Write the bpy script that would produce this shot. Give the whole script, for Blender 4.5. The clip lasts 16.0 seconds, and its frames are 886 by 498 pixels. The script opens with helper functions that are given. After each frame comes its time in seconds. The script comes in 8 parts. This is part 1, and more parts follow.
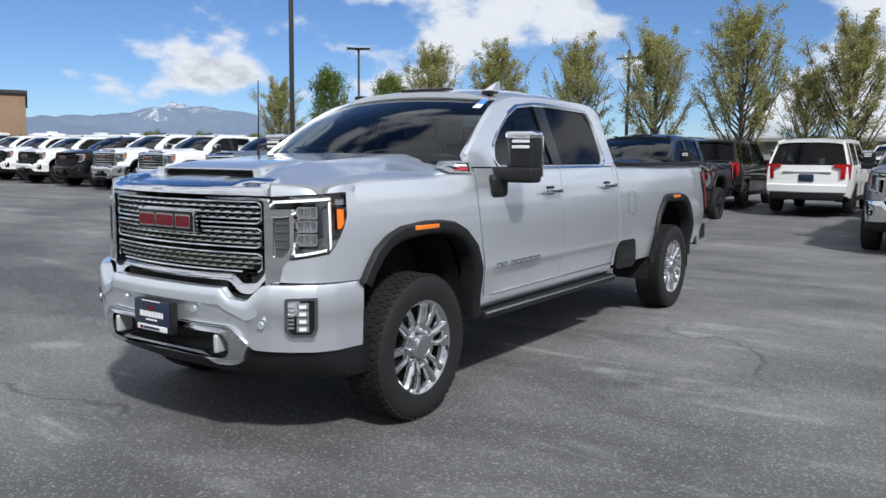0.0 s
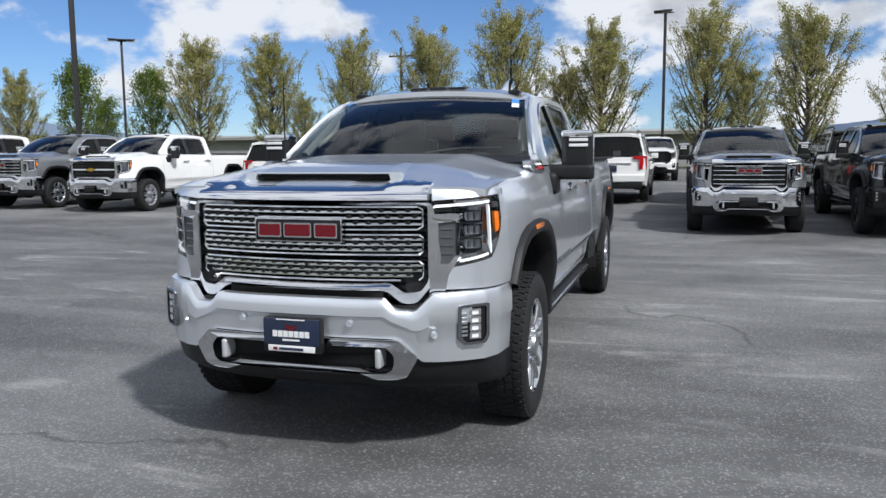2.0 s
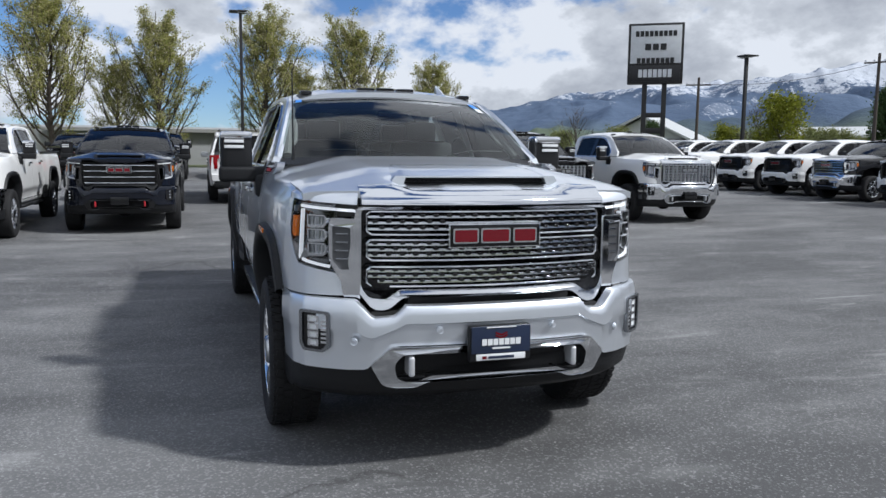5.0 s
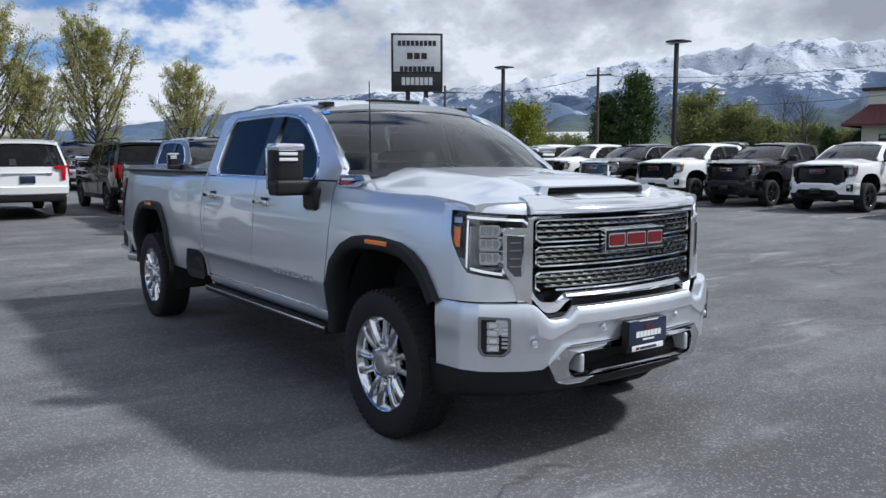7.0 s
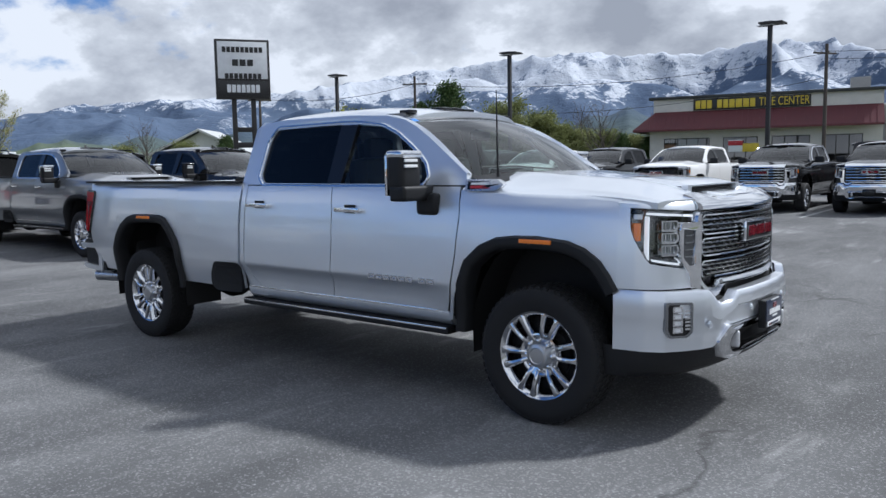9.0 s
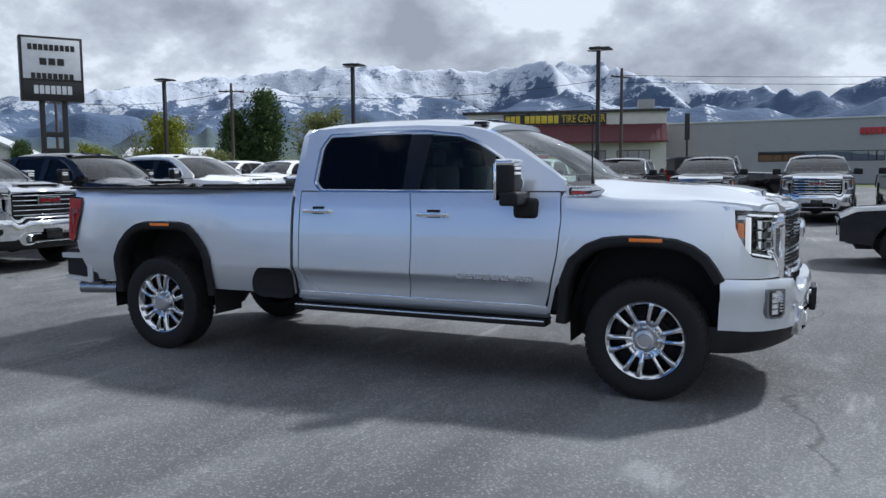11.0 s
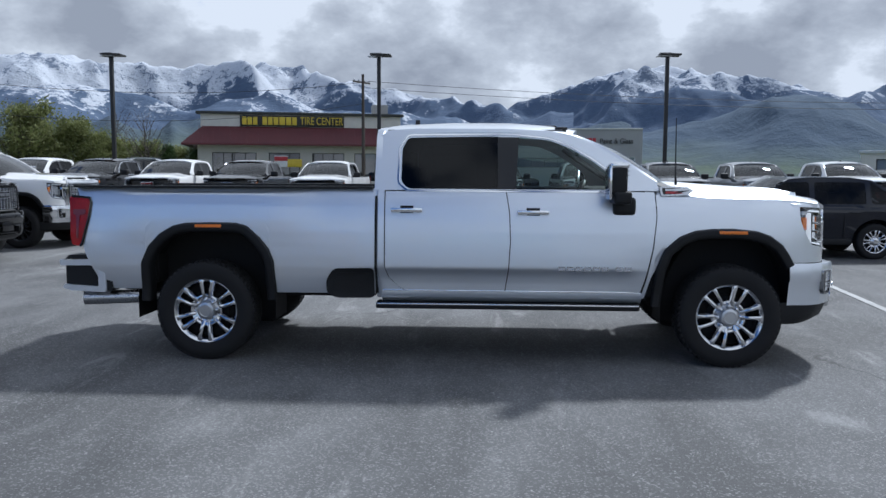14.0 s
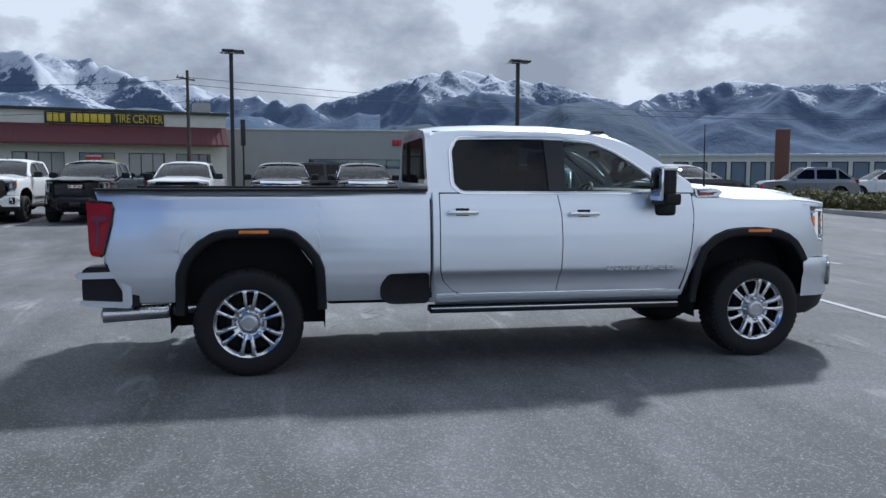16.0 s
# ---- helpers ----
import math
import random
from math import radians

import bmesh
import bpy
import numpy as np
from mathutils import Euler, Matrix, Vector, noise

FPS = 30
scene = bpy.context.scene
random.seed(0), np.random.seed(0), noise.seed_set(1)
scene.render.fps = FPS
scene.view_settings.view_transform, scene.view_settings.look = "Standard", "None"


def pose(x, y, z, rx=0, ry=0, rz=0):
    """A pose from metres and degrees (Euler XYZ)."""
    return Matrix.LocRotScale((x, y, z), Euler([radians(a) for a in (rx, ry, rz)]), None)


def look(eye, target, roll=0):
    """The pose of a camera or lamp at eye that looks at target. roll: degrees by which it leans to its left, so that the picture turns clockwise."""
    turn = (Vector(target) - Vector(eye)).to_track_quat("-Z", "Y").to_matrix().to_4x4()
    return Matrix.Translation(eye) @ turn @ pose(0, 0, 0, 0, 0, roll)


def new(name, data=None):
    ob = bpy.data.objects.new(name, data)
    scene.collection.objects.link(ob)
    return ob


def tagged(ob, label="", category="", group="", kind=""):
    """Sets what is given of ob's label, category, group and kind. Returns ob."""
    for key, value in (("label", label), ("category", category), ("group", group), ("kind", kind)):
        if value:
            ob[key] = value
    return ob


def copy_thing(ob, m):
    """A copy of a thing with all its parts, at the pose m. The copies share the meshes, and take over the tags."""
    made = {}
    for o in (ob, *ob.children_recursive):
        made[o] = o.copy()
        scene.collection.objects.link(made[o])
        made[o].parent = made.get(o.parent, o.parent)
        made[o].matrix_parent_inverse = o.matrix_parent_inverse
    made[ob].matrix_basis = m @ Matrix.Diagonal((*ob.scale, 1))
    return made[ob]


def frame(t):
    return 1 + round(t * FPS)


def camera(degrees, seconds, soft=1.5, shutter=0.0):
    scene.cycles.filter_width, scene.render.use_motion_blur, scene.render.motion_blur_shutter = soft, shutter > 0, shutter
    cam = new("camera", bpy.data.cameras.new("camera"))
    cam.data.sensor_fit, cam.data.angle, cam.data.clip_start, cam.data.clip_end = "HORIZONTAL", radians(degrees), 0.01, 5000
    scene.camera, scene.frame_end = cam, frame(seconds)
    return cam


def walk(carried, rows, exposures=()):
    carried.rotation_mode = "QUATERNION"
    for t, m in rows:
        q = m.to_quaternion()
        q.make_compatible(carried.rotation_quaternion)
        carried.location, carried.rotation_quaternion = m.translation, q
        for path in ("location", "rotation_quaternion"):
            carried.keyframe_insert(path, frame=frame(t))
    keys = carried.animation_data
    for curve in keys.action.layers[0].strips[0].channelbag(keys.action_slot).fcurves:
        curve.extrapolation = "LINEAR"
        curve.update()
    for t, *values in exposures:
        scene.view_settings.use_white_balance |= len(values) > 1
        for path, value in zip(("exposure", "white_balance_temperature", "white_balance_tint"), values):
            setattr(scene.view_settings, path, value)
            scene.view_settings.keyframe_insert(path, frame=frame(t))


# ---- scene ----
cam = camera(58.5, 16.0)
PATH = [
    (0, (3.616, 3.618, 1.507), (1.978, 2.494, 1.277), 0.6),
    (0.5, (3.909, 3.201, 1.514), (2.202, 2.184, 1.281), 0.3),
    (1, (4.116, 2.749, 1.498), (2.342, 1.857, 1.264), -0.0),
    (1.5, (4.292, 2.284, 1.508), (2.452, 1.536, 1.271), -0.3),
    (2, (4.469, 1.801, 1.525), (2.569, 1.226, 1.287), -0.4),
    (2.5, (4.549, 1.277, 1.529), (2.602, 0.891, 1.289), -0.3),
    (3, (4.641, 0.748, 1.532), (2.664, 0.562, 1.293), -0.1),
    (3.5, (4.633, 0.215, 1.525), (2.647, 0.231, 1.287), 0.1),
    (4, (4.643, -0.319, 1.533), (2.669, -0.105, 1.296), 0.3),
    (4.5, (4.615, -0.833, 1.539), (2.671, -0.429, 1.3), 0.5),
    (5, (4.521, -1.363, 1.549), (2.624, -0.775, 1.309), 0.6),
    (5.2, (4.514, -1.59, 1.551), (2.641, -0.931, 1.308), 0.6),
    (7.3, (3.579, -3.582, 1.58), (2.027, -2.341, 1.357), -0.2),
    (7.5, (3.46, -3.757, 1.568), (1.941, -2.474, 1.345), -0.3),
    (8, (3.164, -4.172, 1.58), (1.728, -2.798, 1.358), -0.7),
    (8.5, (2.831, -4.562, 1.581), (1.482, -3.102, 1.363), -1.0),
    (9, (2.538, -4.998, 1.579), (1.28, -3.458, 1.369), -1.0),
    (9.2, (2.414, -5.149, 1.576), (1.192, -3.579, 1.371), -1.1),
    (11.5, (0.483, -6.739, 1.581), (-0.226, -4.879, 1.393), -0.5),
    (12, (-0.013, -6.946, 1.57), (-0.611, -5.047, 1.383), -0.8),
    (12.5, (-0.485, -7.163, 1.566), (-0.968, -5.231, 1.38), -0.8),
    (13, (-0.96, -7.334, 1.562), (-1.324, -5.376, 1.378), -0.7),
    (13.5, (-1.472, -7.425, 1.569), (-1.709, -5.447, 1.384), -0.3),
    (14, (-1.988, -7.522, 1.571), (-2.099, -5.533, 1.386), 0.2),
    (14.5, (-2.514, -7.486, 1.558), (-2.502, -5.494, 1.377), 0.5),
    (15, (-3.06, -7.452, 1.545), (-2.922, -5.465, 1.367), 0.6),
    (15.5, (-3.568, -7.366, 1.537), (-3.305, -5.391, 1.362), 0.6),
    (16, (-4.004, -7.317, 1.572), (-3.637, -5.359, 1.392), 0.2),
]
walk(cam, [(t, look(*r)) for t, *r in PATH],
     exposures=[(0.0, 0.28, 6150, 10), (2.0, 0.31, 6150, 10), (5.0, 0.24, 6000, 10), (9.0, 0.34, 5850, 10), (12.0, 0.28, 5750, 9), (16.0, 0.20, 5600, 9)])

# ---- light ----
SUN = Vector((0.54, 0.785, 1.0)).normalized()
world = bpy.data.worlds.new("sky")
scene.world = world
world.use_nodes = True


def link(tree, a, b):
    tree.links.new(a, b)


def node(tree, kind, **values):
    n = tree.nodes.new(kind)
    for k, v in values.items():
        if k in n.inputs:
            n.inputs[k].default_value = v
    return n


def math_node(tree, op, a, b=None, clamp=False):
    n = tree.nodes.new("ShaderNodeMath")
    n.operation, n.use_clamp = op, clamp
    for i, v in enumerate((a, b)):
        if v is None:
            continue
        if isinstance(v, (int, float)):
            n.inputs[i].default_value = v
        else:
            link(tree, v, n.inputs[i])
    return n.outputs[0]


def ramp(tree, fac, stops, interp="LINEAR"):
    n = tree.nodes.new("ShaderNodeValToRGB")
    n.color_ramp.interpolation = interp
    el = n.color_ramp.elements
    while len(el) < len(stops):
        el.new(0.5)
    for e, (p, c) in zip(el, stops):
        e.position = p
        e.color = (*c, 1) if not isinstance(c, (int, float)) else (c, c, c, 1)
    link(tree, fac, n.inputs[0])
    return n.outputs[0]


def mix_col(tree, fac, a, b, blend="MIX"):
    n = tree.nodes.new("ShaderNodeMix")
    n.data_type, n.blend_type = "RGBA", blend
    for sock, v in ((n.inputs[0], fac), (n.inputs[6], a), (n.inputs[7], b)):
        if isinstance(v, (int, float)):
            sock.default_value = v
        elif isinstance(v, tuple):
            sock.default_value = (*v, 1)
        else:
            link(tree, v, sock)
    return n.outputs[2]


def build_sky():
    """Blue sky with puffy broken cloud that closes to a grey deck over the mountains on the +y side."""
    t = world.node_tree
    t.nodes.clear()
    out = t.nodes.new("ShaderNodeOutputWorld")
    bg = t.nodes.new("ShaderNodeBackground")
    sky = t.nodes.new("ShaderNodeTexSky")
    sky.sky_type, sky.sun_disc = "NISHITA", False
    sky.sun_elevation = math.asin(SUN.z)
    sky.sun_rotation = math.atan2(SUN.x, SUN.y)
    sky.altitude, sky.air_density, sky.dust_density, sky.ozone_density = 1350, 1.0, 0.15, 3.5
    co = t.nodes.new("ShaderNodeTexCoord")
    sep = t.nodes.new("ShaderNodeSeparateXYZ")
    link(t, co.outputs["Generated"], sep.inputs[0])
    z = math_node(t, "MAXIMUM", sep.outputs[2], 0.0)
    zz = math_node(t, "ADD", z, 0.55)
    comb = t.nodes.new("ShaderNodeCombineXYZ")
    link(t, math_node(t, "DIVIDE", sep.outputs[0], zz), comb.inputs[0])
    link(t, math_node(t, "DIVIDE", sep.outputs[1], zz), comb.inputs[1])
    link(t, math_node(t, "MULTIPLY", z, 0.8), comb.inputs[2])

    def cloud_noise(scale, detail, rough, shift=(0, 0, 0), distort=0.0):
        n = node(t, "ShaderNodeTexNoise", Scale=scale, Detail=detail, Roughness=rough, Distortion=distort)
        off = t.nodes.new("ShaderNodeVectorMath")
        off.operation = "ADD"
        off.inputs[1].default_value = shift
        link(t, comb.outputs[0], off.inputs[0])
        link(t, off.outputs[0], n.inputs["Vector"])
        return n.outputs[0]

    # cover grows towards +y
    way = math_node(t, "ADD", math_node(t, "ADD", math_node(t, "MULTIPLY", sep.outputs[1], 0.10), math_node(t, "MULTIPLY", sep.outputs[0], 0.075)), 0.080)
    # a second bank of cloud over the south-east
    bank = math_node(t, "MAXIMUM", math_node(t, "SUBTRACT", math_node(t, "MULTIPLY", sep.outputs[0], 0.6), math_node(t, "ADD", sep.outputs[1], 0.4)), 0.0)
    way = math_node(t, "ADD", way, math_node(t, "MULTIPLY", bank, 0.045))
    base = math_node(t, "ADD", math_node(t, "MULTIPLY", cloud_noise(3.3, 9.0, 0.55, (1.3, 0.4, 0)), 0.7), math_node(t, "MULTIPLY", cloud_noise(1.3, 3.0, 0.5, (4.1, 2.2, 0)), 0.3))
    den = math_node(t, "ADD", base, way)
    cover = ramp(t, den, [(0.475, 0.0), (0.535, 1.0)], "EASE")
    # lit rims, grey middles: the density a step towards the sun is compared with the density here
    deep = math_node(t, "MULTIPLY", math_node(t, "SUBTRACT", den, 0.50), 1.9)
    lump = math_node(t, "MULTIPLY", math_node(t, "SUBTRACT", cloud_noise(3.8, 9.0, 0.58, (0.15, 0.22, 0.1)), 0.47), 4.2)
    high = math_node(t, "MULTIPLY", math_node(t, "MAXIMUM", math_node(t, "SUBTRACT", z, 0.26), 0.0), 1.3)
    lump = math_node(t, "ADD", lump, math_node(t, "MINIMUM", math_node(t, "MULTIPLY", math_node(t, "SUBTRACT", way, 0.15), 2.4), 0.05))
    cloud = ramp(t, math_node(t, "SUBTRACT", math_node(t, "ADD", deep, lump), high), [(0.0, (9.2, 9.35, 9.6)), (0.22, (7.0, 7.2, 7.5)), (0.58, (5.3, 5.5, 5.9)), (1.0, (3.9, 4.1, 4.55))])
    blue = mix_col(t, 1.0, sky.outputs[0], (0.80, 0.93, 1.12), "MULTIPLY")
    col = mix_col(t, cover, blue, cloud)
    link(t, col, bg.inputs[0])
    bg.inputs[1].default_value = 0.073
    link(t, bg.outputs[0], out.inputs[0])


build_sky()
sun = new("sun", bpy.data.lights.new("sun", "SUN"))
sun.data.energy, sun.data.angle, sun.data.color = 3.3, radians(4.0), (1.0, 0.97, 0.92)
sun.matrix_world = look(SUN * 100, (0, 0, 0))

# ---- materials ----
MATS = {}


def surface(name, color, rough=0.5, metal=0.0, vary=0.12, scale=3.0, fine=60.0, bump=0.0, coat=0.0, rvary=0.1, spec=0.5, per_object=0.0, emit=0.0):
    """Principled surface with variation at two scales and an optional fine relief."""
    if name in MATS:
        return MATS[name]
    m = bpy.data.materials.new(name)
    m.use_nodes = True
    t = m.node_tree
    b = t.nodes["Principled BSDF"]
    co = t.nodes.new("ShaderNodeTexCoord").outputs["Object"]
    big = node(t, "ShaderNodeTexNoise", Scale=scale, Detail=4.0, Roughness=0.6)
    small = node(t, "ShaderNodeTexNoise", Scale=fine, Detail=3.0, Roughness=0.6)
    link(t, co, big.inputs["Vector"])
    link(t, co, small.inputs["Vector"])
    f = math_node(t, "ADD", math_node(t, "MULTIPLY", big.outputs[0], 0.6), math_node(t, "MULTIPLY", small.outputs[0], 0.4))
    if per_object:
        info = t.nodes.new("ShaderNodeObjectInfo")
        f = math_node(t, "ADD", f, math_node(t, "MULTIPLY", math_node(t, "SUBTRACT", info.outputs["Random"], 0.5), per_object))
    lo = tuple(max(0.0, c * (1 - vary)) for c in color)
    hi = tuple(min(1.0, c * (1 + vary)) for c in color)
    link(t, ramp(t, f, [(0.3, lo), (0.7, hi)]), b.inputs["Base Color"])
    link(t, ramp(t, f, [(0.3, max(0.0, rough - rvary * rough)), (0.7, min(1.0, rough + rvary * rough))]), b.inputs["Roughness"])
    b.inputs["Metallic"].default_value = metal
    b.inputs["Specular IOR Level"].default_value = spec
    if coat:
        b.inputs["Coat Weight"].default_value, b.inputs["Coat Roughness"].default_value = coat, 0.03
    if bump:
        bn = node(t, "ShaderNodeBump", Strength=bump, Distance=0.01)
        link(t, small.outputs[0], bn.inputs["Height"])
        link(t, bn.outputs[0], b.inputs["Normal"])
    if emit:
        b.inputs["Emission Color"].default_value = (*color, 1)
        b.inputs["Emission Strength"].default_value = emit
    MATS[name] = m
    return m


def glass(name, tint, gloss=1.0, ior=1.72):
    """A thin tinted pane: light goes through with a tint, and the surface mirrors by Fresnel."""
    if name in MATS:
        return MATS[name]
    m = bpy.data.materials.new(name)
    m.use_nodes = True
    t = m.node_tree
    t.nodes.clear()
    out = t.nodes.new("ShaderNodeOutputMaterial")
    tr = node(t, "ShaderNodeBsdfTransparent", Color=(*tint, 1))
    gl = node(t, "ShaderNodeBsdfGlossy", Roughness=0.01, Color=(gloss, gloss, gloss, 1))
    fr = node(t, "ShaderNodeFresnel", IOR=ior)
    mx = t.nodes.new("ShaderNodeMixShader")
    link(t, fr.outputs[0], mx.inputs[0])
    link(t, tr.outputs[0], mx.inputs[1])
    link(t, gl.outputs[0], mx.inputs[2])
    link(t, mx.outputs[0], out.inputs[0])
    MATS[name] = m
    return m


def paint(name, color, metal=0.0, rough=0.35):
    """Car paint: a colour or metal-flake base under clear coat, with faint dust."""
    if name in MATS:
        return MATS[name]
    m = surface(name, color, rough, metal, 0.02, 1.5, 700.0, 0.0, 1.0, 0.02, 0.5 if metal else 0.05)
    return m


SILVER = paint("silver_paint", (0.755, 0.79, 0.84), 0.76, 0.32)
WHITE = paint("white_paint", (0.80, 0.80, 0.79), 0.0, 0.4)
BLACK = paint("black_paint", (0.008, 0.008, 0.009), 0.0, 0.3)
NAVY = paint("navy_paint", (0.006, 0.008, 0.015), 0.0, 0.3)
GREY = paint("grey_paint", (0.21, 0.22, 0.235), 0.5, 0.34)
DARKGREY = paint("dark_grey_paint", (0.085, 0.09, 0.10), 0.4, 0.34)
SLATCHROME = surface("slat_chrome", (0.80, 0.81, 0.83), 0.14, 1.0, 0.05, 4.0, 90.0)
FRAMECHROME = surface("bumper_chrome", (0.66, 0.67, 0.69), 0.07, 1.0, 0.05, 4.0, 90.0)
CHROME = surface("chrome", (0.82, 0.83, 0.85), 0.06, 1.0, 0.03, 4.0, 90.0)
DARKCHROME = surface("dark_chrome", (0.30, 0.31, 0.33), 0.16, 1.0, 0.05)
SATIN = surface("satin_metal", (0.55, 0.56, 0.58), 0.28, 1.0, 0.05)
PLASTIC = surface("black_plastic", (0.012, 0.0125, 0.014), 0.50, 0.0, 0.25, 6.0, 400.0, 0.12, spec=0.28)
GLOSSBLACK = surface("gloss_black", (0.008, 0.008, 0.009), 0.12, 0.0, 0.1)
RUBBER = surface("tyre_rubber", (0.007, 0.007, 0.008), 0.8, 0.0, 0.35, 9.0, 160.0, 0.25)
UNDER = surface("underbody", (0.006, 0.006, 0.007), 0.8, 0.0, 0.4)
LEATHER = surface("dark_leather", (0.03, 0.031, 0.033), 0.5, 0.0, 0.2, 8.0, 200.0, 0.1)
TRIMGREY = surface("grey_trim", (0.20, 0.20, 0.20), 0.7, 0.0, 0.1, 8.0, 200.0)
AMBER = surface("amber_lens", (0.85, 0.22, 0.02), 0.15, 0.0, 0.1, 6.0, 80.0, 0.1, 0.6)
REDLENS = surface("red_lens", (0.30, 0.003, 0.006), 0.20, 0.0, 0.35, 9.0, 60.0, 0.0, 0.15, spec=0.25)
REDMARK = surface("red_enamel", (0.17, 0.006, 0.014), 0.2, 0.3, 0.1, coat=0.5)
LAMPWHITE = surface("daytime_light", (0.86, 0.87, 0.88), 0.2, emit=0.45)
LAMPBODY = surface("lamp_body", (0.16, 0.165, 0.17), 0.16, 0.9)
VENTGREY = surface("smoked_vent", (0.10, 0.102, 0.108), 0.18, 0.3)
BADGE = surface("bright_badge", (0.60, 0.62, 0.67), 0.20, 1.0, 0.04)
WHITEPLASTIC = surface("white_plastic", (0.75, 0.76, 0.77), 0.25, 0.0, 0.04)
NAVYPLATE = surface("navy_plate", (0.012, 0.022, 0.055), 0.3, 0.0, 0.1, coat=0.4)
BLUETAPE = surface("blue_tape", (0.05, 0.22, 0.62), 0.6)
HOOK = surface("bright_steel", (0.62, 0.63, 0.65), 0.30, 0.45)
PANE = glass("clear_pane", (0.64, 0.74, 0.71), 0.7, 1.5)
SHIELD = glass("windshield_pane", (0.66, 0.76, 0.73), 1.0, 1.5)
TINT = glass("tinted_pane", (0.055, 0.06, 0.065), 0.55, 1.5)
FARSHIELD = glass("dark_windshield", (0.22, 0.25, 0.245), 1.0, 1.65)
LENSGLASS = glass("lamp_cover", (0.95, 0.96, 0.97), 1.0, 1.45)
GOLD = surface("gold_emblem", (0.62, 0.42, 0.08), 0.25, 0.8)
RIMDARK = surface("dark_rim", (0.03, 0.03, 0.032), 0.25, 0.6)
RIMPOLISH = surface("polished_rim", (0.68, 0.685, 0.70), 0.11, 1.0, 0.05, 12.0)


# ---- mesh helpers ----
def part(name, bm, material, parent=None, label="", sharp=38.0):
    """Links a bmesh as one mesh object under a thing or a part."""
    me = bpy.data.meshes.new(name)
    bm.normal_update()
    bm.to_mesh(me)
    bm.free()
    for p in me.polygons:
        p.use_smooth = True
    me.set_sharp_from_angle(angle=radians(sharp))
    for mt in material if isinstance(material, (list, tuple)) else (material,):
        me.materials.append(mt)
    return place(name, me, parent, label)


def place(name, me, parent=None, label="", m=None):
    ob = new(name, me)
    if parent is not None:
        ob.parent = parent
    if m is not None:
        ob.matrix_basis = m
    if label:
        ob["label"] = label
    return ob


def root(name, label, category, group="", kind=""):
    return tagged(new(name), label, category, group, kind)


def lerp(a, b, t):
    return a + (b - a) * t


def smooth(a, b, x):
    t = min(1.0, max(0.0, (x - a) / (b - a)))
    return t * t * (3 - 2 * t)


def table(xs, ys):
    return lambda x: float(np.interp(x, xs, ys))


def grid(bm, rows, flip=False, closed=False):
    """Quads between rows of points. Returns the rows of verts."""
    vs = [[bm.verts.new(p) for p in r] for r in rows]
    for a, b in zip(vs, vs[1:]):
        n = len(a)
        for i in range(n if closed else n - 1):
            j = (i + 1) % n
            q = (a[i], a[j], b[j], b[i])
            try:
                bm.faces.new(q[::-1] if flip else q)
            except ValueError:
                pass
    return vs


def skirt(bm, move, edges=None):
    """Folds the open border of a sheet over by the vector move(co)."""
    border = edges or [e for e in bm.edges if e.is_boundary]
    r = bmesh.ops.extrude_edge_only(bm, edges=border)
    for v in [g for g in r["geom"] if isinstance(g, bmesh.types.BMVert)]:
        v.co += move(v.co)


def box(bm, cx, cy, cz, sx, sy, sz, bevel=0.0, m=None, seg=2):
    r = bmesh.ops.create_cube(bm, size=1.0, matrix=Matrix.Translation((cx, cy, cz)) @ Matrix.Diagonal((sx, sy, sz, 1)))
    vs = r["verts"]
    if bevel:
        es = list({e for v in vs for e in v.link_edges})
        b = bmesh.ops.bevel(bm, geom=es, offset=bevel, segments=seg, affect="EDGES", profile=0.6)
        vs = list({v for f in b["faces"] for v in f.verts} | {v for v in vs if v.is_valid})
    if m is not None:
        seen = set()
        todo = [v for v in vs if v.is_valid]
        while todo:
            v = todo.pop()
            if v in seen:
                continue
            seen.add(v)
            todo += [e.other_vert(v) for e in v.link_edges]
        for v in seen:
            v.co = m @ v.co
    return vs


def one_box(sx, sy, sz, bevel=0.01, c=(0, 0, 0), m=None, seg=2):
    bm = bmesh.new()
    box(bm, *c, sx, sy, sz, bevel, m, seg)
    return bm


def tube(bm, pts, radius, n=8, caps=True):
    """A tapered tube through the points; radius is a number or one per point."""
    pts = [Vector(p) for p in pts]
    rs = radius if isinstance(radius, (list, tuple)) else [radius] * len(pts)
    rows, ref = [], None
    for i, p in enumerate(pts):
        d = (pts[min(i + 1, len(pts) - 1)] - pts[max(i - 1, 0)]).normalized()
        if ref is None:
            ref = Vector((0, 0, 1)) if abs(d.z) < 0.9 else Vector((1, 0, 0))
        a = d.cross(ref).normalized()
        b = d.cross(a).normalized()
        rows.append([p + (a * math.cos(2 * math.pi * k / n) + b * math.sin(2 * math.pi * k / n)) * rs[i] for k in range(n)])
    vs = grid(bm, rows, closed=True)
    if caps:
        for r in (vs[0][::-1], vs[-1]):
            try:
                bm.faces.new(r)
            except ValueError:
                pass
    return vs


def lathe(bm, prof, n=32, axis="y"):
    """Turns (radius, along) points about an axis."""
    rows = []
    for r, a in prof:
        row = []
        for k in range(n):
            c, s = r * math.cos(2 * math.pi * k / n), r * math.sin(2 * math.pi * k / n)
            row.append((c, a, s) if axis == "y" else ((c, s, a) if axis == "z" else (a, c, s)))
        rows.append(row)
    return grid(bm, rows, closed=True)


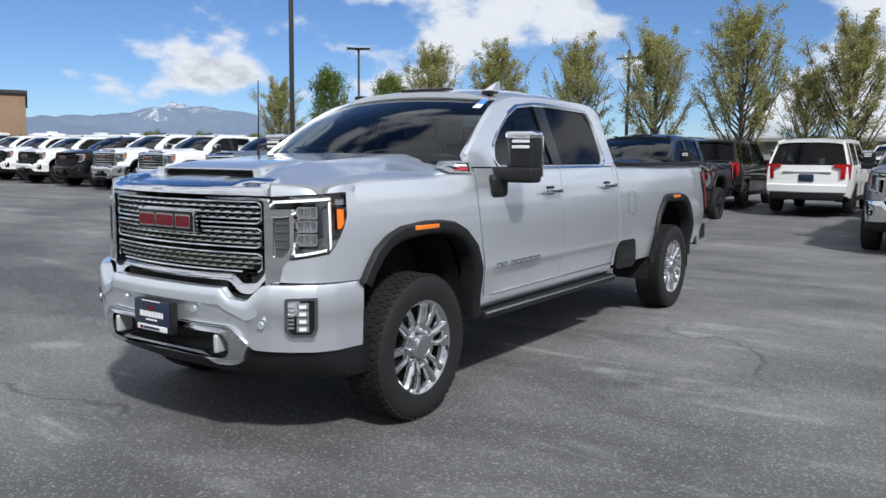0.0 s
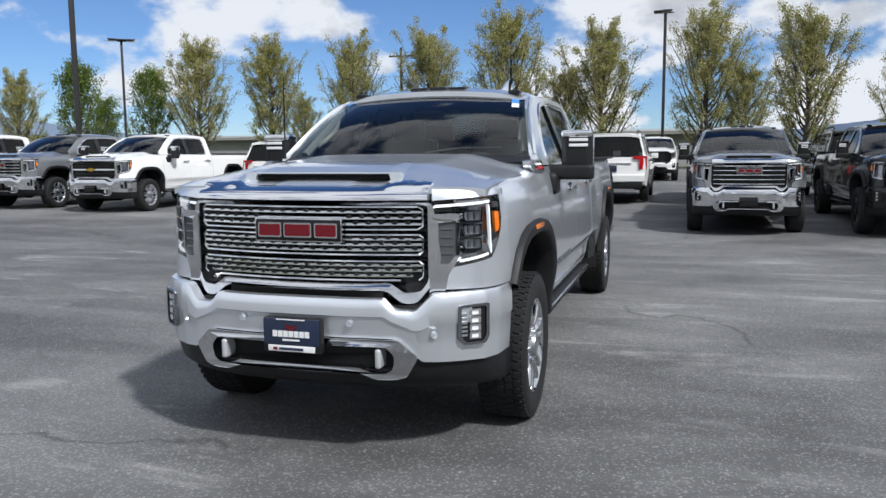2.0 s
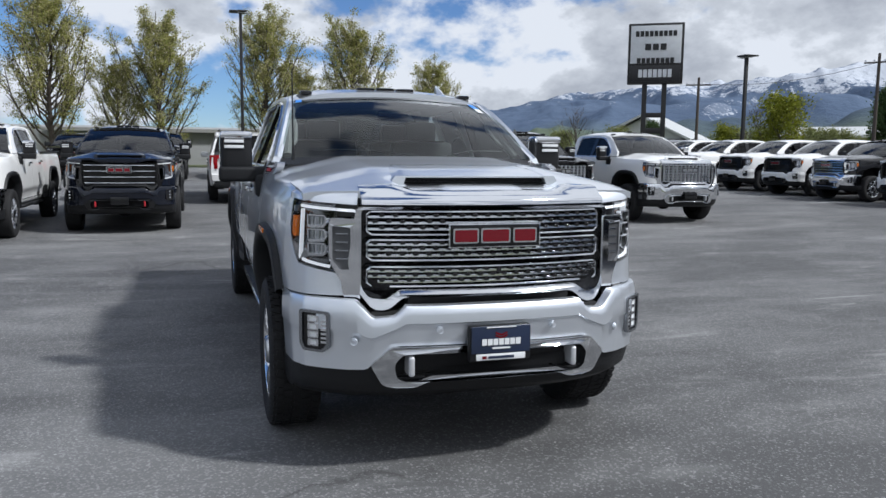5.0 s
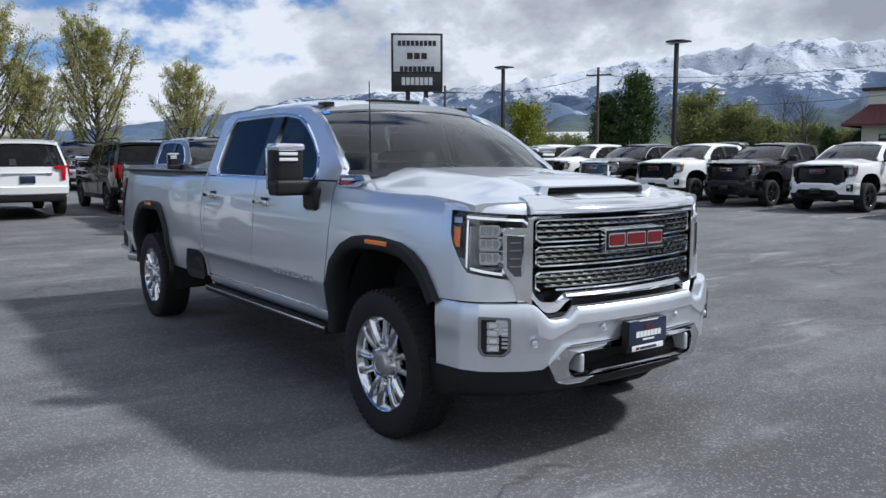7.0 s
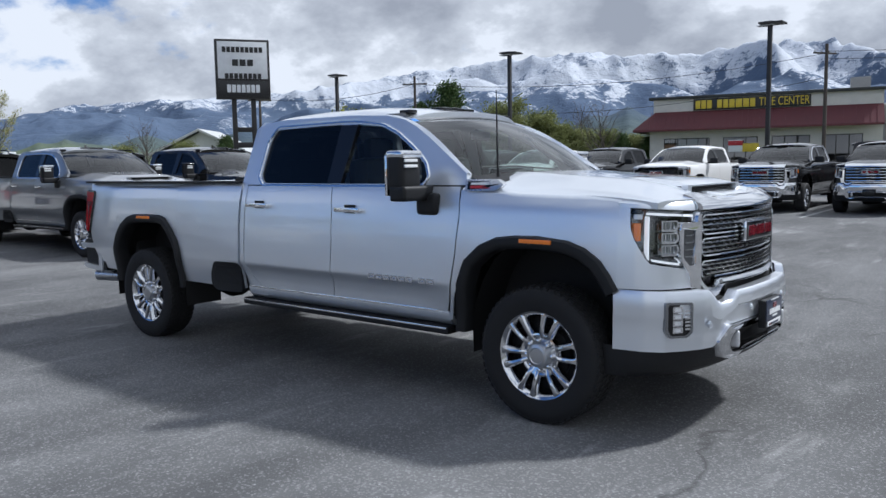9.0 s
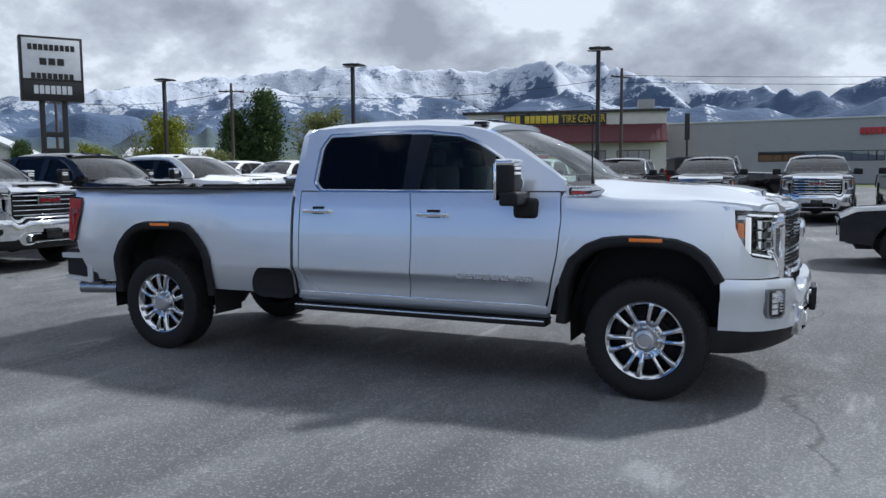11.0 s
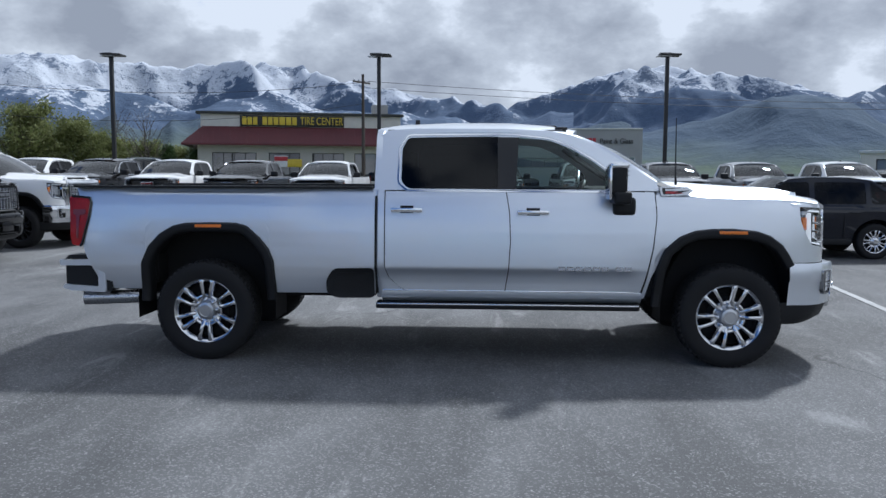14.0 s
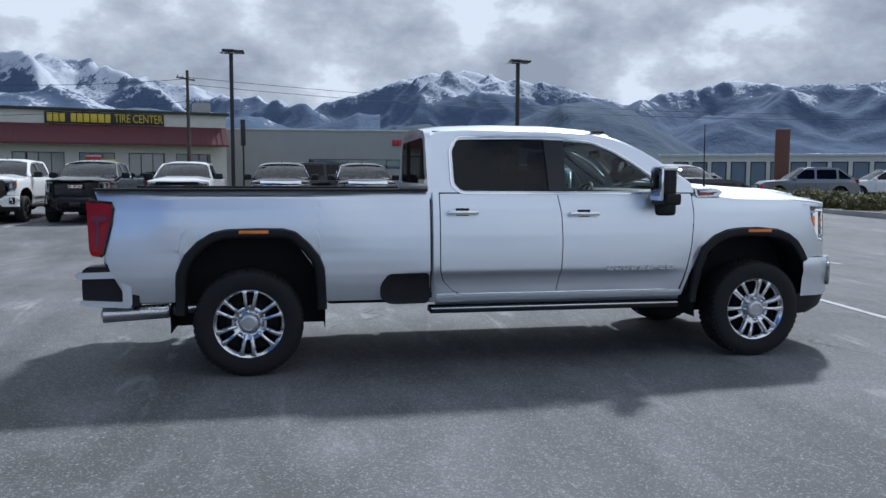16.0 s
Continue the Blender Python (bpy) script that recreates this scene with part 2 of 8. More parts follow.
def dense(loop, step=0.06):
    out = []
    for (a, b), (c, d) in zip(loop, loop[1:] + loop[:1]):
        k = max(1, int(math.hypot(c - a, d - b) / step))
        out += [(lerp(a, c, i / k), lerp(b, d, i / k)) for i in range(k)]
    return out


def rounded(loop, r=0.03, n=3):
    """Rounds the corners of a 2D loop."""
    out = []
    m = len(loop)
    for i in range(m):
        p, q, s = Vector(loop[i - 1]), Vector(loop[i]), Vector(loop[(i + 1) % m])
        a, b = p - q, s - q
        k = min(r, a.length * 0.45, b.length * 0.45)
        u, v = q + a.normalized() * k, q + b.normalized() * k
        for j in range(n + 1):
            t = j / n
            w = u * (1 - t) ** 2 + q * 2 * t * (1 - t) + v * t * t
            out.append((w.x, w.y))
    return out


def plate(bm, loops, place3, back3=None):
    """A flat plate with holes: the first loop is its outline. place3 and back3 lay the 2D points of its two faces into space."""
    from mathutils.geometry import tessellate_polygon
    tris = tessellate_polygon([[Vector((a, b, 0)) for a, b in lp] for lp in loops])
    flat = [p for lp in loops for p in lp]
    front = [bm.verts.new(place3(*p)) for p in flat]
    back = [bm.verts.new(back3(*p)) for p in flat] if back3 else None
    for tri in tris:
        try:
            bm.faces.new([front[i] for i in tri])
            if back:
                bm.faces.new([back[i] for i in tri[::-1]])
        except ValueError:
            pass
    if back:
        k = 0
        for lp in loops:
            n = len(lp)
            for i in range(n):
                a, b = k + i, k + (i + 1) % n
                try:
                    bm.faces.new((front[a], front[b], back[b], back[a]))
                except ValueError:
                    pass
            k += n
    bmesh.ops.recalc_face_normals(bm, faces=bm.faces)


def bars_text(text, size, depth, material, parent, m, name="lettering"):
    """Raised letters in the built-in font, turned into a mesh."""
    cu = bpy.data.curves.new(name, "FONT")
    cu.body, cu.size, cu.extrude, cu.align_x, cu.align_y = text, size, depth, "CENTER", "CENTER"
    tmp = bpy.data.objects.new(name, cu)
    scene.collection.objects.link(tmp)
    me = bpy.data.meshes.new_from_object(tmp)
    bpy.data.objects.remove(tmp)
    me.name = name
    me.materials.clear()
    me.materials.append(material)
    return place(name, me, parent, "", m)

# ---- ground, mountains, buildings ----
def asphalt_material():
    m = bpy.data.materials.new("asphalt")
    m.use_nodes = True
    t = m.node_tree
    b = t.nodes["Principled BSDF"]
    co = t.nodes.new("ShaderNodeTexCoord").outputs["Object"]

    def noise_at(scale, detail=4.0, rough=0.6, stretch=None, distort=0.0):
        n = node(t, "ShaderNodeTexNoise", Scale=scale, Detail=detail, Roughness=rough, Distortion=distort)
        v = co
        if stretch:
            mp = t.nodes.new("ShaderNodeMapping")
            mp.inputs["Scale"].default_value = stretch[0]
            mp.inputs["Rotation"].default_value = (0, 0, radians(stretch[1]))
            link(t, co, mp.inputs["Vector"])
            v = mp.outputs[0]
        link(t, v, n.inputs["Vector"])
        return n.outputs[0]

    patch = noise_at(0.22, 5.0, 0.62)
    wear = noise_at(1.1, 5.0, 0.65, ((1, 0.35, 1), 25), 0.4)
    speck = t.nodes.new("ShaderNodeTexVoronoi")
    speck.inputs["Scale"].default_value = 95.0
    link(t, co, speck.inputs["Vector"])
    grain = noise_at(170.0, 3.0, 0.7)
    # pale worn aggregate shows where the seal coat has gone
    worn = math_node(t, "ADD", math_node(t, "MULTIPLY", wear, 0.55), math_node(t, "MULTIPLY", patch, 0.45))
    wornm = ramp(t, worn, [(0.44, 0.0), (0.64, 1.0)])
    sep = t.nodes.new("ShaderNodeSeparateColor")
    link(t, speck.outputs["Color"], sep.inputs[0])
    stones = ramp(t, math_node(t, "ADD", sep.outputs[0], math_node(t, "MULTIPLY", wornm, 0.16)), [(0.80, 0.0), (0.98, 1.0)])
    base = ramp(t, math_node(t, "ADD", math_node(t, "MULTIPLY", patch, 0.5), math_node(t, "MULTIPLY", grain, 0.5)), [(0.32, (0.052, 0.052, 0.053)), (0.68, (0.138, 0.138, 0.139))])
    lighter = mix_col(t, math_node(t, "MULTIPLY", wornm, 0.75), base, (0.205, 0.206, 0.206))
    col = mix_col(t, math_node(t, "MULTIPLY", stones, 0.5), lighter, (0.34, 0.34, 0.34))
    # pale scuffs from turning tyres, and single bright stones
    scuff = math_node(t, "MULTIPLY", ramp(t, noise_at(2.6, 7.0, 0.72, ((1, 0.22, 1), 62), 0.9), [(0.54, 0.0), (0.66, 1.0)]), ramp(t, noise_at(0.45, 3.0, 0.6), [(0.46, 0.0), (0.60, 1.0)]))
    col = mix_col(t, math_node(t, "MULTIPLY", math_node(t, "MULTIPLY", scuff, grain), 0.85), col, (0.46, 0.46, 0.45))
    chip = t.nodes.new("ShaderNodeTexVoronoi")
    chip.inputs["Scale"].default_value = 42.0
    link(t, co, chip.inputs["Vector"])
    csep = t.nodes.new("ShaderNodeSeparateColor")
    link(t, chip.outputs["Color"], csep.inputs[0])
    dot = math_node(t, "MULTIPLY", ramp(t, csep.outputs[1], [(0.968, 0.0), (0.976, 1.0)]), ramp(t, chip.outputs["Distance"], [(0.20, 1.0), (0.32, 0.0)]))
    col = mix_col(t, math_node(t, "MULTIPLY", dot, 0.6), col, (0.50, 0.50, 0.49))
    # dark fine cracks
    cr = t.nodes.new("ShaderNodeTexVoronoi")
    cr.feature = "DISTANCE_TO_EDGE"
    cr.inputs["Scale"].default_value = 0.13
    wv = t.nodes.new("ShaderNodeVectorMath")
    wv.operation = "ADD"
    nz = node(t, "ShaderNodeTexNoise", Scale=0.8, Detail=6.0)
    link(t, co, nz.inputs["Vector"])
    sc = t.nodes.new("ShaderNodeVectorMath")
    sc.operation = "SCALE"
    sc.inputs["Scale"].default_value = 1.6
    link(t, nz.outputs["Color"], sc.inputs[0])
    link(t, co, wv.inputs[0])
    link(t, sc.outputs[0], wv.inputs[1])
    link(t, wv.outputs[0], cr.inputs["Vector"])
    gate = ramp(t, noise_at(0.35, 2.0), [(0.50, 0.0), (0.56, 1.0)])
    line = math_node(t, "MULTIPLY", ramp(t, cr.outputs["Distance"], [(0.0, 1.0), (0.0024, 0.0)]), gate)
    col = mix_col(t, math_node(t, "MULTIPLY", line, 0.5), col, (0.018, 0.018, 0.018))
    link(t, col, b.inputs["Base Color"])
    link(t, ramp(t, worn, [(0.4, 0.70), (0.65, 0.9)]), b.inputs["Roughness"])
    b.inputs["Specular IOR Level"].default_value = 0.25
    bp = node(t, "ShaderNodeBump", Strength=0.75, Distance=0.007)
    link(t, math_node(t, "ADD", math_node(t, "MULTIPLY", grain, 0.6), math_node(t, "MULTIPLY", sep.outputs[0], 0.5)), bp.inputs["Height"])
    link(t, bp.outputs[0], b.inputs["Normal"])
    return m


ASPHALT = asphalt_material()
GRASS = surface("dry_grass", (0.085, 0.10, 0.035), 0.95, 0, 0.45, 0.05, 3.0, 0.0)
CONCRETE = surface("concrete", (0.36, 0.355, 0.34), 0.85, 0, 0.2, 1.5, 80.0, 0.3)
LINEPAINT = surface("line_paint", (0.40, 0.40, 0.39), 0.8, 0, 0.45, 3.0, 60.0)


def spread(a, b, n):
    return [lerp(a, b, i / n) for i in range(n + 1)]


def ground_z(x, y):
    """The lot is a shallow dish round the silver truck."""
    return 0.016 * min(34.0, max(0.0, math.hypot(x, y + 1.0) - 10.0))


def axis(lo, hi, a, b, step):
    return [lo, lo / 4, lo / 12] + [a + step * k for k in range(int((b - a) / step) + 1)] + [hi / 12, hi / 4, hi]


bm = bmesh.new()
xs, yy = axis(-4300, 4300, -120, 120, 4.0), axis(-4300, 4300, -120, 120, 4.0)
grid(bm, [[(x, y, ground_z(x, y) - 0.09) for x in xs] for y in yy], flip=True)
tagged(part("ground", bm, GRASS), "wide plain of dry grass to the horizon", "ground", kind="structure")
bm = bmesh.new()
grid(bm, [[(x, y, ground_z(x, y)) for x in spread(-46, 60, 106)] for y in spread(-78, 48, 126)], flip=True)
skirt(bm, lambda c: Vector((0, 0, -0.12)))
tagged(part("parking_lot", bm, ASPHALT), "worn grey asphalt car park with pale aggregate", "pavement", kind="structure")


def stall_line(x0, y0, x1, y1, w=0.10):
    b = bmesh.new()
    d = Vector((x1 - x0, y1 - y0, 0))
    n = Vector((-d.y, d.x, 0)).normalized() * w / 2
    k = 30
    rows = [[(lambda p: Vector((p.x, p.y, ground_z(p.x, p.y) + 0.006)))(Vector((x0, y0, 0)) + d * (i / k) + n * s) for s in (-1, 1)] for i in range(k + 1)]
    grid(b, rows, flip=True)
    o = part("stall_line", b, LINEPAINT)
    tagged(o, "white painted parking stall line on asphalt", "marking", "parking stall lines", "structure")


for k in range(-8, 5):
    stall_line(-5.95 + 2.92 * k, 16.0, -5.95 + 2.92 * k, 21.0)
stall_line(2.45, -0.6, 3.0, 4.4)
stall_line(5.9, 5.6, 6.2, 10.6)


ENVELOPE = table([-60, 20, 50, 56, 59.5, 63.8, 66.5, 71.2, 78.5, 81.5, 85.5, 88.6, 92.7, 99.2, 102.4, 106.4, 112.4, 120, 126, 131.6, 136.4, 141, 148, 154, 158.2, 166, 180, 210],
                 [2.0, 4.0, 6.0, 6.1, 6.55, 5.8, 5.1, 6.5, 7.55, 7.2, 5.9, 5.0, 5.4, 6.4, 7.2, 7.85, 7.2, 7.65, 7.2, 6.5, 5.8, 5.2, 4.7, 4.3, 3.3, 2.2, 0.9, 0.5])
PEAK = table([212, 220, 225.5, 228, 231.6, 233.4, 236, 239, 242, 250, 262, 275], [0.6, 1.8, 2.5, 2.95, 3.3, 3.5, 2.75, 2.5, 2.35, 2.2, 1.5, 0.6])


def mountain_material(name, snow_at, hazed_cols, shady):
    """Forest, rock and mottled snow with distance haze in their colours; the snow lies lower towards the open west end
    (shady is the extra height in the east).
    """
    m = bpy.data.materials.new(name)
    m.use_nodes = True
    t = m.node_tree
    b = t.nodes["Principled BSDF"]
    geo = t.nodes.new("ShaderNodeNewGeometry")
    sp = t.nodes.new("ShaderNodeSeparateXYZ")
    link(t, geo.outputs["Position"], sp.inputs[0])
    sn = t.nodes.new("ShaderNodeSeparateXYZ")
    link(t, geo.outputs["Normal"], sn.inputs[0])

    def noise_at(scale, detail, rough):
        n = node(t, "ShaderNodeTexNoise", Scale=scale, Detail=detail, Roughness=rough)
        link(t, geo.outputs["Position"], n.inputs["Vector"])
        return math_node(t, "SUBTRACT", n.outputs[0], 0.5)

    wide, mott, fine = noise_at(0.004, 4.0, 0.55), noise_at(0.022, 4.0, 0.6), noise_at(0.10, 3.0, 0.75)
    h = math_node(t, "MULTIPLY", sp.outputs[2], 1 / 400.0)
    east = ramp(t, math_node(t, "ADD", math_node(t, "MULTIPLY", sp.outputs[0], 0.0003), 0.5), [(0.44, 0.0), (0.56, 1.0)])
    # snow paints the sunward +x slopes lighter, a little the plain's; elsewhere open forest
    face = math_node(t, "SUBTRACT", math_node(t, "MULTIPLY", sn.outputs[0], 0.34), math_node(t, "MULTIPLY", sn.outputs[1], 0.05))
    total = math_node(t, "ADD", math_node(t, "ADD", h, math_node(t, "MULTIPLY", wide, 0.75)), math_node(t, "ADD", math_node(t, "MULTIPLY", mott, 0.70), math_node(t, "ADD", math_node(t, "MULTIPLY", fine, 0.50), face)))
    total = math_node(t, "SUBTRACT", total, math_node(t, "MULTIPLY", east, shady))
    snow = ramp(t, total, [(snow_at, 0.0), (snow_at + 0.05, 1.0)])
    # open forest stands dark in the snow
    trees = ramp(t, math_node(t, "ADD", noise_at(0.085, 5.0, 0.85), math_node(t, "ADD", math_node(t, "MULTIPLY", wide, 0.8), math_node(t, "MULTIPLY", mott, 0.7))), [(0.06, 0.0), (0.15, 1.0)])
    snow = math_node(t, "MULTIPLY", snow, math_node(t, "SUBTRACT", 1.0, math_node(t, "MULTIPLY", trees, 0.85)))
    # haze is put into the colour: green at the foot, bluer with height
    low = ramp(t, math_node(t, "ADD", h, math_node(t, "MULTIPLY", wide, 0.25)), [(0.04, hazed_cols[0]), (0.11, hazed_cols[1]), (0.20, hazed_cols[2])])
    low = mix_col(t, math_node(t, "ADD", math_node(t, "MULTIPLY", mott, 1.0), 0.30, True), low, tuple(c * 0.72 for c in hazed_cols[2]))
    # the snow's grey-blue carries the haze too
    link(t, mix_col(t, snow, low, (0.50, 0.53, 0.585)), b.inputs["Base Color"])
    b.inputs["Roughness"].default_value = 0.95
    b.inputs["Specular IOR Level"].default_value = 0.1
    bp = node(t, "ShaderNodeBump", Strength=0.5, Distance=14.0)
    link(t, math_node(t, "ADD", mott, math_node(t, "MULTIPLY", fine, 0.25)), bp.inputs["Height"])
    link(t, bp.outputs[0], b.inputs["Normal"])
    return m


def mountains(name, label, envelope, a0, a1, step, r0, r1, n, mat, seed):
    """A polar sheet of rounded spurs and gullies whose skyline follows the envelope, in degrees of height over azimuth."""
    azs = spread(a0, a1, int((a1 - a0) / step))
    rr = spread(r0, r1, n)
    raw = []
    for az in azs:
        c, s = math.cos(radians(az)), math.sin(radians(az))
        top = math.tan(radians(envelope(az))) * r1 * 0.86
        row = []
        for r in rr:
            u = (r - r0) / (r1 - r0)
            p = Vector((c * r, s * r, seed * 100)) * 0.0018
            big = noise.noise(p * 0.55 + Vector((3.1, 8.2, 0)))
            ridge, amp, f = 0.0, 1.0, 1.0
            for k in range(5):
                v = noise.noise(p * f + Vector((k * 7.1, 3.3, seed)))
                ridge += amp * (1 - math.sqrt(v * v + 0.0006) * 2.0)
                amp *= 0.35
                f *= 2.1
            ridge = ridge / 1.52
            uu = u + 0.10 * big
            prof = smooth(-0.04, 0.86, uu) ** 1.25 if uu < 0.86 else 1 - 0.5 * (uu - 0.86)
            row.append(top * prof * (0.58 + 0.58 * ridge) + 24 * (ridge - 0.4) * smooth(0.0, 0.25, u))
        raw.append(row)
    gain = [math.tan(radians(envelope(az))) / max(1e-4, max(z / r for z, r in zip(row, rr))) for az, row in zip(azs, raw)]
    w = max(1, int(1.0 / step))
    rows = []
    for i, (az, row) in enumerate(zip(azs, raw)):
        g = sum(gain[max(0, i - w):i + w + 1]) / len(gain[max(0, i - w):i + w + 1])
        c, s = math.cos(radians(az)), math.sin(radians(az))
        rows.append([(c * r, s * r, z * g - (10 if k == 0 else 0)) for k, (z, r) in enumerate(zip(row, rr))])
    b = bmesh.new()
    grid(b, rows)
    bmesh.ops.recalc_face_normals(b, faces=b.faces)
    tagged(part(name, b, mat, sharp=180), label, "mountains", kind="structure")


# distance haze is mixed into these colours, bluer up the slope
HAZED_SLOPES = [(0.125, 0.160, 0.085), (0.110, 0.145, 0.165), (0.098, 0.135, 0.205)]


def spurs(share, lift, period, seed):
    """A lower skyline in front of the range, broken into triangular spurs."""
    def height(az):
        v = noise.noise(Vector((az / period, seed, 0.3))) + 0.5 * noise.noise(Vector((az / period * 2.3, seed, 5.1)))
        return max(0.3, ENVELOPE(az) * (share + lift * (0.5 - 1.6 * abs(v))))
    return height


GREENSPUR = table([52, 58, 60, 62, 66, 68.5, 71, 75, 80, 86, 92], [0.2, 0.5, 1.2, 2.1, 4.6, 5.45, 5.2, 3.9, 2.9, 1.6, 0.2])
# haze is tinted into the slope colours of these five, palest on far_mountain
mountains("mountain_range", "snow-topped mountain range, its forest slopes tinted blue-grey with haze", ENVELOPE, 38, 176, 0.17, 2350, 3700, 80, mountain_material("hazed_rock_and_snow", 0.72, HAZED_SLOPES, 0.12), 1.0)
mountains("snowy_spurs", "lower mountain spurs with patchy snow between trees", spurs(0.70, 0.17, 7.0, 3.0), 84, 172, 0.17, 1550, 2300, 50, mountain_material("hazed_spur_rock_snow", 0.52, HAZED_SLOPES, 0.0), 2.0)
mountains("forest_spurs", "dark wooded foothills tinted blue-grey with haze in front of the snow", spurs(0.44, 0.20, 5.0, 8.0), 80, 172, 0.22, 1000, 1500, 36, mountain_material("hazed_spur_forest", 0.62, [(0.135, 0.165, 0.075), (0.100, 0.128, 0.115), (0.070, 0.098, 0.130)], 0.0), 4.0)
mountains("green_spur", "olive-green open mountain spur below the forest, hazed blue upwards", GREENSPUR, 53, 91, 0.2, 1500, 2250, 40, mountain_material("hazed_spur_grass", 3.0, [(0.100, 0.130, 0.088), (0.088, 0.118, 0.120), (0.082, 0.114, 0.158)], 0.0), 6.0)
mountains("far_mountain", "hazy blue mountain with a thin snow cap", PEAK, 212, 275, 0.4, 2600, 4200, 40, mountain_material("far_hazed_rock", 0.62, [(0.15, 0.19, 0.25), (0.15, 0.20, 0.28), (0.16, 0.21, 0.29)], 0.0), 5.0)
mountains("low_hills", "low green hills behind the lot", ENVELOPE, -60, 36, 1.5, 1500, 3000, 14, MATS["dry_grass"], 9.0)

STUCCO = surface("white_stucco", (0.62, 0.60, 0.56), 0.9, 0, 0.1, 1.0, 30.0, 0.2)
MAROON = surface("maroon_metal_roof", (0.10, 0.018, 0.022), 0.5, 0, 0.2, 0.6, 12.0)
DARKTRIM = surface("dark_fascia", (0.03, 0.032, 0.03), 0.6)
YELLOW = surface("yellow_letters", (0.62, 0.46, 0.03), 0.4)
REDLET = surface("red_letters", (0.42, 0.02, 0.03), 0.4)
GREYWALL = surface("grey_block_wall", (0.34, 0.345, 0.35), 0.9, 0, 0.08, 0.4, 8.0)
SHOPGLASS = glass("shop_glass", (0.10, 0.16, 0.18), 0.9, 2.3)
BLUEPANEL = surface("blue_grey_panel", (0.15, 0.185, 0.235), 0.35, 0, 0.15, 0.5, 8.0)
ROOFGREY = surface("roof_unit", (0.30, 0.30, 0.29), 0.7)
TAN = surface("tan_brick_wall", (0.26, 0.175, 0.115), 0.9, 0, 0.2, 0.8, 25.0)
STEELROOF = surface("pale_metal_roof", (0.55, 0.56, 0.56), 0.45, 0.3, 0.1, 0.5, 6.0)
TIMBER = surface("weathered_timber", (0.075, 0.062, 0.054), 0.9, 0, 0.3, 1.0, 20.0)
SIGNWHITE = surface("sign_white", (0.70, 0.72, 0.74), 0.5)
SIGNBLACK = surface("sign_black", (0.015, 0.015, 0.017), 0.4)
STEEL = surface("dark_steel", (0.035, 0.034, 0.034), 0.5, 0.4)
RUST = surface("rust_brown_metal", (0.13, 0.055, 0.035), 0.7, 0, 0.3, 1.0, 10.0)


def wall_with_openings(name, w, h, holes, material, parent, m, depth=0.3):
    """An upright wall along its own x, its outer face at y = 0."""
    b = bmesh.new()
    plate(b, [[(0, 0), (w, 0), (w, h), (0, h)]] + [[(a, c), (a, d), (e, d), (e, c)] for a, c, e, d in holes], lambda x, z: (x, 0, z), lambda x, z: (x, depth, z))
    o = part(name, b, material, parent)
    o.matrix_basis = m
    return o


def shop_window(parent, a, c, e, d, panes, frame_mat=DARKTRIM, y=0.12, pane_mat=SHOPGLASS):
    b = bmesh.new()
    W, H = e - a, d - c
    t = 0.09
    holes = []
    pw = (W - t) / panes
    for k in range(panes):
        x0 = a + t + k * pw
        holes.append([(x0, c + t), (x0, d - t), (x0 + pw - t, d - t), (x0 + pw - t, c + t)])
    plate(b, [[(a, c), (e, c), (e, d), (a, d)]] + holes, lambda x, z: (x, y - 0.05, z), lambda x, z: (x, y + 0.05, z))
    F = part("window_frame", b, frame_mat, parent)
    for hl in holes:
        b = bmesh.new()
        plate(b, [hl], lambda x, z: (x, y, z))
        part("pane", b, pane_mat, F)
    return F


def solid(name, cx, cy, cz, sx, sy, sz, material, parent, bevel=0.02, label=""):
    return part(name, one_box(sx, sy, sz, bevel, (cx, cy, cz)), material, parent, label)


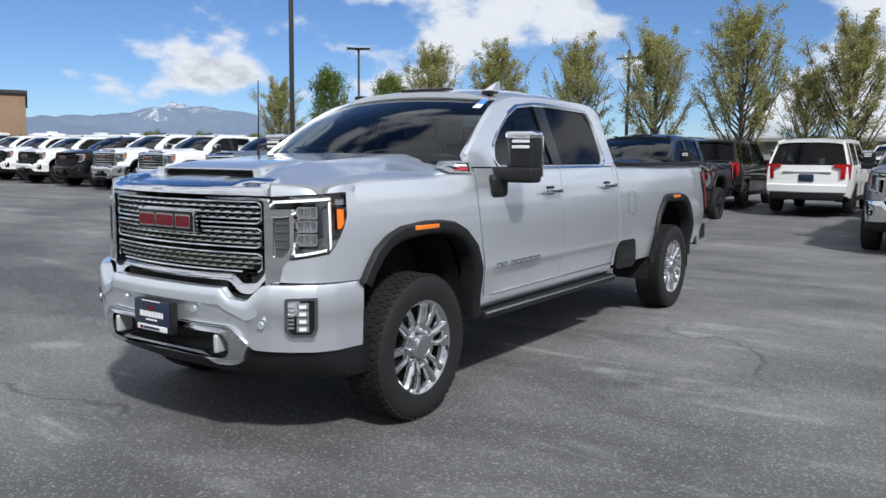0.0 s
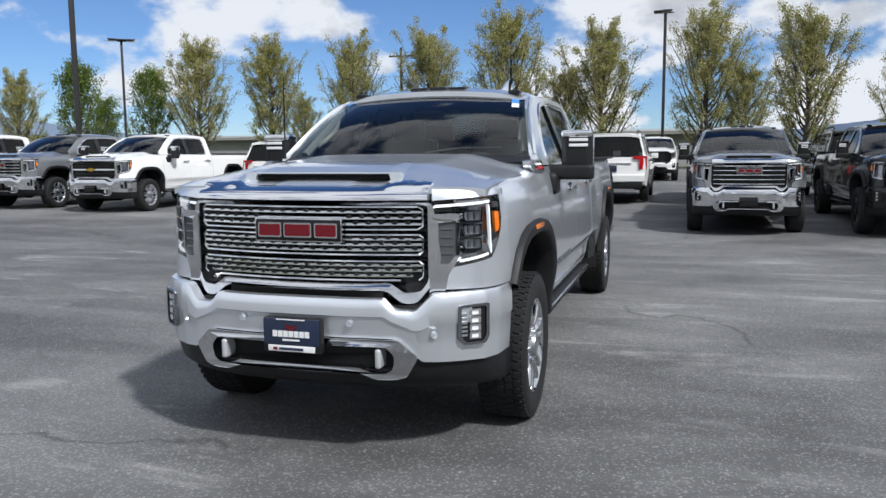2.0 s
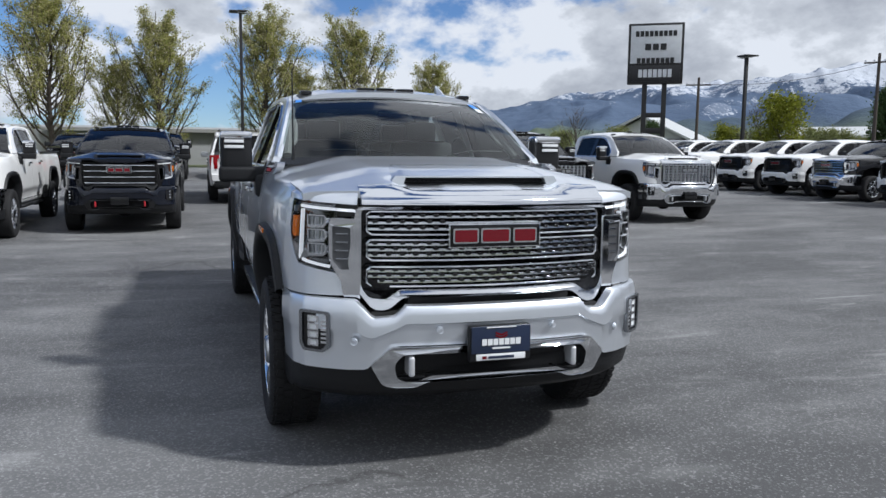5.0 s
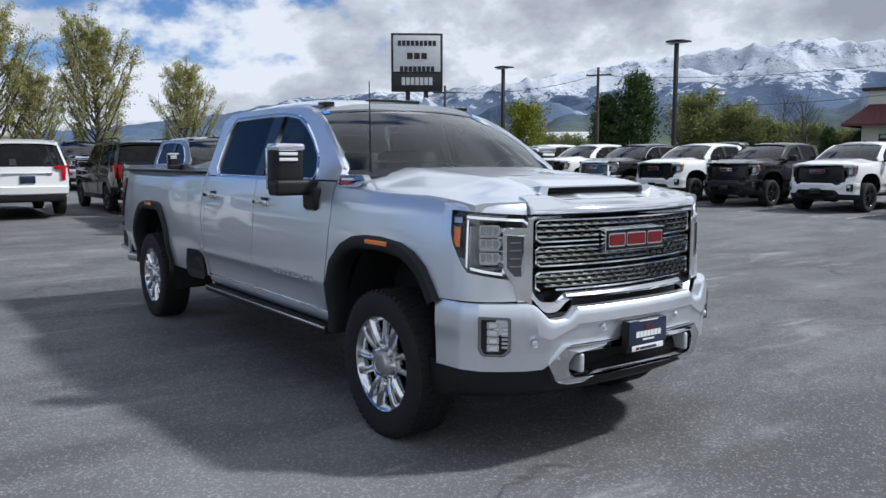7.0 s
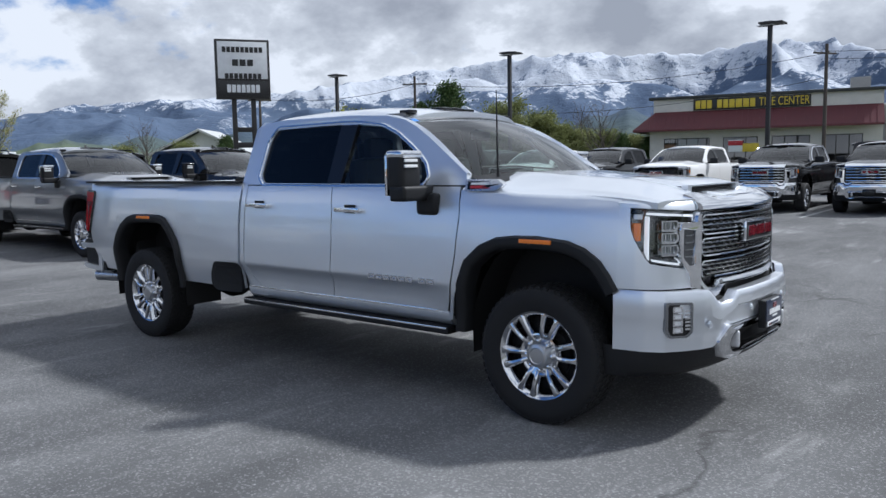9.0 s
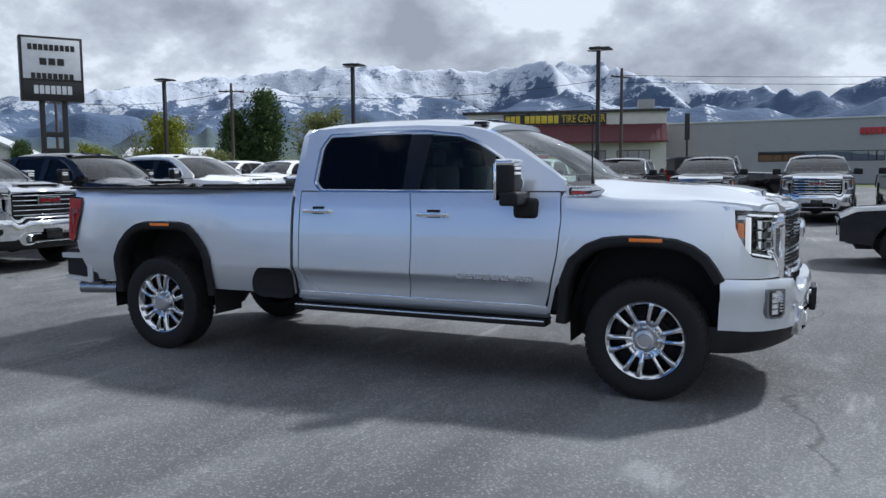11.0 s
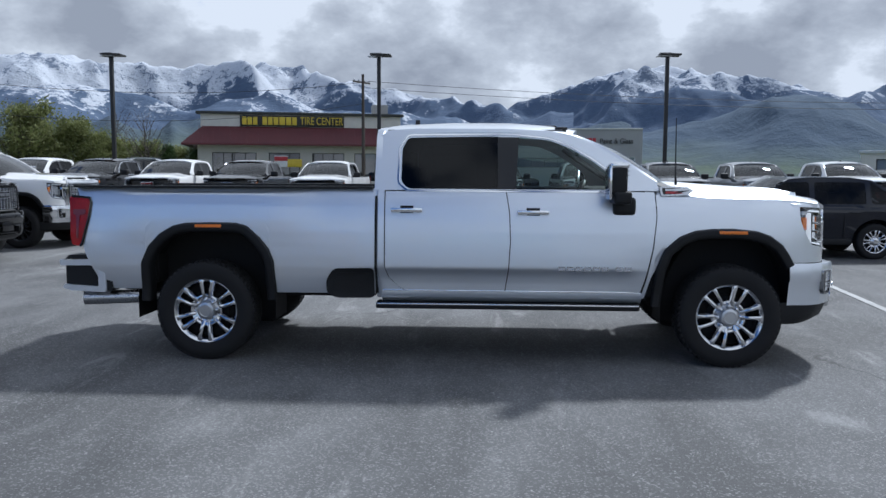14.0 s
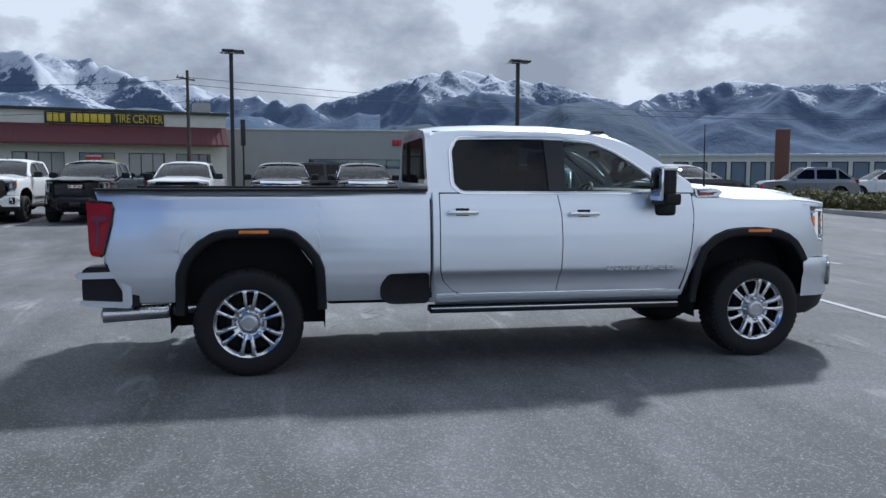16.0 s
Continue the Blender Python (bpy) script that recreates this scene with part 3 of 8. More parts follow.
def tire_shop():
    """Local frame: x along the front to the right as the street sees it, y into the building."""
    R = root("tire_shop", "white shop with maroon awning roof and yellow letters", "shop building")
    L, D, H = 23.6, 22.0, 9.3
    front = wall_with_openings("wall", L, 6.0, [(1.6, 0.9, 6.6, 4.2), (8.0, 0.4, 11.6, 4.2), (13.0, 0.4, 16.8, 4.2), (18.0, 0.9, 21.8, 4.2)], STUCCO, R, Matrix())
    for a, c, e, d, n in ((1.6, 0.9, 6.6, 4.2, 4), (8.0, 0.4, 11.6, 4.2, 3), (13.0, 0.4, 16.8, 4.2, 3), (18.0, 0.9, 21.8, 4.2, 3)):
        shop_window(front, a, c, e, d, n)
    solid("wall", 0.15, D / 2, 3.0, 0.3, D - 0.6, 6.0, STUCCO, R)
    side = solid("wall", L - 0.15, D / 2, 4.4, 0.3, D - 0.6, 8.8, STUCCO, R)
    solid("wall", L / 2, D - 0.15, 4.4, L, 0.3, 8.8, STUCCO, R)
    solid("wall_base", L / 2, -0.03, 0.22, L, 0.1, 0.44, DARKTRIM, R)
    # sloping maroon roof band
    b = bmesh.new()
    pts = {"a": (-1.6, -1.8, 5.2), "b": (L + 0.0, -1.8, 5.2), "c": (L, 0.0, 7.2), "d": (0.6, 0.0, 7.2), "e": (-1.6, D, 5.2), "f": (0.6, D, 7.2)}
    vv = {k: b.verts.new(p) for k, p in pts.items()}
    b.faces.new((vv["a"], vv["b"], vv["c"], vv["d"]))
    b.faces.new((vv["e"], vv["a"], vv["d"], vv["f"]))
    skirt(b, lambda c: Vector((0, 0, -0.22)))
    part("awning_roof", b, MAROON, R, "maroon metal awning roof")
    for k in range(40):
        x = -1.2 + k * 0.62
        o = part("roof_rib", one_box(0.05, 2.66, 0.06, 0, (0, 0, 0)), MAROON, R) if k == 0 else place("roof_rib", rib, R)
        rib = o.data
        o.matrix_basis = Matrix.Translation((max(x, 0.2), -0.9, 6.22)) @ Matrix.Rotation(math.atan2(2.0, 1.8), 4, "X")
    # parapet
    solid("parapet", L / 2 + 0.1, 0.35, 7.9, L - 0.6, 0.6, 1.6, STUCCO, R)
    solid("parapet_cap", L / 2 + 0.1, 0.25, 8.75, L + 0.4, 1.2, 0.30, DARKTRIM, R)
    b = bmesh.new()
    plate(b, [[(0.9, 7.0), (0.9, 8.8), (7.0, 9.0), (D - 6, 7.6), (D - 6, 7.0)]], lambda y, z: (L + 0.02, y, z), lambda y, z: (L - 0.3, y, z))
    part("gable", b, STUCCO, R)
    solid("side_band", L + 0.03, D / 2 - 1, 6.0, 0.16, D - 6, 2.1, MAROON, R)
    solid("roof_deck", L / 2, D / 2, 7.3, L - 0.6, D - 0.8, 0.2, ROOFGREY, R)
    solid("roof_unit", L - 2.0, 5.0, 9.6, 1.9, 1.9, 1.5, ROOFGREY, R, 0.05)
    for k in range(4):
        solid("roof_vent", 9.5 + 2.6 * k, 3.0, 9.0, 1.5, 0.8, 0.3, STEELROOF, R)
    solid("sign_board", 10.8, -0.02, 7.88, 12.0, 0.2, 1.25, SIGNBLACK, R)
    # brand words stand as plain bars, the generic words are lettered
    x = 5.05
    for w in (0.50, 0.5, 0.5, 0.0, 0.52, 0.52, 0.56, 0.66, 0.60, 0.52):
        if w:
            part("sign_bar", one_box(w, 0.16, 0.92, 0.03, (x + w / 2, -0.18, 7.88)), YELLOW, R)
        x += (w or 0.35) + 0.11
    bars_text("TIRE CENTER", 1.28, 0.06, YELLOW, R, Matrix.Translation((14.15, -0.2, 7.88)) @ Matrix.Rotation(math.pi / 2, 4, "X") @ Matrix.Diagonal((0.66, 1, 1, 1)))
    solid("poster", 9.4, -0.9, 3.2, 1.5, 0.08, 1.3, SIGNWHITE, R)
    solid("poster_band", 9.4, -0.95, 3.5, 1.5, 0.05, 0.5, REDLET, R)
    solid("poster", 10.95, -0.9, 3.0, 1.7, 0.08, 0.9, YELLOW, R)
    solid("floor_slab", L / 2, D / 2, -0.05, L, D, 0.2, CONCRETE, R)
    R.matrix_basis = Matrix.Translation((-26.2, 57.8, 0.40)) @ Matrix.Rotation(radians(14.4), 4, "Z") @ Matrix.Scale(0.726, 4)


def glass_shop():
    """Long grey block building with a name over its entrance."""
    R = root("paint_and_glass_shop", "long grey block building with red and black lettering", "shop building")
    L, D, H = 40.0, 14.0, 8.6
    front = wall_with_openings("wall", L, H, [(16.0, 3.0, 31.5, 4.4), (33.0, 0.3, 35.5, 4.6), (36.3, 0.3, 39.0, 4.6)], GREYWALL, R, Matrix())
    shop_window(front, 16.0, 3.0, 31.5, 4.4, 8)
    shop_window(front, 33.0, 0.3, 35.5, 4.6, 3, STEELROOF)
    shop_window(front, 36.3, 0.3, 39.0, 4.6, 3, STEELROOF)
    solid("wall", 0.15, D / 2 + 0.2, H / 2, 0.3, D - 0.4, H, GREYWALL, R)
    solid("wall", L - 0.15, D / 2 + 0.2, H / 2, 0.3, D - 0.4, H, GREYWALL, R)
    solid("wall", L / 2, D - 0.15, H / 2, L - 0.6, 0.3, H, GREYWALL, R)
    solid("roof", L / 2, D / 2, H - 0.2, L - 0.6, D - 0.6, 0.2, ROOFGREY, R)
    solid("parapet_cap", L / 2, 0.1, H + 0.1, L, 0.5, 0.2, STEELROOF, R)
    for k in range(8):
        part("sign_bar", one_box(0.50, 0.16, 0.90, 0.03, (28.75 + 0.60 * k, -0.12, 6.9)), REDLET, R)
    bars_text("Paint & Glass", 1.25, 0.05, SIGNBLACK, R, Matrix.Translation((36.2, -0.1, 6.85)) @ Matrix.Rotation(math.pi / 2, 4, "X") @ Matrix.Diagonal((0.74, 0.9, 1, 1)))
    R.matrix_basis = Matrix.Translation((-12.6, 67.8, 0.5)) @ Matrix.Rotation(radians(-3.0), 4, "Z") @ Matrix.Scale(0.62, 4)


def plain_building(name, label, x, y, L, D, H, rz, wall_mat, roof_mat, gable=0.0, windows=0, glazed=False):
    R = root(name, label, "building")
    step = (L - 2) / max(1, windows)
    wide, low, high = (step * 0.80, 0.4, H - 0.5) if glazed else (1.2, 1.0, 2.4)
    holes = [(1.2 + k * step, low, 1.2 + k * step + wide, high) for k in range(windows)]
    front = wall_with_openings("wall", L, H, holes, wall_mat, R, Matrix())
    for hl in holes:
        shop_window(front, *hl, 1, pane_mat=BLUEPANEL if glazed else SHOPGLASS)
    solid("wall", 0.15, D / 2 + 0.15, H / 2, 0.3, D - 0.3, H, wall_mat, R)
    solid("wall", L - 0.15, D / 2 + 0.15, H / 2, 0.3, D - 0.3, H, wall_mat, R)
    solid("wall", L / 2, D - 0.15, H / 2, L - 0.6, 0.3, H, wall_mat, R)
    b = bmesh.new()
    if gable:
        rows = [[(-0.5, -0.5, H), (L + 0.5, -0.5, H)], [(-0.5, D / 2, H + gable), (L + 0.5, D / 2, H + gable)], [(-0.5, D + 0.5, H), (L + 0.5, D + 0.5, H)]]
        grid(b, rows)
        skirt(b, lambda c: Vector((0, 0, -0.25)))
        for xx in (0.2, L - 0.2):
            b.faces.new([b.verts.new(p) for p in ((xx, 0.3, H - 0.1), (xx, D - 0.3, H - 0.1), (xx, D / 2, H + gable - 0.3))])
    else:
        box(b, L / 2, D / 2, H + 0.1, L + 0.3, D + 0.3, 0.25, 0.02)
    part("roof", b, roof_mat, R)
    R.matrix_basis = Matrix.Translation((x, y, 0)) @ Matrix.Rotation(radians(rz), 4, "Z")
    return R


def street_lamp(x, y, h, heads=1, turn=0.0, label="tall dark parking-lot lamp post on a concrete base"):
    R = root("street_lamp", label, "street lamp", "car park lamps")
    part("base", one_box(0.6, 0.6, 0.75, 0.04, (0, 0, 0.375)), CONCRETE, R)
    b = bmesh.new()
    box(b, 0, 0, 0.75 + (h - 0.75) / 2, 0.14, 0.14, h - 0.75, 0.015)
    part("pole", b, STEEL, R)
    for k in range(heads):
        s = 1 if k == 0 else -1
        c = 0.10 if heads == 1 else 0.55
        b = bmesh.new()
        box(b, s * c, 0, h + 0.02, 0.80, 0.62, 0.07, 0.025, Matrix.Rotation(-s * 0.03, 4, "Y"))
        box(b, s * 0.12, 0, h - 0.03, 0.25, 0.12, 0.07, 0.01)
        box(b, s * c, 0, h + 0.07, 0.42, 0.34, 0.05, 0.02)
        part("lamp_head", b, STEEL, R)
        part("lens", one_box(0.55, 0.36, 0.02, 0.0, (s * (c + 0.04), 0, h - 0.032)), SIGNWHITE, R)
    R.matrix_basis = Matrix.Translation((x, y, ground_z(x, y) - 0.02)) @ Matrix.Rotation(radians(turn), 4, "Z")
    return R


def power_pole(x, y, h, turn=0.0, arms=1):
    R = root("power_pole", "weathered wooden utility pole with crossarm", "utility pole", "utility poles")
    b = bmesh.new()
    tube(b, [(0, 0, 0), (0, 0, h)], [0.15, 0.10], 8)
    part("pole", b, TIMBER, R)
    for k in range(arms):
        part("crossarm", one_box(2.0, 0.10, 0.11, 0.01, (0, 0.12, h - 0.6 - 0.9 * k)), TIMBER, R)
        for e in (-0.9, -0.35, 0.35, 0.9):
            b = bmesh.new()
            lathe(b, [(0.02, 0), (0.06, 0.03), (0.06, 0.1), (0.03, 0.14), (0.001, 0.15)], 8, "z")
            o = part("insulator", b, SATIN, R)
            o.location = (e, 0.12, h - 0.53 - 0.9 * k)
    R.matrix_basis = Matrix.Translation((x, y, 0)) @ Matrix.Rotation(radians(turn), 4, "Z")


def wire(a, c, sag=1.0):
    b = bmesh.new()
    a, c = Vector(a), Vector(c)
    tube(b, [a.lerp(c, u) - Vector((0, 0, sag * 4 * u * (1 - u))) for u in spread(0, 1, 16)], 0.016, 4, False)
    tagged(part("power_line", b, STEEL), "thin dark overhead power line", "cable", "power lines")


def pole_sign():
    """Illuminated pole sign: brand words stand as plain bars."""
    R = root("pole_sign", "white dealership pole sign with dark bars on two steel posts", "sign")
    W, z0, z1 = 2.75, 5.50, 8.55
    for s in (-1, 1):
        part("post", one_box(0.26, 0.26, z0 + 0.5, 0.02, (s * 0.52, 0, (z0 + 0.5) / 2)), STEEL, R)
    part("crossbar", one_box(1.3, 0.2, 0.26, 0.02, (0, 0, 3.75)), STEEL, R)
    part("crossbar", one_box(1.3, 0.2, 0.30, 0.02, (0, 0, 2.9)), STEEL, R)
    part("cabinet", one_box(W + 0.16, 0.62, z1 - z0 + 0.16, 0.03, (0, 0, (z0 + z1) / 2)), STEEL, R)
    for f in (-1, 1):
        P = part("sign_face", one_box(W - 0.1, 0.05, z1 - z0 - 1.05, 0.01, (0, f * 0.31, (z0 + z1) / 2 + 0.48)), SIGNWHITE, R)
        Q = part("lower_face", one_box(W - 0.1, 0.05, 0.85, 0.01, (0, f * 0.31, z0 + 0.47)), SIGNBLACK, R)
        for z, h, n, w, mt, par in ((z1 - 0.48, 0.29, 9, 2.2, SIGNBLACK, P), (z1 - 1.18, 0.34, 3, 1.2, SIGNBLACK, P), (z1 - 1.9, 0.28, 8, 2.0, SIGNBLACK, P), (z0 + 0.47, 0.42, 7, 1.8, SIGNWHITE, Q)):
            for k in range(n):
                part("sign_bar", one_box(w / n * 0.78, 0.03, h, 0.0, (-w / 2 + w * (k + 0.5) / n, f * 0.35, z)), mt, par)
    R.matrix_basis = Matrix.Translation((-34.1, 22.6, 0)) @ Matrix.Rotation(radians(57), 4, "Z")


tire_shop()
glass_shop()
plain_building("brick_building", "tan brick building at the lot's edge", -24.5, -49.4, 18, 14, 5.4, -118, TAN, DARKTRIM, windows=3)
plain_building("barn", "old timber barn with pale metal roof", -62.5, 44.0, 7, 9, 3.2, 130, TIMBER, STEELROOF, 2.4)
plain_building("warehouse", "low brick warehouse with pale roof", -69, 61, 9, 16, 3.9, 40, TAN, STEELROOF, 1.2)
plain_building("long_building", "long low grey building beyond the trees", -70, 6, 50, 10, 3.2, -92, GREYWALL, ROOFGREY, 0.3, 6)
plain_building("pale_store", "long pale store building far away", 30, 62.8, 46, 14, 3.6, -28, STUCCO, STEELROOF, 0.0, 26, True)
for x, y, h in ((-27.1, 23.06, 5.74), (-16.8, 23.35, 5.93), (-6.28, 23.85, 6.0), (4.9, 23.97, 5.98)):
    street_lamp(x, y, h, 1, 180)
street_lamp(-35.8, 0.8, 7.8, 1, 90, "tall dark lamp post with square head")
street_lamp(-35.9, -30.2, 7.8, 2, 130, "tall dark twin-head lamp post")
street_lamp(-16.1, -16.25, 9.5, 1, 150, "very tall grey lamp post beside parked trucks")
power_pole(-53.0, 38.5, 8.0, 60)
power_pole(-52.2, -18.5, 9.4, 90)
power_pole(-40.4, 44.3, 8.8, 30)
power_pole(-11.5, 53.0, 9.2, 60, 1)
wire((-53.0, 38.5, 7.5), (-40.4, 44.3, 8.2), 0.6)
wire((-40.4, 44.3, 8.2), (-11.5, 53.0, 8.6), 1.0)
wire((-40.4, 44.3, 6.2), (-11.5, 53.0, 7.0), 1.2)
for e in (0.0, 0.5):
    wire((-11.5, 53.0, 8.7 - e), (60.0, 62.0, 8.2 - e), 1.0)
pole_sign()

# ---- pickup trucks: x forward from the front axle, y to the driver's side, z up from the ground ----
AX_R = -4.369
BASE = table([-0.65, -0.3, -0.19, 0.33, 0.57, 0.75, 0.86], [1.455, 1.425, 1.410, 1.40, 1.38, 1.352, 1.325])
MID = table([-0.65, -0.37, -0.15, 0.35, 0.55, 0.68, 0.83, 0.95], [1.535, 1.53, 1.512, 1.478, 1.445, 1.412, 1.382, 1.36])
HALF = table([0.40, 0.52, 0.62, 0.72, 0.80, 0.90, 1.0, 1.1, 1.2, 1.32, 1.40, 1.45, 1.5], [0.925, 0.945, 0.970, 0.992, 1.006, 1.008, 1.005, 0.999, 0.989, 0.971, 0.950, 0.932, 0.91])
CREASE = table([0.40, 0.52, 0.62, 0.68, 0.74, 0.775, 0.792, 0.803, 0.90, 1.0], [0.920, 0.932, 0.950, 0.957, 0.972, 0.990, 1.004, 1.013, 1.010, 1.005])


def half_width(x, z):
    y = HALF(z)
    if z < 1.0:
        y = lerp(y, CREASE(z), smooth(-0.62, -0.95, x) * (1 - smooth(-2.88, -3.25, x)))
    if x > -0.1:
        y -= 0.045 * ((x + 0.1) / 0.6) ** 2
    if x > -0.62 and z > 1.28:
        y -= 0.032 * smooth(-0.62, -0.35, x) * smooth(1.27, 1.46, z)
    if x < -3.05 and z > 1.0:
        y += 0.016 * smooth(1.432, 1.412, z) * smooth(0.90, 1.36, z) * smooth(-5.20, -4.92, x) * (1 - smooth(-3.80, -3.30, x))
    if x < -4.9:
        y -= 0.03 * ((-4.9 - x) / 0.6) ** 2
    return y


def nose(y):
    """The x of the front face of the grille at y."""
    return 0.945 - 0.25 * y * y


def hood_z(x, y, scoop=False):
    s = abs(y) / 0.9
    # flat crown, then a straight fall to the fender
    dome = 1 - 0.96 * min(1.0, max(0.0, (s - 0.54) / 0.46)) - 0.04 * smooth(0.0, 0.54, s)
    z = lerp(BASE(x), MID(x), dome) - 0.010 * smooth(0.93, 1.0, s)
    if scoop and x > 0.60:
        w = (1 - smooth(0.37, 0.45, abs(y))) * smooth(0.60, 0.67, x)
        z = lerp(z, min(z, 1.376 - 0.21 * (x - 0.69)), w)
    return z


def side_sheet(xs, bottom, top, nz, s, shift=None, fold=0.03, rows=None):
    bm = bmesh.new()
    cols = []
    for x in xs:
        a, b = bottom(x), top(x)
        col = []
        for k in range(nz + 1):
            z = lerp(a, b, k / nz)
            xx = x + (shift(x, z) if shift else 0.0)
            col.append((xx, s * half_width(xx, z), z))
        cols.append(col)
    grid(bm, cols, flip=s < 0)
    skirt(bm, lambda c: Vector((0, -s * fold, 0)))
    return bm


ARCH_F = [(-0.60, 0.50), (-0.565, 0.81), (-0.51, 0.95), (-0.40, 1.045), (-0.29, 1.09), (-0.16, 1.105), (0.0, 1.108), (0.19, 1.09), (0.29, 1.055), (0.375, 0.995), (0.43, 0.92), (0.475, 0.84)]
ARCH_R = [(-4.885, 0.50), (-4.87, 0.82), (-4.81, 0.95), (-4.72, 1.045), (-4.62, 1.105), (-4.52, 1.127), (-4.3, 1.132), (-4.1, 1.13), (-4.02, 1.11), (-3.92, 1.02), (-3.85, 0.93), (-3.815, 0.84), (-3.80, 0.52)]
CORNER = [(0.50, 0.935), (0.60, 0.925), (0.67, 0.905), (0.725, 0.875), (0.768, 0.83), (0.80, 0.775), (0.825, 0.72), (0.845, 0.66)]
CAB = [(-0.58, 1.45), (-0.60, 1.525), (-0.78, 1.64), (-0.98, 1.765), (-1.13, 1.85), (-1.27, 1.912), (-1.46, 1.948), (-1.84, 1.968), (-2.6, 1.97), (-2.82, 1.955), (-2.90, 1.91), (-2.93, 1.80), (-2.93, 1.45)]
WIN_R = [(-2.66, 1.89), (-2.71, 1.80), (-2.71, 1.52), (-2.65, 1.462), (-1.86, 1.458), (-1.89, 1.905)]
WIN_F = [(-1.79, 1.458), (-1.75, 1.90), (-1.47, 1.868), (-1.30, 1.80), (-1.12, 1.695), (-0.98, 1.59), (-0.93, 1.50), (-0.96, 1.458)]


def tumble(z):
    """The y of the flat upper side of the cab."""
    return lerp(0.928, 0.728, (z - 1.45) / 0.5)


def corner_point(f, z):
    """A point on the rounded front corner, f from its rear end to the grille."""
    k = f * (len(CORNER) - 1)
    i = min(int(k), len(CORNER) - 2)
    x, y = (lerp(CORNER[i][j], CORNER[i + 1][j], k - i) for j in (0, 1))
    t = (z - 0.95) * 0.12
    y -= t * 0.35 - 0.016 * (1 - f) * (1.3 - z)
    if f < 0.4:
        y += (half_width(0.5, z) - 0.935 + t * 0.35 - 0.016 * (1.3 - z)) * (1 - f / 0.4) ** 1.5
    return x - t * f * 0.5, y


def tyre_mesh(hero):
    bm = bmesh.new()
    R, w = 0.424, 0.137
    lathe(bm, [(0.262, -0.105), (0.275, -0.125), (0.32, -0.138), (0.36, -0.139), (0.392, -0.133), (0.408, -0.120), (R - 0.007, -0.104), (R - 0.005, 0), (R - 0.007, 0.104), (0.408, 0.120), (0.392, 0.133), (0.36, 0.139), (0.32, 0.138), (0.275, 0.125), (0.262, 0.105)], 64 if hero else 32)
    n = 54 if hero else 0
    for k in range(n):
        for row, (y0, wd, ph) in enumerate([(-0.092, 0.034, 0.0), (-0.048, 0.036, 0.5), (0.0, 0.036, 0.15), (0.048, 0.036, 0.65), (0.092, 0.034, 0.3)]):
            a = 2 * math.pi * (k + ph) / n
            m = Matrix.Rotation(a, 4, "Y") @ Matrix.Translation((0, y0, 0)) @ Matrix.Rotation(0.25 if row % 2 else -0.25, 4, "Z")
            box(bm, 0, 0, 0, 0.034, wd, 0.001, 0, m @ Matrix.Translation((0, 0, R - 0.005)) @ Matrix.Diagonal((1, 1, 10, 1)))
        for s in (-1, 1):
            m = Matrix.Rotation(2 * math.pi * (k + 0.2) / n, 4, "Y")
            box(bm, 0, s * 0.113, R - 0.020, 0.028, 0.020, 0.026, 0, m)
    me = bpy.data.meshes.new("tyre")
    bmesh.ops.recalc_face_normals(bm, faces=bm.faces)
    bm.to_mesh(me)
    bm.free()
    for p in me.polygons:
        p.use_smooth = True
    me.set_sharp_from_angle(angle=radians(30))
    me.materials.append(RUBBER)
    return me


def rim_mesh(hero, spokes=7, material=RIMPOLISH):
    """The wheel's outer face looks along -y."""
    bm = bmesh.new()
    n = 64 if hero else 32
    lathe(bm, [(0.235, 0.10), (0.236, 0.0), (0.240, -0.085), (0.252, -0.104), (0.264, -0.116), (0.272, -0.121), (0.279, -0.114), (0.274, -0.10)], n)
    for k in range(spokes):
        c = Matrix.Rotation(2 * math.pi * k / spokes, 4, "Y")
        fat = 6.0 / spokes
        for s in (-1, 1):
            rows = []
            for r, off, wd, y in ((0.090, 0.022, 0.0215, -0.090), (0.118, 0.028, 0.0240, -0.101), (0.140, 0.0345, 0.0220, -0.108), (0.175, 0.0400, 0.0225, -0.113), (0.215, 0.0460, 0.0235, -0.115), (0.240, 0.0510, 0.0260, -0.115), (0.252, 0.0540, 0.0330, -0.113), (0.262, 0.0560, 0.0430, -0.111)):
                # the outer edge of each arm is chamfered in two facets, the side of the slot falls straight
                pts = [(-1.0, 0.050), (-0.96, 0.008), (-0.78, -0.001), (-0.18, -0.006), (0.30, -0.003), (0.62, 0.008), (0.97, 0.022), (1.0, 0.055)]
                row = [c @ Vector((s * (off + wd * a) * fat, y + b, r)) for a, b in pts]
                rows.append(row if s > 0 else row[::-1])
            grid(bm, rows)
        # web that closes the pair's slot towards the hub
        rows = [[c @ Vector((e * w * fat, y, r)) for e in (-1, 1)] for r, w, y in ((0.08, 0.024, -0.09), (0.128, 0.016, -0.102), (0.142, 0.012, -0.080))]
        grid(bm, rows)
    # dished ring that the wheel nuts sit in
    lathe(bm, [(0.072, -0.070), (0.080, -0.076), (0.104, -0.079), (0.112, -0.094), (0.124, -0.100), (0.134, -0.098), (0.140, -0.06)], 48)
    bmesh.ops.recalc_face_normals(bm, faces=bm.faces)
    me = bpy.data.meshes.new("rim")
    bm.to_mesh(me)
    bm.free()
    for p in me.polygons:
        p.use_smooth = True
    me.set_sharp_from_angle(angle=radians(35))
    me.materials.append(material)
    return me


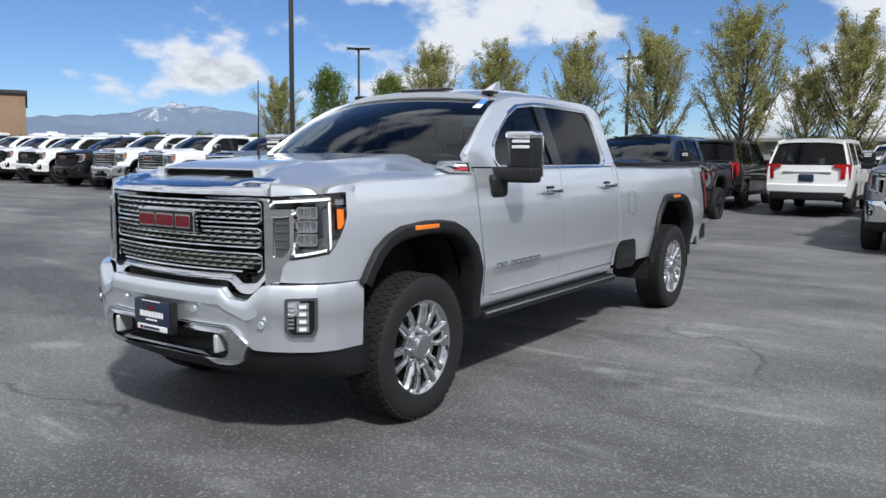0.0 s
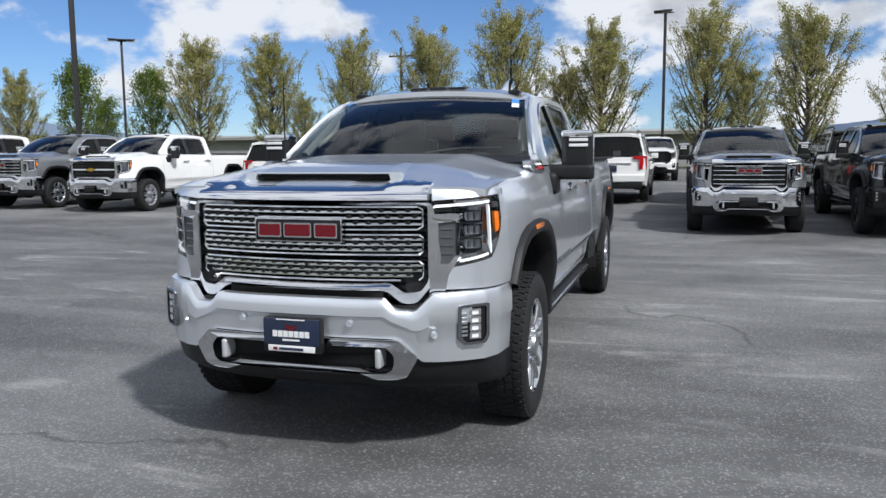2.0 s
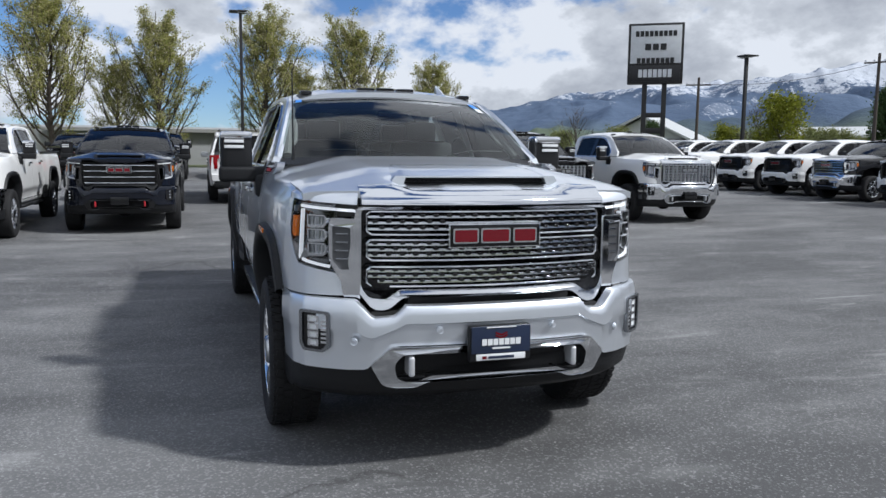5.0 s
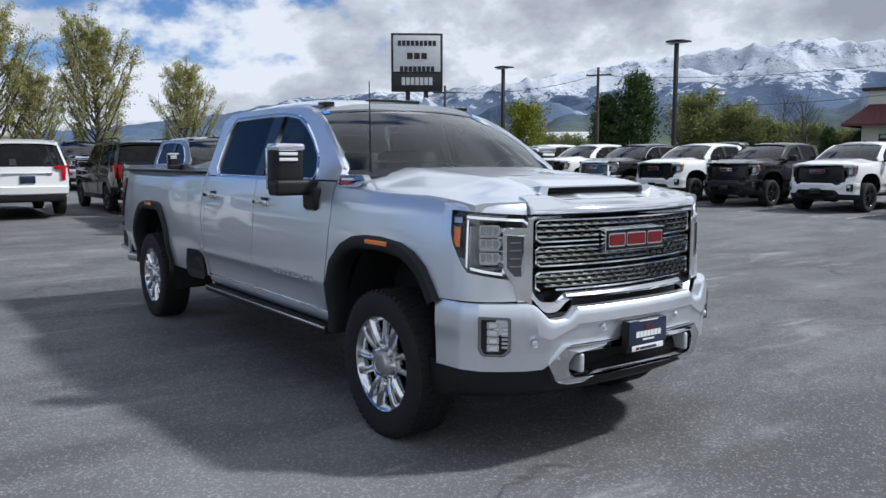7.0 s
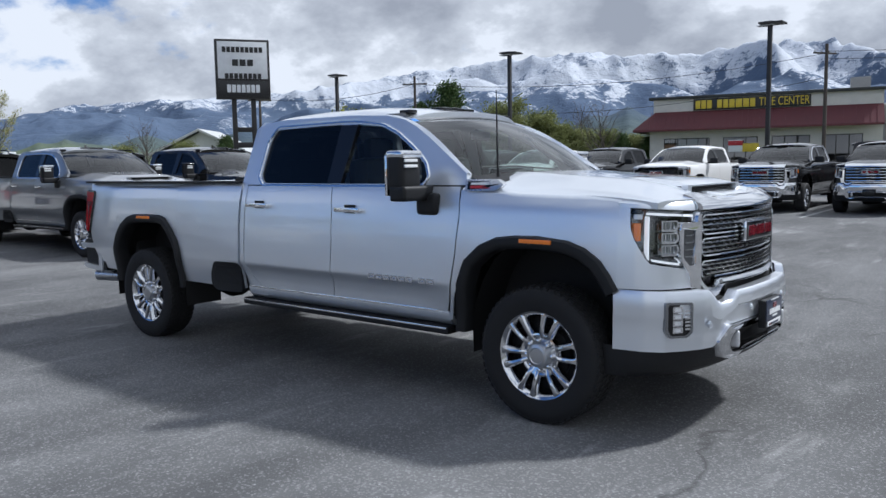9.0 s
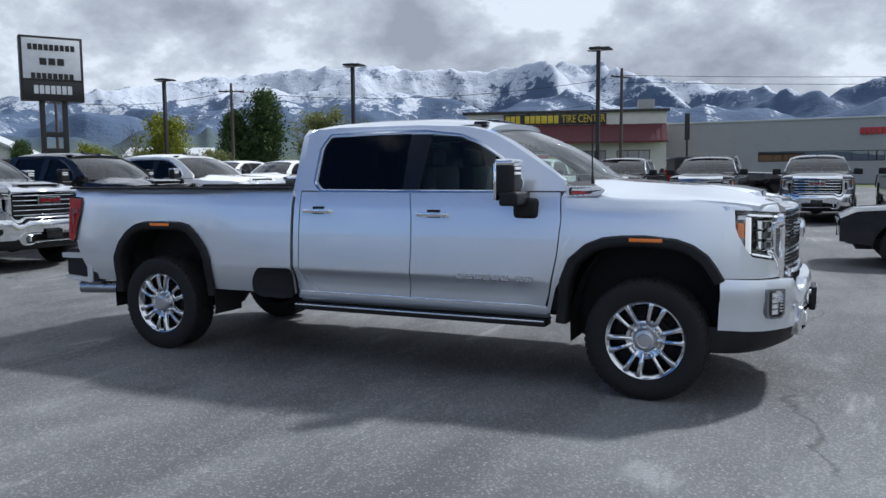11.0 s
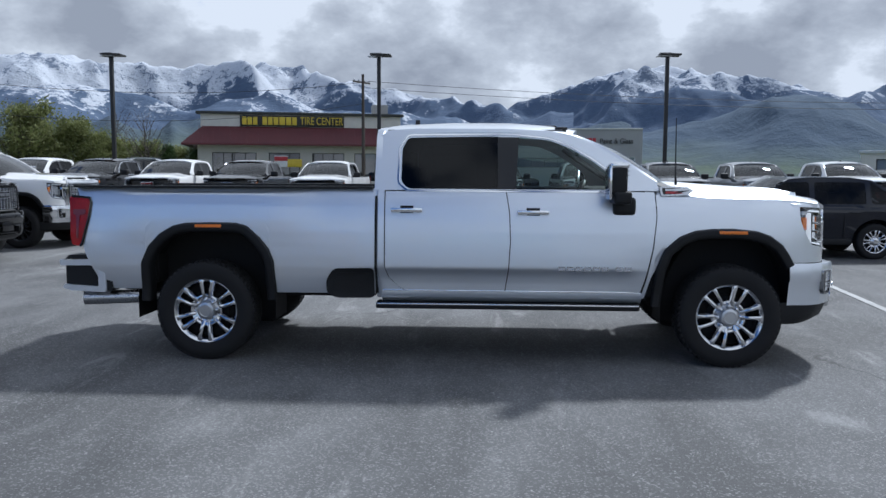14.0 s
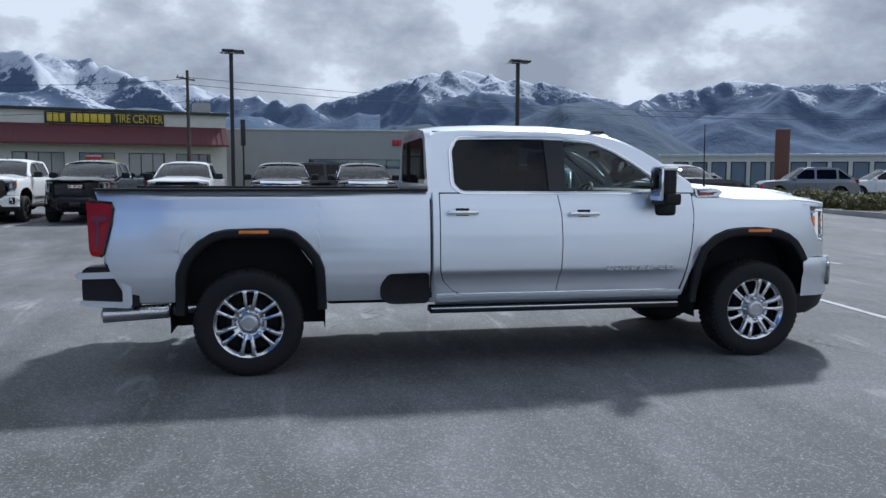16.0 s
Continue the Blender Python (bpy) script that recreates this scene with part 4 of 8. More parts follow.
def drum_mesh():
    bm = bmesh.new()
    lathe(bm, [(0.0005, -0.03), (0.17, -0.03), (0.175, -0.02), (0.175, 0.0), (0.235, 0.01), (0.235, 0.09), (0.0005, 0.09)], 32)
    bmesh.ops.recalc_face_normals(bm, faces=bm.faces)
    me = bpy.data.meshes.new("wheel")
    bm.to_mesh(me)
    bm.free()
    me.materials.append(UNDER)
    return me


def cap_mesh(material):
    b = bmesh.new()
    lathe(b, [(0.108, -0.07), (0.095, -0.10), (0.074, -0.105), (0.072, -0.125), (0.05, -0.132), (0.0005, -0.131)], 20)
    bmesh.ops.recalc_face_normals(b, faces=b.faces)
    me = bpy.data.meshes.new("hub_cap")
    b.to_mesh(me)
    b.free()
    me.materials.append(material)
    return me


WHEELS = {}


def wheels(parent, spots, hero=False, spokes=7, rim=RIMPOLISH, track=0.885, size=1.0):
    key = (hero, spokes, rim.name)
    if key not in WHEELS:
        WHEELS[key] = (tyre_mesh(hero), rim_mesh(hero, spokes, rim), drum_mesh(), cap_mesh(rim))
    ty, ri, dr, cap = WHEELS[key]
    for x in spots:
        for s in (-1, 1):
            spin = 0.35 if x > -1 else 1.1
            m = Matrix.Translation((x, s * track, 0.422 * size)) @ Matrix.Rotation(0.0 if s < 0 else math.pi, 4, "Z") @ Matrix.Rotation(spin, 4, "Y") @ Matrix.Scale(size, 4)
            w = place("wheel", dr, parent, "", m)
            place("tyre", ty, w, "black all-terrain tyre" if hero else "")
            if hero:
                # dark-coloured ring in place of the shade between the wheel nuts
                b = bmesh.new()
                lathe(b, [(0.108, -0.066), (0.06, -0.066)], 32)
                part("hub_recess", b, RIMDARK, w)
                b = bmesh.new()
                lathe(b, [(0.074, -0.06), (0.074, -0.118), (0.068, -0.130), (0.050, -0.134), (0.046, -0.130), (0.0005, -0.131)], 32)
                bmesh.ops.recalc_face_normals(b, faces=b.faces)
                part("hub_cap", b, SATIN, w, "round metal hub cap")
                for k in range(8):
                    b = bmesh.new()
                    lathe(b, [(0.0145, -0.06), (0.0140, -0.100), (0.0105, -0.112), (0.0005, -0.115)], 10)
                    bmesh.ops.recalc_face_normals(b, faces=b.faces)
                    o = part("lug_nut", b, CHROME, w)
                    a = 2 * math.pi * (k + 0.5) / 8
                    o.location = (0.090 * math.cos(a), 0, 0.090 * math.sin(a))
            else:
                place("hub_cap", cap, w)
            place("rim", ri, w, "polished alloy rim" if rim is RIMPOLISH else "dark alloy rim")


def flare(arch, s, parent, width=0.085, out=0.035):
    """The black moulding round a wheel arch."""
    bm = bmesh.new()
    pts = []
    for (a, b), (c, d) in zip(arch, arch[1:]):
        k = max(1, int(math.hypot(c - a, d - b) / 0.05))
        pts += [Vector((lerp(a, c, i / k), lerp(b, d, i / k))) for i in range(k)]
    pts.append(Vector(arch[-1]))
    cx = sum(p.x for p in pts) / len(pts)
    rows = []
    for i, p in enumerate(pts):
        t = (pts[min(i + 1, len(pts) - 1)] - pts[max(i - 1, 0)]).normalized()
        n = Vector((-t.y, t.x))
        if n.y < 0 or (abs(n.y) < 0.2 and (p.x - cx) * n.x < 0):
            n = -n
        row = []
        for u, o in ((0.5, 0.002), (0.47, out * 0.6), (0.36, out), (0.0, out * 1.05), (-0.3, out * 0.8), (-0.45, out * 0.3), (-0.5, -0.09)):
            q = p + n * u * width
            row.append((q.x, s * (half_width(q.x, max(0.62, q.y)) + o), q.y))
        rows.append(row)
    grid(bm, rows, flip=s > 0)
    bmesh.ops.recalc_face_normals(bm, faces=bm.faces)
    return part("wheel_arch_moulding", bm, PLASTIC, parent, "black plastic wheel-arch moulding")


def window_ring(bm, loop, s, w=0.016, out=0.012):
    """A raised trim strip round a loop on the cab's upper side."""
    pts = [Vector(p) for p in loop]
    n = len(pts)
    rows = []
    for i in range(n + 1):
        p, a, b = pts[i % n], pts[(i - 1) % n], pts[(i + 1) % n]
        t = (b - a).normalized()
        nn = Vector((-t.y, t.x))
        rows.append([(q.x, s * (tumble(q.y) + o), q.y) for q, o in ((p - nn * w, 0.0), (p - nn * w * 0.6, out), (p + nn * w * 0.6, out), (p + nn * w, 0.0))])
    grid(bm, rows)


def pickup(name, label, color, hero=False, grille="bars", trim=CHROME, rim=RIMPOLISH, spokes=7, tow=True, bars=6, emblem=REDMARK, flares=True, bed_cut=0.0, group="parked pickup trucks"):
    """A crew-cab pickup. bed_cut shortens bed and wheelbase. Returns its root."""
    R = root(name, label, "pickup truck", "" if hero else group)
    q = 1.0 if hero else 0.5
    dx = lambda x: x + bed_cut if x < -3.0 else x
    N = lambda k: max(2, int(k * q))
    # cab shell: the side frames, pillars, roof and rear wall
    for s in (-1, 1):
        # front fender with wheel arch
        xs = [-0.60, -0.576, -0.572] + [a for a, b in ARCH_F[2:]] + [0.48, 0.50]
        xs = sorted(set(xs + spread(-0.5, 0.45, N(16))))
        zb = lambda x: 0.56 if x <= -0.573 else (float(np.interp(x, [a for a, b in ARCH_F], [b for a, b in ARCH_F])) if x < 0.478 else 0.872)
        edge = table([0.56, 0.71, 0.99, 1.25, 1.46], [-0.12, -0.08, -0.025, 0.0, -0.015])
        sh = lambda x, z: edge(z) * smooth(-0.40, -0.60, x)
        fender = part("front_fender", side_sheet(xs, zb, lambda x: BASE(x) - 0.032, N(18), s, sh, 0.004), color, R)
        bm = bmesh.new()
        rows = []
        for x in spread(-0.60, 0.50, N(18)):
            z, y = BASE(x), half_width(x, BASE(x) - 0.032)
            rows.append([(x, s * y, z - 0.032), (x, s * (y - 0.009), z - 0.018), (x, s * (y - 0.026), z - 0.009), (x, s * 0.890, z - 0.006), (x, s * 0.880, z - 0.03)])
        grid(bm, rows, flip=s < 0)
        part("fender_top", bm, color, fender)
        # doors
        bot = 0.612
        f_front = table([0.59, 0.71, 0.99, 1.25, 1.46], [-0.726, -0.690, -0.630, -0.604, -0.620])
        split = table([0.62, 0.80, 1.03, 1.26, 1.46], [-1.835, -1.808, -1.795, -1.803, -1.835])
        r_back = table([0.60, 0.64, 0.72, 0.81, 1.46], [-2.64, -2.73, -2.81, -2.84, -2.84])
        for nm, lo, hi in (("front_door", split, f_front), ("rear_door", r_back, split)):
            bm = bmesh.new()
            cols = []
            nx, nz = N(14), N(44)
            for i in range(nx + 1):
                col = []
                for k in range(nz + 1):
                    z = lerp(bot, 1.440, k / nz)
                    x = lerp(lo(z) + 0.004, hi(z) - 0.004, i / nx)
                    col.append((x, s * half_width(x, z), z))
                cols.append(col)
            grid(bm, cols, flip=s < 0)
            skirt(bm, lambda c: Vector((0, -s * 0.035, 0)))
            door = part(nm, bm, color, R)
            if hero or tow:
                hx = -1.61 if nm == "front_door" else -2.655
                hz = 1.272 if nm == "front_door" else 1.287
                bm = bmesh.new()
                y = half_width(hx, hz)
                box(bm, hx, s * (y + 0.036), hz, 0.26, 0.020, 0.034, 0.009)
                for e in (-0.1, 0.1):
                    box(bm, hx + e, s * (y + 0.014), hz, 0.05, 0.036, 0.026, 0.006)
                part("door_handle", bm, trim, door, "chrome door handle" if trim is CHROME else "")
                if hero:
                    bm = bmesh.new()
                    box(bm, hx, s * (y + 0.002), hz + 0.004, 0.11, 0.010, 0.062, 0.004)
                    part("handle_recess", bm, PLASTIC, door)
        # dark gap behind the panel joints
        bm = bmesh.new()
        rows = [[(x, s * (half_width(x, z) - 0.024), z) for z in spread(0.58, 1.44, 24)] for x in spread(-2.95, -0.62, 16)]
        grid(bm, rows, flip=s < 0)
        part("door_frame", bm, UNDER, R)
        # corner of the cab behind the rear door
        bm = bmesh.new()
        cols = []
        for i in range(5):
            col = []
            for k in range(N(20) + 1):
                z = lerp(0.545, 1.45, k / N(20))
                x = lerp(-2.915, r_back(z) - 0.005, i / 4)
                col.append((x, s * (half_width(x, z) - (0.03 if i == 0 else 0.0)), z))
            cols.append(col)
        grid(bm, cols, flip=s < 0)
        skirt(bm, lambda c: Vector((0, -s * 0.05, 0)))
        part("cab_corner", bm, color, R)
        # rocker panel with bright strip
        bm = bmesh.new()
        rows = [[(x, s * (half_width(x, z) + o), z) for z, o in ((0.606, 0.0), (0.59, 0.004), (0.555, 0.0), (0.52, -0.02), (0.505, -0.06))] for x in spread(-2.87, -0.71, N(10))]
        grid(bm, rows, flip=s > 0)
        skirt(bm, lambda c: Vector((0, -s * 0.05, 0)))
        part("rocker_panel", bm, color, R)
        bm = bmesh.new()
        box(bm, -1.79, s * (half_width(-1.8, 0.605) + 0.001), 0.609, 2.14, 0.016, 0.012, 0.003)
        part("rocker_trim", bm, trim, R)
        bm = bmesh.new()
        box(bm, -1.82, s * 0.895, 0.482, 2.20, 0.16, 0.055, 0.015)
        board = part("running_board", bm, PLASTIC, R, "black running board with bright edge")
        bm = bmesh.new()
        box(bm, -1.82, s * 0.972, 0.497, 2.18, 0.018, 0.014, 0.004)
        part("step_trim", bm, trim, board)
        # upper side of the cab
        bm = bmesh.new()
        hole = rounded(WIN_F, 0.03)
        hole_r = rounded(WIN_R, 0.03)
        plate(bm, [dense(CAB, 0.2), hole, hole_r], lambda x, z: (x, s * tumble(z), z), lambda x, z: (x, s * (tumble(z) - 0.05), z))
        cab = part("cab_side", bm, color, R)
        for lp, mt, nm in ((hole, PANE if hero else TINT, "front_window"), (hole_r, TINT, "rear_window")):
            bm = bmesh.new()
            plate(bm, [lp], lambda x, z: (x, s * (tumble(z) - 0.012), z))
            g = part(nm, bm, mt, cab, "tinted side window glass")
            g.visible_shadow = False
        bm = bmesh.new()
        ring = [(-2.66, 1.915), (-2.735, 1.80), (-2.735, 1.51), (-2.66, 1.446), (-1.8, 1.442), (-0.945, 1.442), (-0.91, 1.50), (-0.965, 1.60), (-1.11, 1.708), (-1.29, 1.815), (-1.47, 1.886), (-1.75, 1.918), (-1.89, 1.922)]
        window_ring(bm, rounded(ring, 0.03), s, 0.011, 0.010)
        part("window_trim", bm, trim, cab, "chrome window surround" if trim is CHROME else "black window surround")
        bm = bmesh.new()
        plate(bm, [[(-1.90, 1.460), (-1.905, 1.897), (-1.725, 1.893), (-1.755, 1.460)]], lambda x, z: (x, s * (tumble(z) + 0.004), z), lambda x, z: (x, s * (tumble(z) - 0.04), z))
        part("door_pillar", bm, GLOSSBLACK, cab)
        # front pillar face between the side frame and the windshield
        bm = bmesh.new()
        rows = []
        for u in spread(0, 1, N(10)):
            k = u * 5
            i = min(int(k), 4)
            ax, az = (lerp(CAB[1 + i][j], CAB[2 + i][j], k - i) for j in (0, 1))
            wx, wy, wz = windshield_point(u, 1.0)
            rows.append([(ax, s * tumble(az), az), (lerp(ax, wx, 0.5) + 0.012, s * lerp(tumble(az), wy, 0.45), lerp(az, wz, 0.5) + 0.016), (wx, s * wy, wz)])
        grid(bm, rows, flip=s > 0)
        part("windshield_pillar", bm, color, cab)
        # bed side with wheel arch
        arch = [(dx(a), b) for a, b in ARCH_R]
        ax = [a for a, b in arch]
        xs = sorted(set(ax[1:-1] + [ax[0] - 0.002, ax[0] + 0.001, ax[-1] - 0.001, ax[-1] + 0.002] + spread(dx(-5.50), ax[0], N(16)) + spread(ax[-1], -2.925, N(20)) + spread(ax[1], ax[-2], N(12))))
        zb = lambda x: float(np.interp(x, ax, [b for a, b in arch])) if ax[0] < x < ax[-1] else (0.60 if x < ax[0] else 0.58)
        tail = table([0.55, 0.60, 0.88, 0.96, 1.38, 1.46, 1.5], [0.26, 0.24, 0.10, 0.075, 0.03, 0.0, 0.0])
        x_end = dx(-5.50)
        shb = lambda x, z: tail(z) * smooth(x_end + 0.30, x_end, x)
        part("bed_side", side_sheet(xs, zb, lambda x: 1.462, N(44), s, shb, 0.05), color, R, "long silver bed side" if hero else "")
        bm = bmesh.new()
        box(bm, (x_end - 2.94) / 2, s * 0.935, 1.470, abs(x_end + 2.94), 0.075, 0.022, 0.008)
        part("bed_rail_cap", bm, PLASTIC, R, "black bed rail cap")
        bm = bmesh.new()
        box(bm, (x_end - 2.94) / 2, s * 0.885, 1.303, abs(x_end + 2.94), 0.02, 0.324, 0.0)
        part("bed_inner_wall", bm, PLASTIC, R)
        # step pocket at the front of the bed
        bm = bmesh.new()
        lp = rounded([(-3.33, 0.585), (-3.335, 0.70), (-3.27, 0.795), (-2.93, 0.80), (-2.93, 0.545), (-3.25, 0.545)], 0.04)
        plate(bm, [lp], lambda x, z: (x, s * (half_width(x, max(z, 0.72)) + 0.006), z), lambda x, z: (x, s * 0.88, z))
        pocket = part("step_pocket", bm, PLASTIC, R, "black bed step pocket")
        bm = bmesh.new()
        plate(bm, [rounded([(-3.28, 0.62), (-3.28, 0.70), (-3.23, 0.76), (-2.96, 0.76), (-2.96, 0.61)], 0.03)], lambda x, z: (x, s * (half_width(x, max(z, 0.72)) + 0.010), z), lambda x, z: (x, s * 0.9, z))
        part("step_recess", bm, UNDER, pocket)
        # tail lamp
        bm = bmesh.new()
        lp = rounded([(-5.555, 1.372), (-5.545, 1.385), (-5.375, 1.370), (-5.358, 1.33), (-5.372, 1.22), (-5.432, 0.985), (-5.45, 0.962), (-5.52, 0.972), (-5.535, 1.02)], 0.02)
        plate(bm, [[(dx(a), b) for a, b in lp]], lambda x, z: (x, s * (half_width(x, z) + 0.010), z), lambda x, z: (x, s * 0.78, z))
        lamp = part("tail_lamp", bm, REDLENS, R, "red tail lamp")
        bm = bmesh.new()
        tube(bm, [(dx(a), s * (half_width(dx(a), b) + 0.008), b) for a, b in ((-5.53, 1.384), (-5.45, 1.380), (-5.372, 1.372), (-5.356, 1.33), (-5.370, 1.22), (-5.400, 1.10), (-5.430, 0.985), (-5.45, 0.964))], 0.011, 6)
        part("lamp_seal", bm, GLOSSBLACK, lamp)
        if hero:
            bm = bmesh.new()
            lp = [(-5.515, 1.275), (-5.40, 1.275), (-5.40, 1.235), (-5.455, 1.225), (-5.465, 1.03), (-5.485, 1.03), (-5.485, 1.225), (-5.515, 1.235)]
            plate(bm, [lp], lambda x, z: (x, s * (half_width(x, z) + 0.013), z), lambda x, z: (x, s * 0.90, z))
            part("light_guide", bm, REDMARK, lamp)
        # rear bumper end
        bm = bmesh.new()
        lp = rounded([(-5.64, 0.842), (-5.635, 0.795), (-5.36, 0.797), (-5.305, 0.735), (-5.305, 0.615), (-5.60, 0.634), (-5.62, 0.605), (-5.55, 0.580), (-5.25, 0.566), (-5.235, 0.60), (-5.245, 0.76), (-5.32, 0.850)], 0.012)
        lp = [(dx(a), b) for a, b in lp]
        inner = rounded([(dx(a), b) for a, b in [(-5.60, 0.800), (-5.355, 0.800), (-5.30, 0.74), (-5.30, 0.61), (-5.60, 0.630)]], 0.02)
        plate(bm, [lp], lambda x, z: (x, s * 0.985, z), lambda x, z: (x, s * 0.80, z))
        part("rear_bumper_end", bm, color if hero else trim, R, "silver rear bumper corner" if hero else "")
        bm = bmesh.new()
        plate(bm, [inner], lambda x, z: (x, s * 0.955, z), lambda x, z: (x, s * 0.8, z))
        part("bumper_step", bm, PLASTIC, R)
        bm = bmesh.new()
        lp = rounded([(dx(a), b) for a, b in [(-5.60, 0.848), (-5.56, 0.885), (-5.33, 0.892), (-5.235, 0.80), (-5.185, 0.68), (-5.185, 0.575), (-5.235, 0.572), (-5.24, 0.77), (-5.315, 0.856)]], 0.012)
        plate(bm, [lp], lambda x, z: (x, s * 0.972, z), lambda x, z: (x, s * 0.80, z))
        part("bumper_pad", bm, PLASTIC, R)
        # front corner below the headlamp, and the headlamp
        bm = bmesh.new()
        rows = []
        for f in sorted(set(spread(0, 1, N(20)) + [0.085, 0.10, 0.13, 0.18, 0.24])):
            top = float(np.interp(f, [0, 0.085, 0.10, 0.13, 0.18, 0.24, 0.29, 0.5, 0.75, 1.0], [1.325, 1.325, 1.205, 1.150, 1.100, 1.048, 1.016, 1.0, 0.982, 0.96]))
            rows.append([(*[c * (s if j else 1) for j, c in enumerate(corner_point(f, lerp(0.872, top, k / 6)))], lerp(0.872, top, k / 6)) for k in range(7)])
        grid(bm, rows, flip=s < 0)
        skirt(bm, lambda c: Vector((-0.03, -s * 0.02, 0)))
        part("fender_corner", bm, color, R)
        bm = bmesh.new()
        rows = []
        for i in range(N(20) + 1):
            f = i / N(20)
            z = float(np.interp(f, [0, 0.12, 1.0], [1.322, 1.326, 1.302]))
            x, y = corner_point(f, z)
            yy = min(y - 0.010, 0.885)
            rows.append([(x, s * y, z), (x - 0.006, s * (y - 0.003), lerp(z, hood_z(x, yy) - 0.008, 0.6)), (x - 0.02, s * yy, hood_z(x - 0.02, yy) - 0.010)])
        grid(bm, rows, flip=s < 0)
        skirt(bm, lambda c: Vector((-0.03, -s * 0.015, 0)))
        part("fender_crown", bm, color, R)
        headlamp(R, s, hero, N, trim)
        fog_lamp(R, s, hero, trim)
        if flares:
            flare(ARCH_F, s, R)
            flare(arch, s, R)
            if hero:
                for mx, mz in ((0.0, 1.118), (-4.32, 1.145)):
                    bm = bmesh.new()
                    box(bm, mx, s * (half_width(mx, mz) + 0.034), mz, 0.225, 0.012, 0.026, 0.005)
                    part("side_marker", bm, AMBER, R, "amber side marker lamp")
        mirror(R, s, hero, tow, trim)
        if hero:
            badge(R, s)
    # windshield
    bm = bmesh.new()
    grid(bm, [[windshield_point(u, v, 0.0) for v in spread(-1, 1, N(16))] for u in spread(0, 1, N(8))])
    g = part("windshield", bm, SHIELD if hero else FARSHIELD, R, "curved windshield glass")
    g.visible_shadow = False
    bm = bmesh.new()
    rows = []
    for e in (0.0, 0.045):
        rows.append([Vector(windshield_point(1 - e, v, 0.004)) for v in spread(-0.985, 0.985, N(12))])
    grid(bm, rows)
    part("windshield_band", bm, GLOSSBLACK, R)
    # cowl
    bm = bmesh.new()
    rows = [[Vector(windshield_point(0.0, v)) + Vector((d, 0, e)) for v in spread(-1, 1, N(12))] for d, e in ((-0.02, 0.012), (0.05, -0.012), (0.14, -0.03))]
    grid(bm, rows, flip=True)
    part("cowl", bm, PLASTIC, R)
    # roof
    bm = bmesh.new()
    rows = []
    for i in range(N(24) + 1):
        u = i / N(24)
        row = []
        for k in range(N(24) + 1):
            v = -1 + 2 * k / N(24)
            a = abs(v)
            x0 = windshield_point(1.0, v)[0] if a < 0.93 else windshield_point(1.0, 0.93)[0]
            x = lerp(x0, -2.945 + 0.05 * a ** 4, u)
            drop = 0.075 * a ** 6 + 0.030 * a * a
            front = float(np.interp(x, [-2.94, -2.75, -2.3, -1.8, -1.45, -1.2], [1.985, 2.012, 2.030, 2.028, 2.004, 1.965]))
            y = v * lerp(0.736, 0.704, smooth(-1.7, -1.25, x))
            row.append((x, y, front - drop + 0.018))
        rows.append(row)
    grid(bm, rows, flip=False)
    skirt(bm, lambda c: Vector((0, 0, -0.05)))
    part("roof", bm, color, R)
    # rear wall of the cab with its window
    bm = bmesh.new()
    wall = [(-0.93, 0.9), (0.93, 0.9), (0.925, 1.45), (0.75, 1.90), (0.67, 1.965), (-0.67, 1.965), (-0.75, 1.90), (-0.925, 1.45)]
    hole = rounded([(-0.64, 1.91), (-0.76, 1.52), (0.76, 1.52), (0.64, 1.91)], 0.05)
    plate(bm, [dense(wall, 0.3), hole], lambda y, z: (-2.932, y, z), lambda y, z: (-2.88, y, z))
    back = part("cab_back", bm, color, R)
    bm = bmesh.new()
    plate(bm, [hole], lambda y, z: (-2.925, y, z))
    g = part("back_window", bm, TINT, back, "tinted rear window")
    g.visible_shadow = False
    # hood in one sheet, bright lip, scoop
    bm = bmesh.new()
    rows = []
    for v in sorted(set(spread(-0.9, 0.9, N(44)) + [-0.625, -0.615, 0.615, 0.625])):
        xr = -0.46 - 0.11 * (abs(v) / 0.9) ** 2
        xf = nose(v) - (0.125 if abs(v) < 0.62 and trim is CHROME else 0.035)
        row = []
        for k in range(N(26) + 1):
            x = lerp(xr, xf, k / N(26))
            y = v * lerp(1.0, 1.0 - 0.02 * smooth(0.3, 0.8, x), 1.0)
            row.append((x, y, hood_z(x, y, hero or tow)))
        rows.append(row)
    grid(bm, rows, flip=True)
    skirt(bm, lambda c: Vector((0, 0, -0.035)))
    hood = part("hood", bm, color, R)
    if trim is CHROME:
        bm = bmesh.new()
        rows = []
        for v in spread(-0.63, 0.63, N(40)):
            f = nose(v)
            a = hood_z(f - 0.125, v, hero or tow) + 0.004
            w = abs(v)
            top = max(a, float(np.interp(w, [0, 0.37, 0.43, 0.56, 0.63], [1.372, 1.372, 1.392, 1.390, 1.376])))
            back = float(np.interp(w, [0, 0.36, 0.44, 0.56, 0.63], [0.135, 0.135, 0.145, 0.140, 0.10]))
            rows.append([(f - back - 0.004, v, top - 0.05), (f - back, v, top), (f - back + 0.008, v, top + 0.002), (f - back * 0.62, v, lerp(top, 1.362, 0.30)), (f - back * 0.30, v, lerp(top, 1.352, 0.72)), (f - 0.022, v, 1.350), (f + 0.002, v, 1.341), (f + 0.014, v, 1.327), (f + 0.016, v, 1.306), (f - 0.02, v, 1.298)])
        grid(bm, rows, flip=True)
        bm.faces.new([v for v in bm.verts if abs(v.co.y - 0.63) < 1e-6])
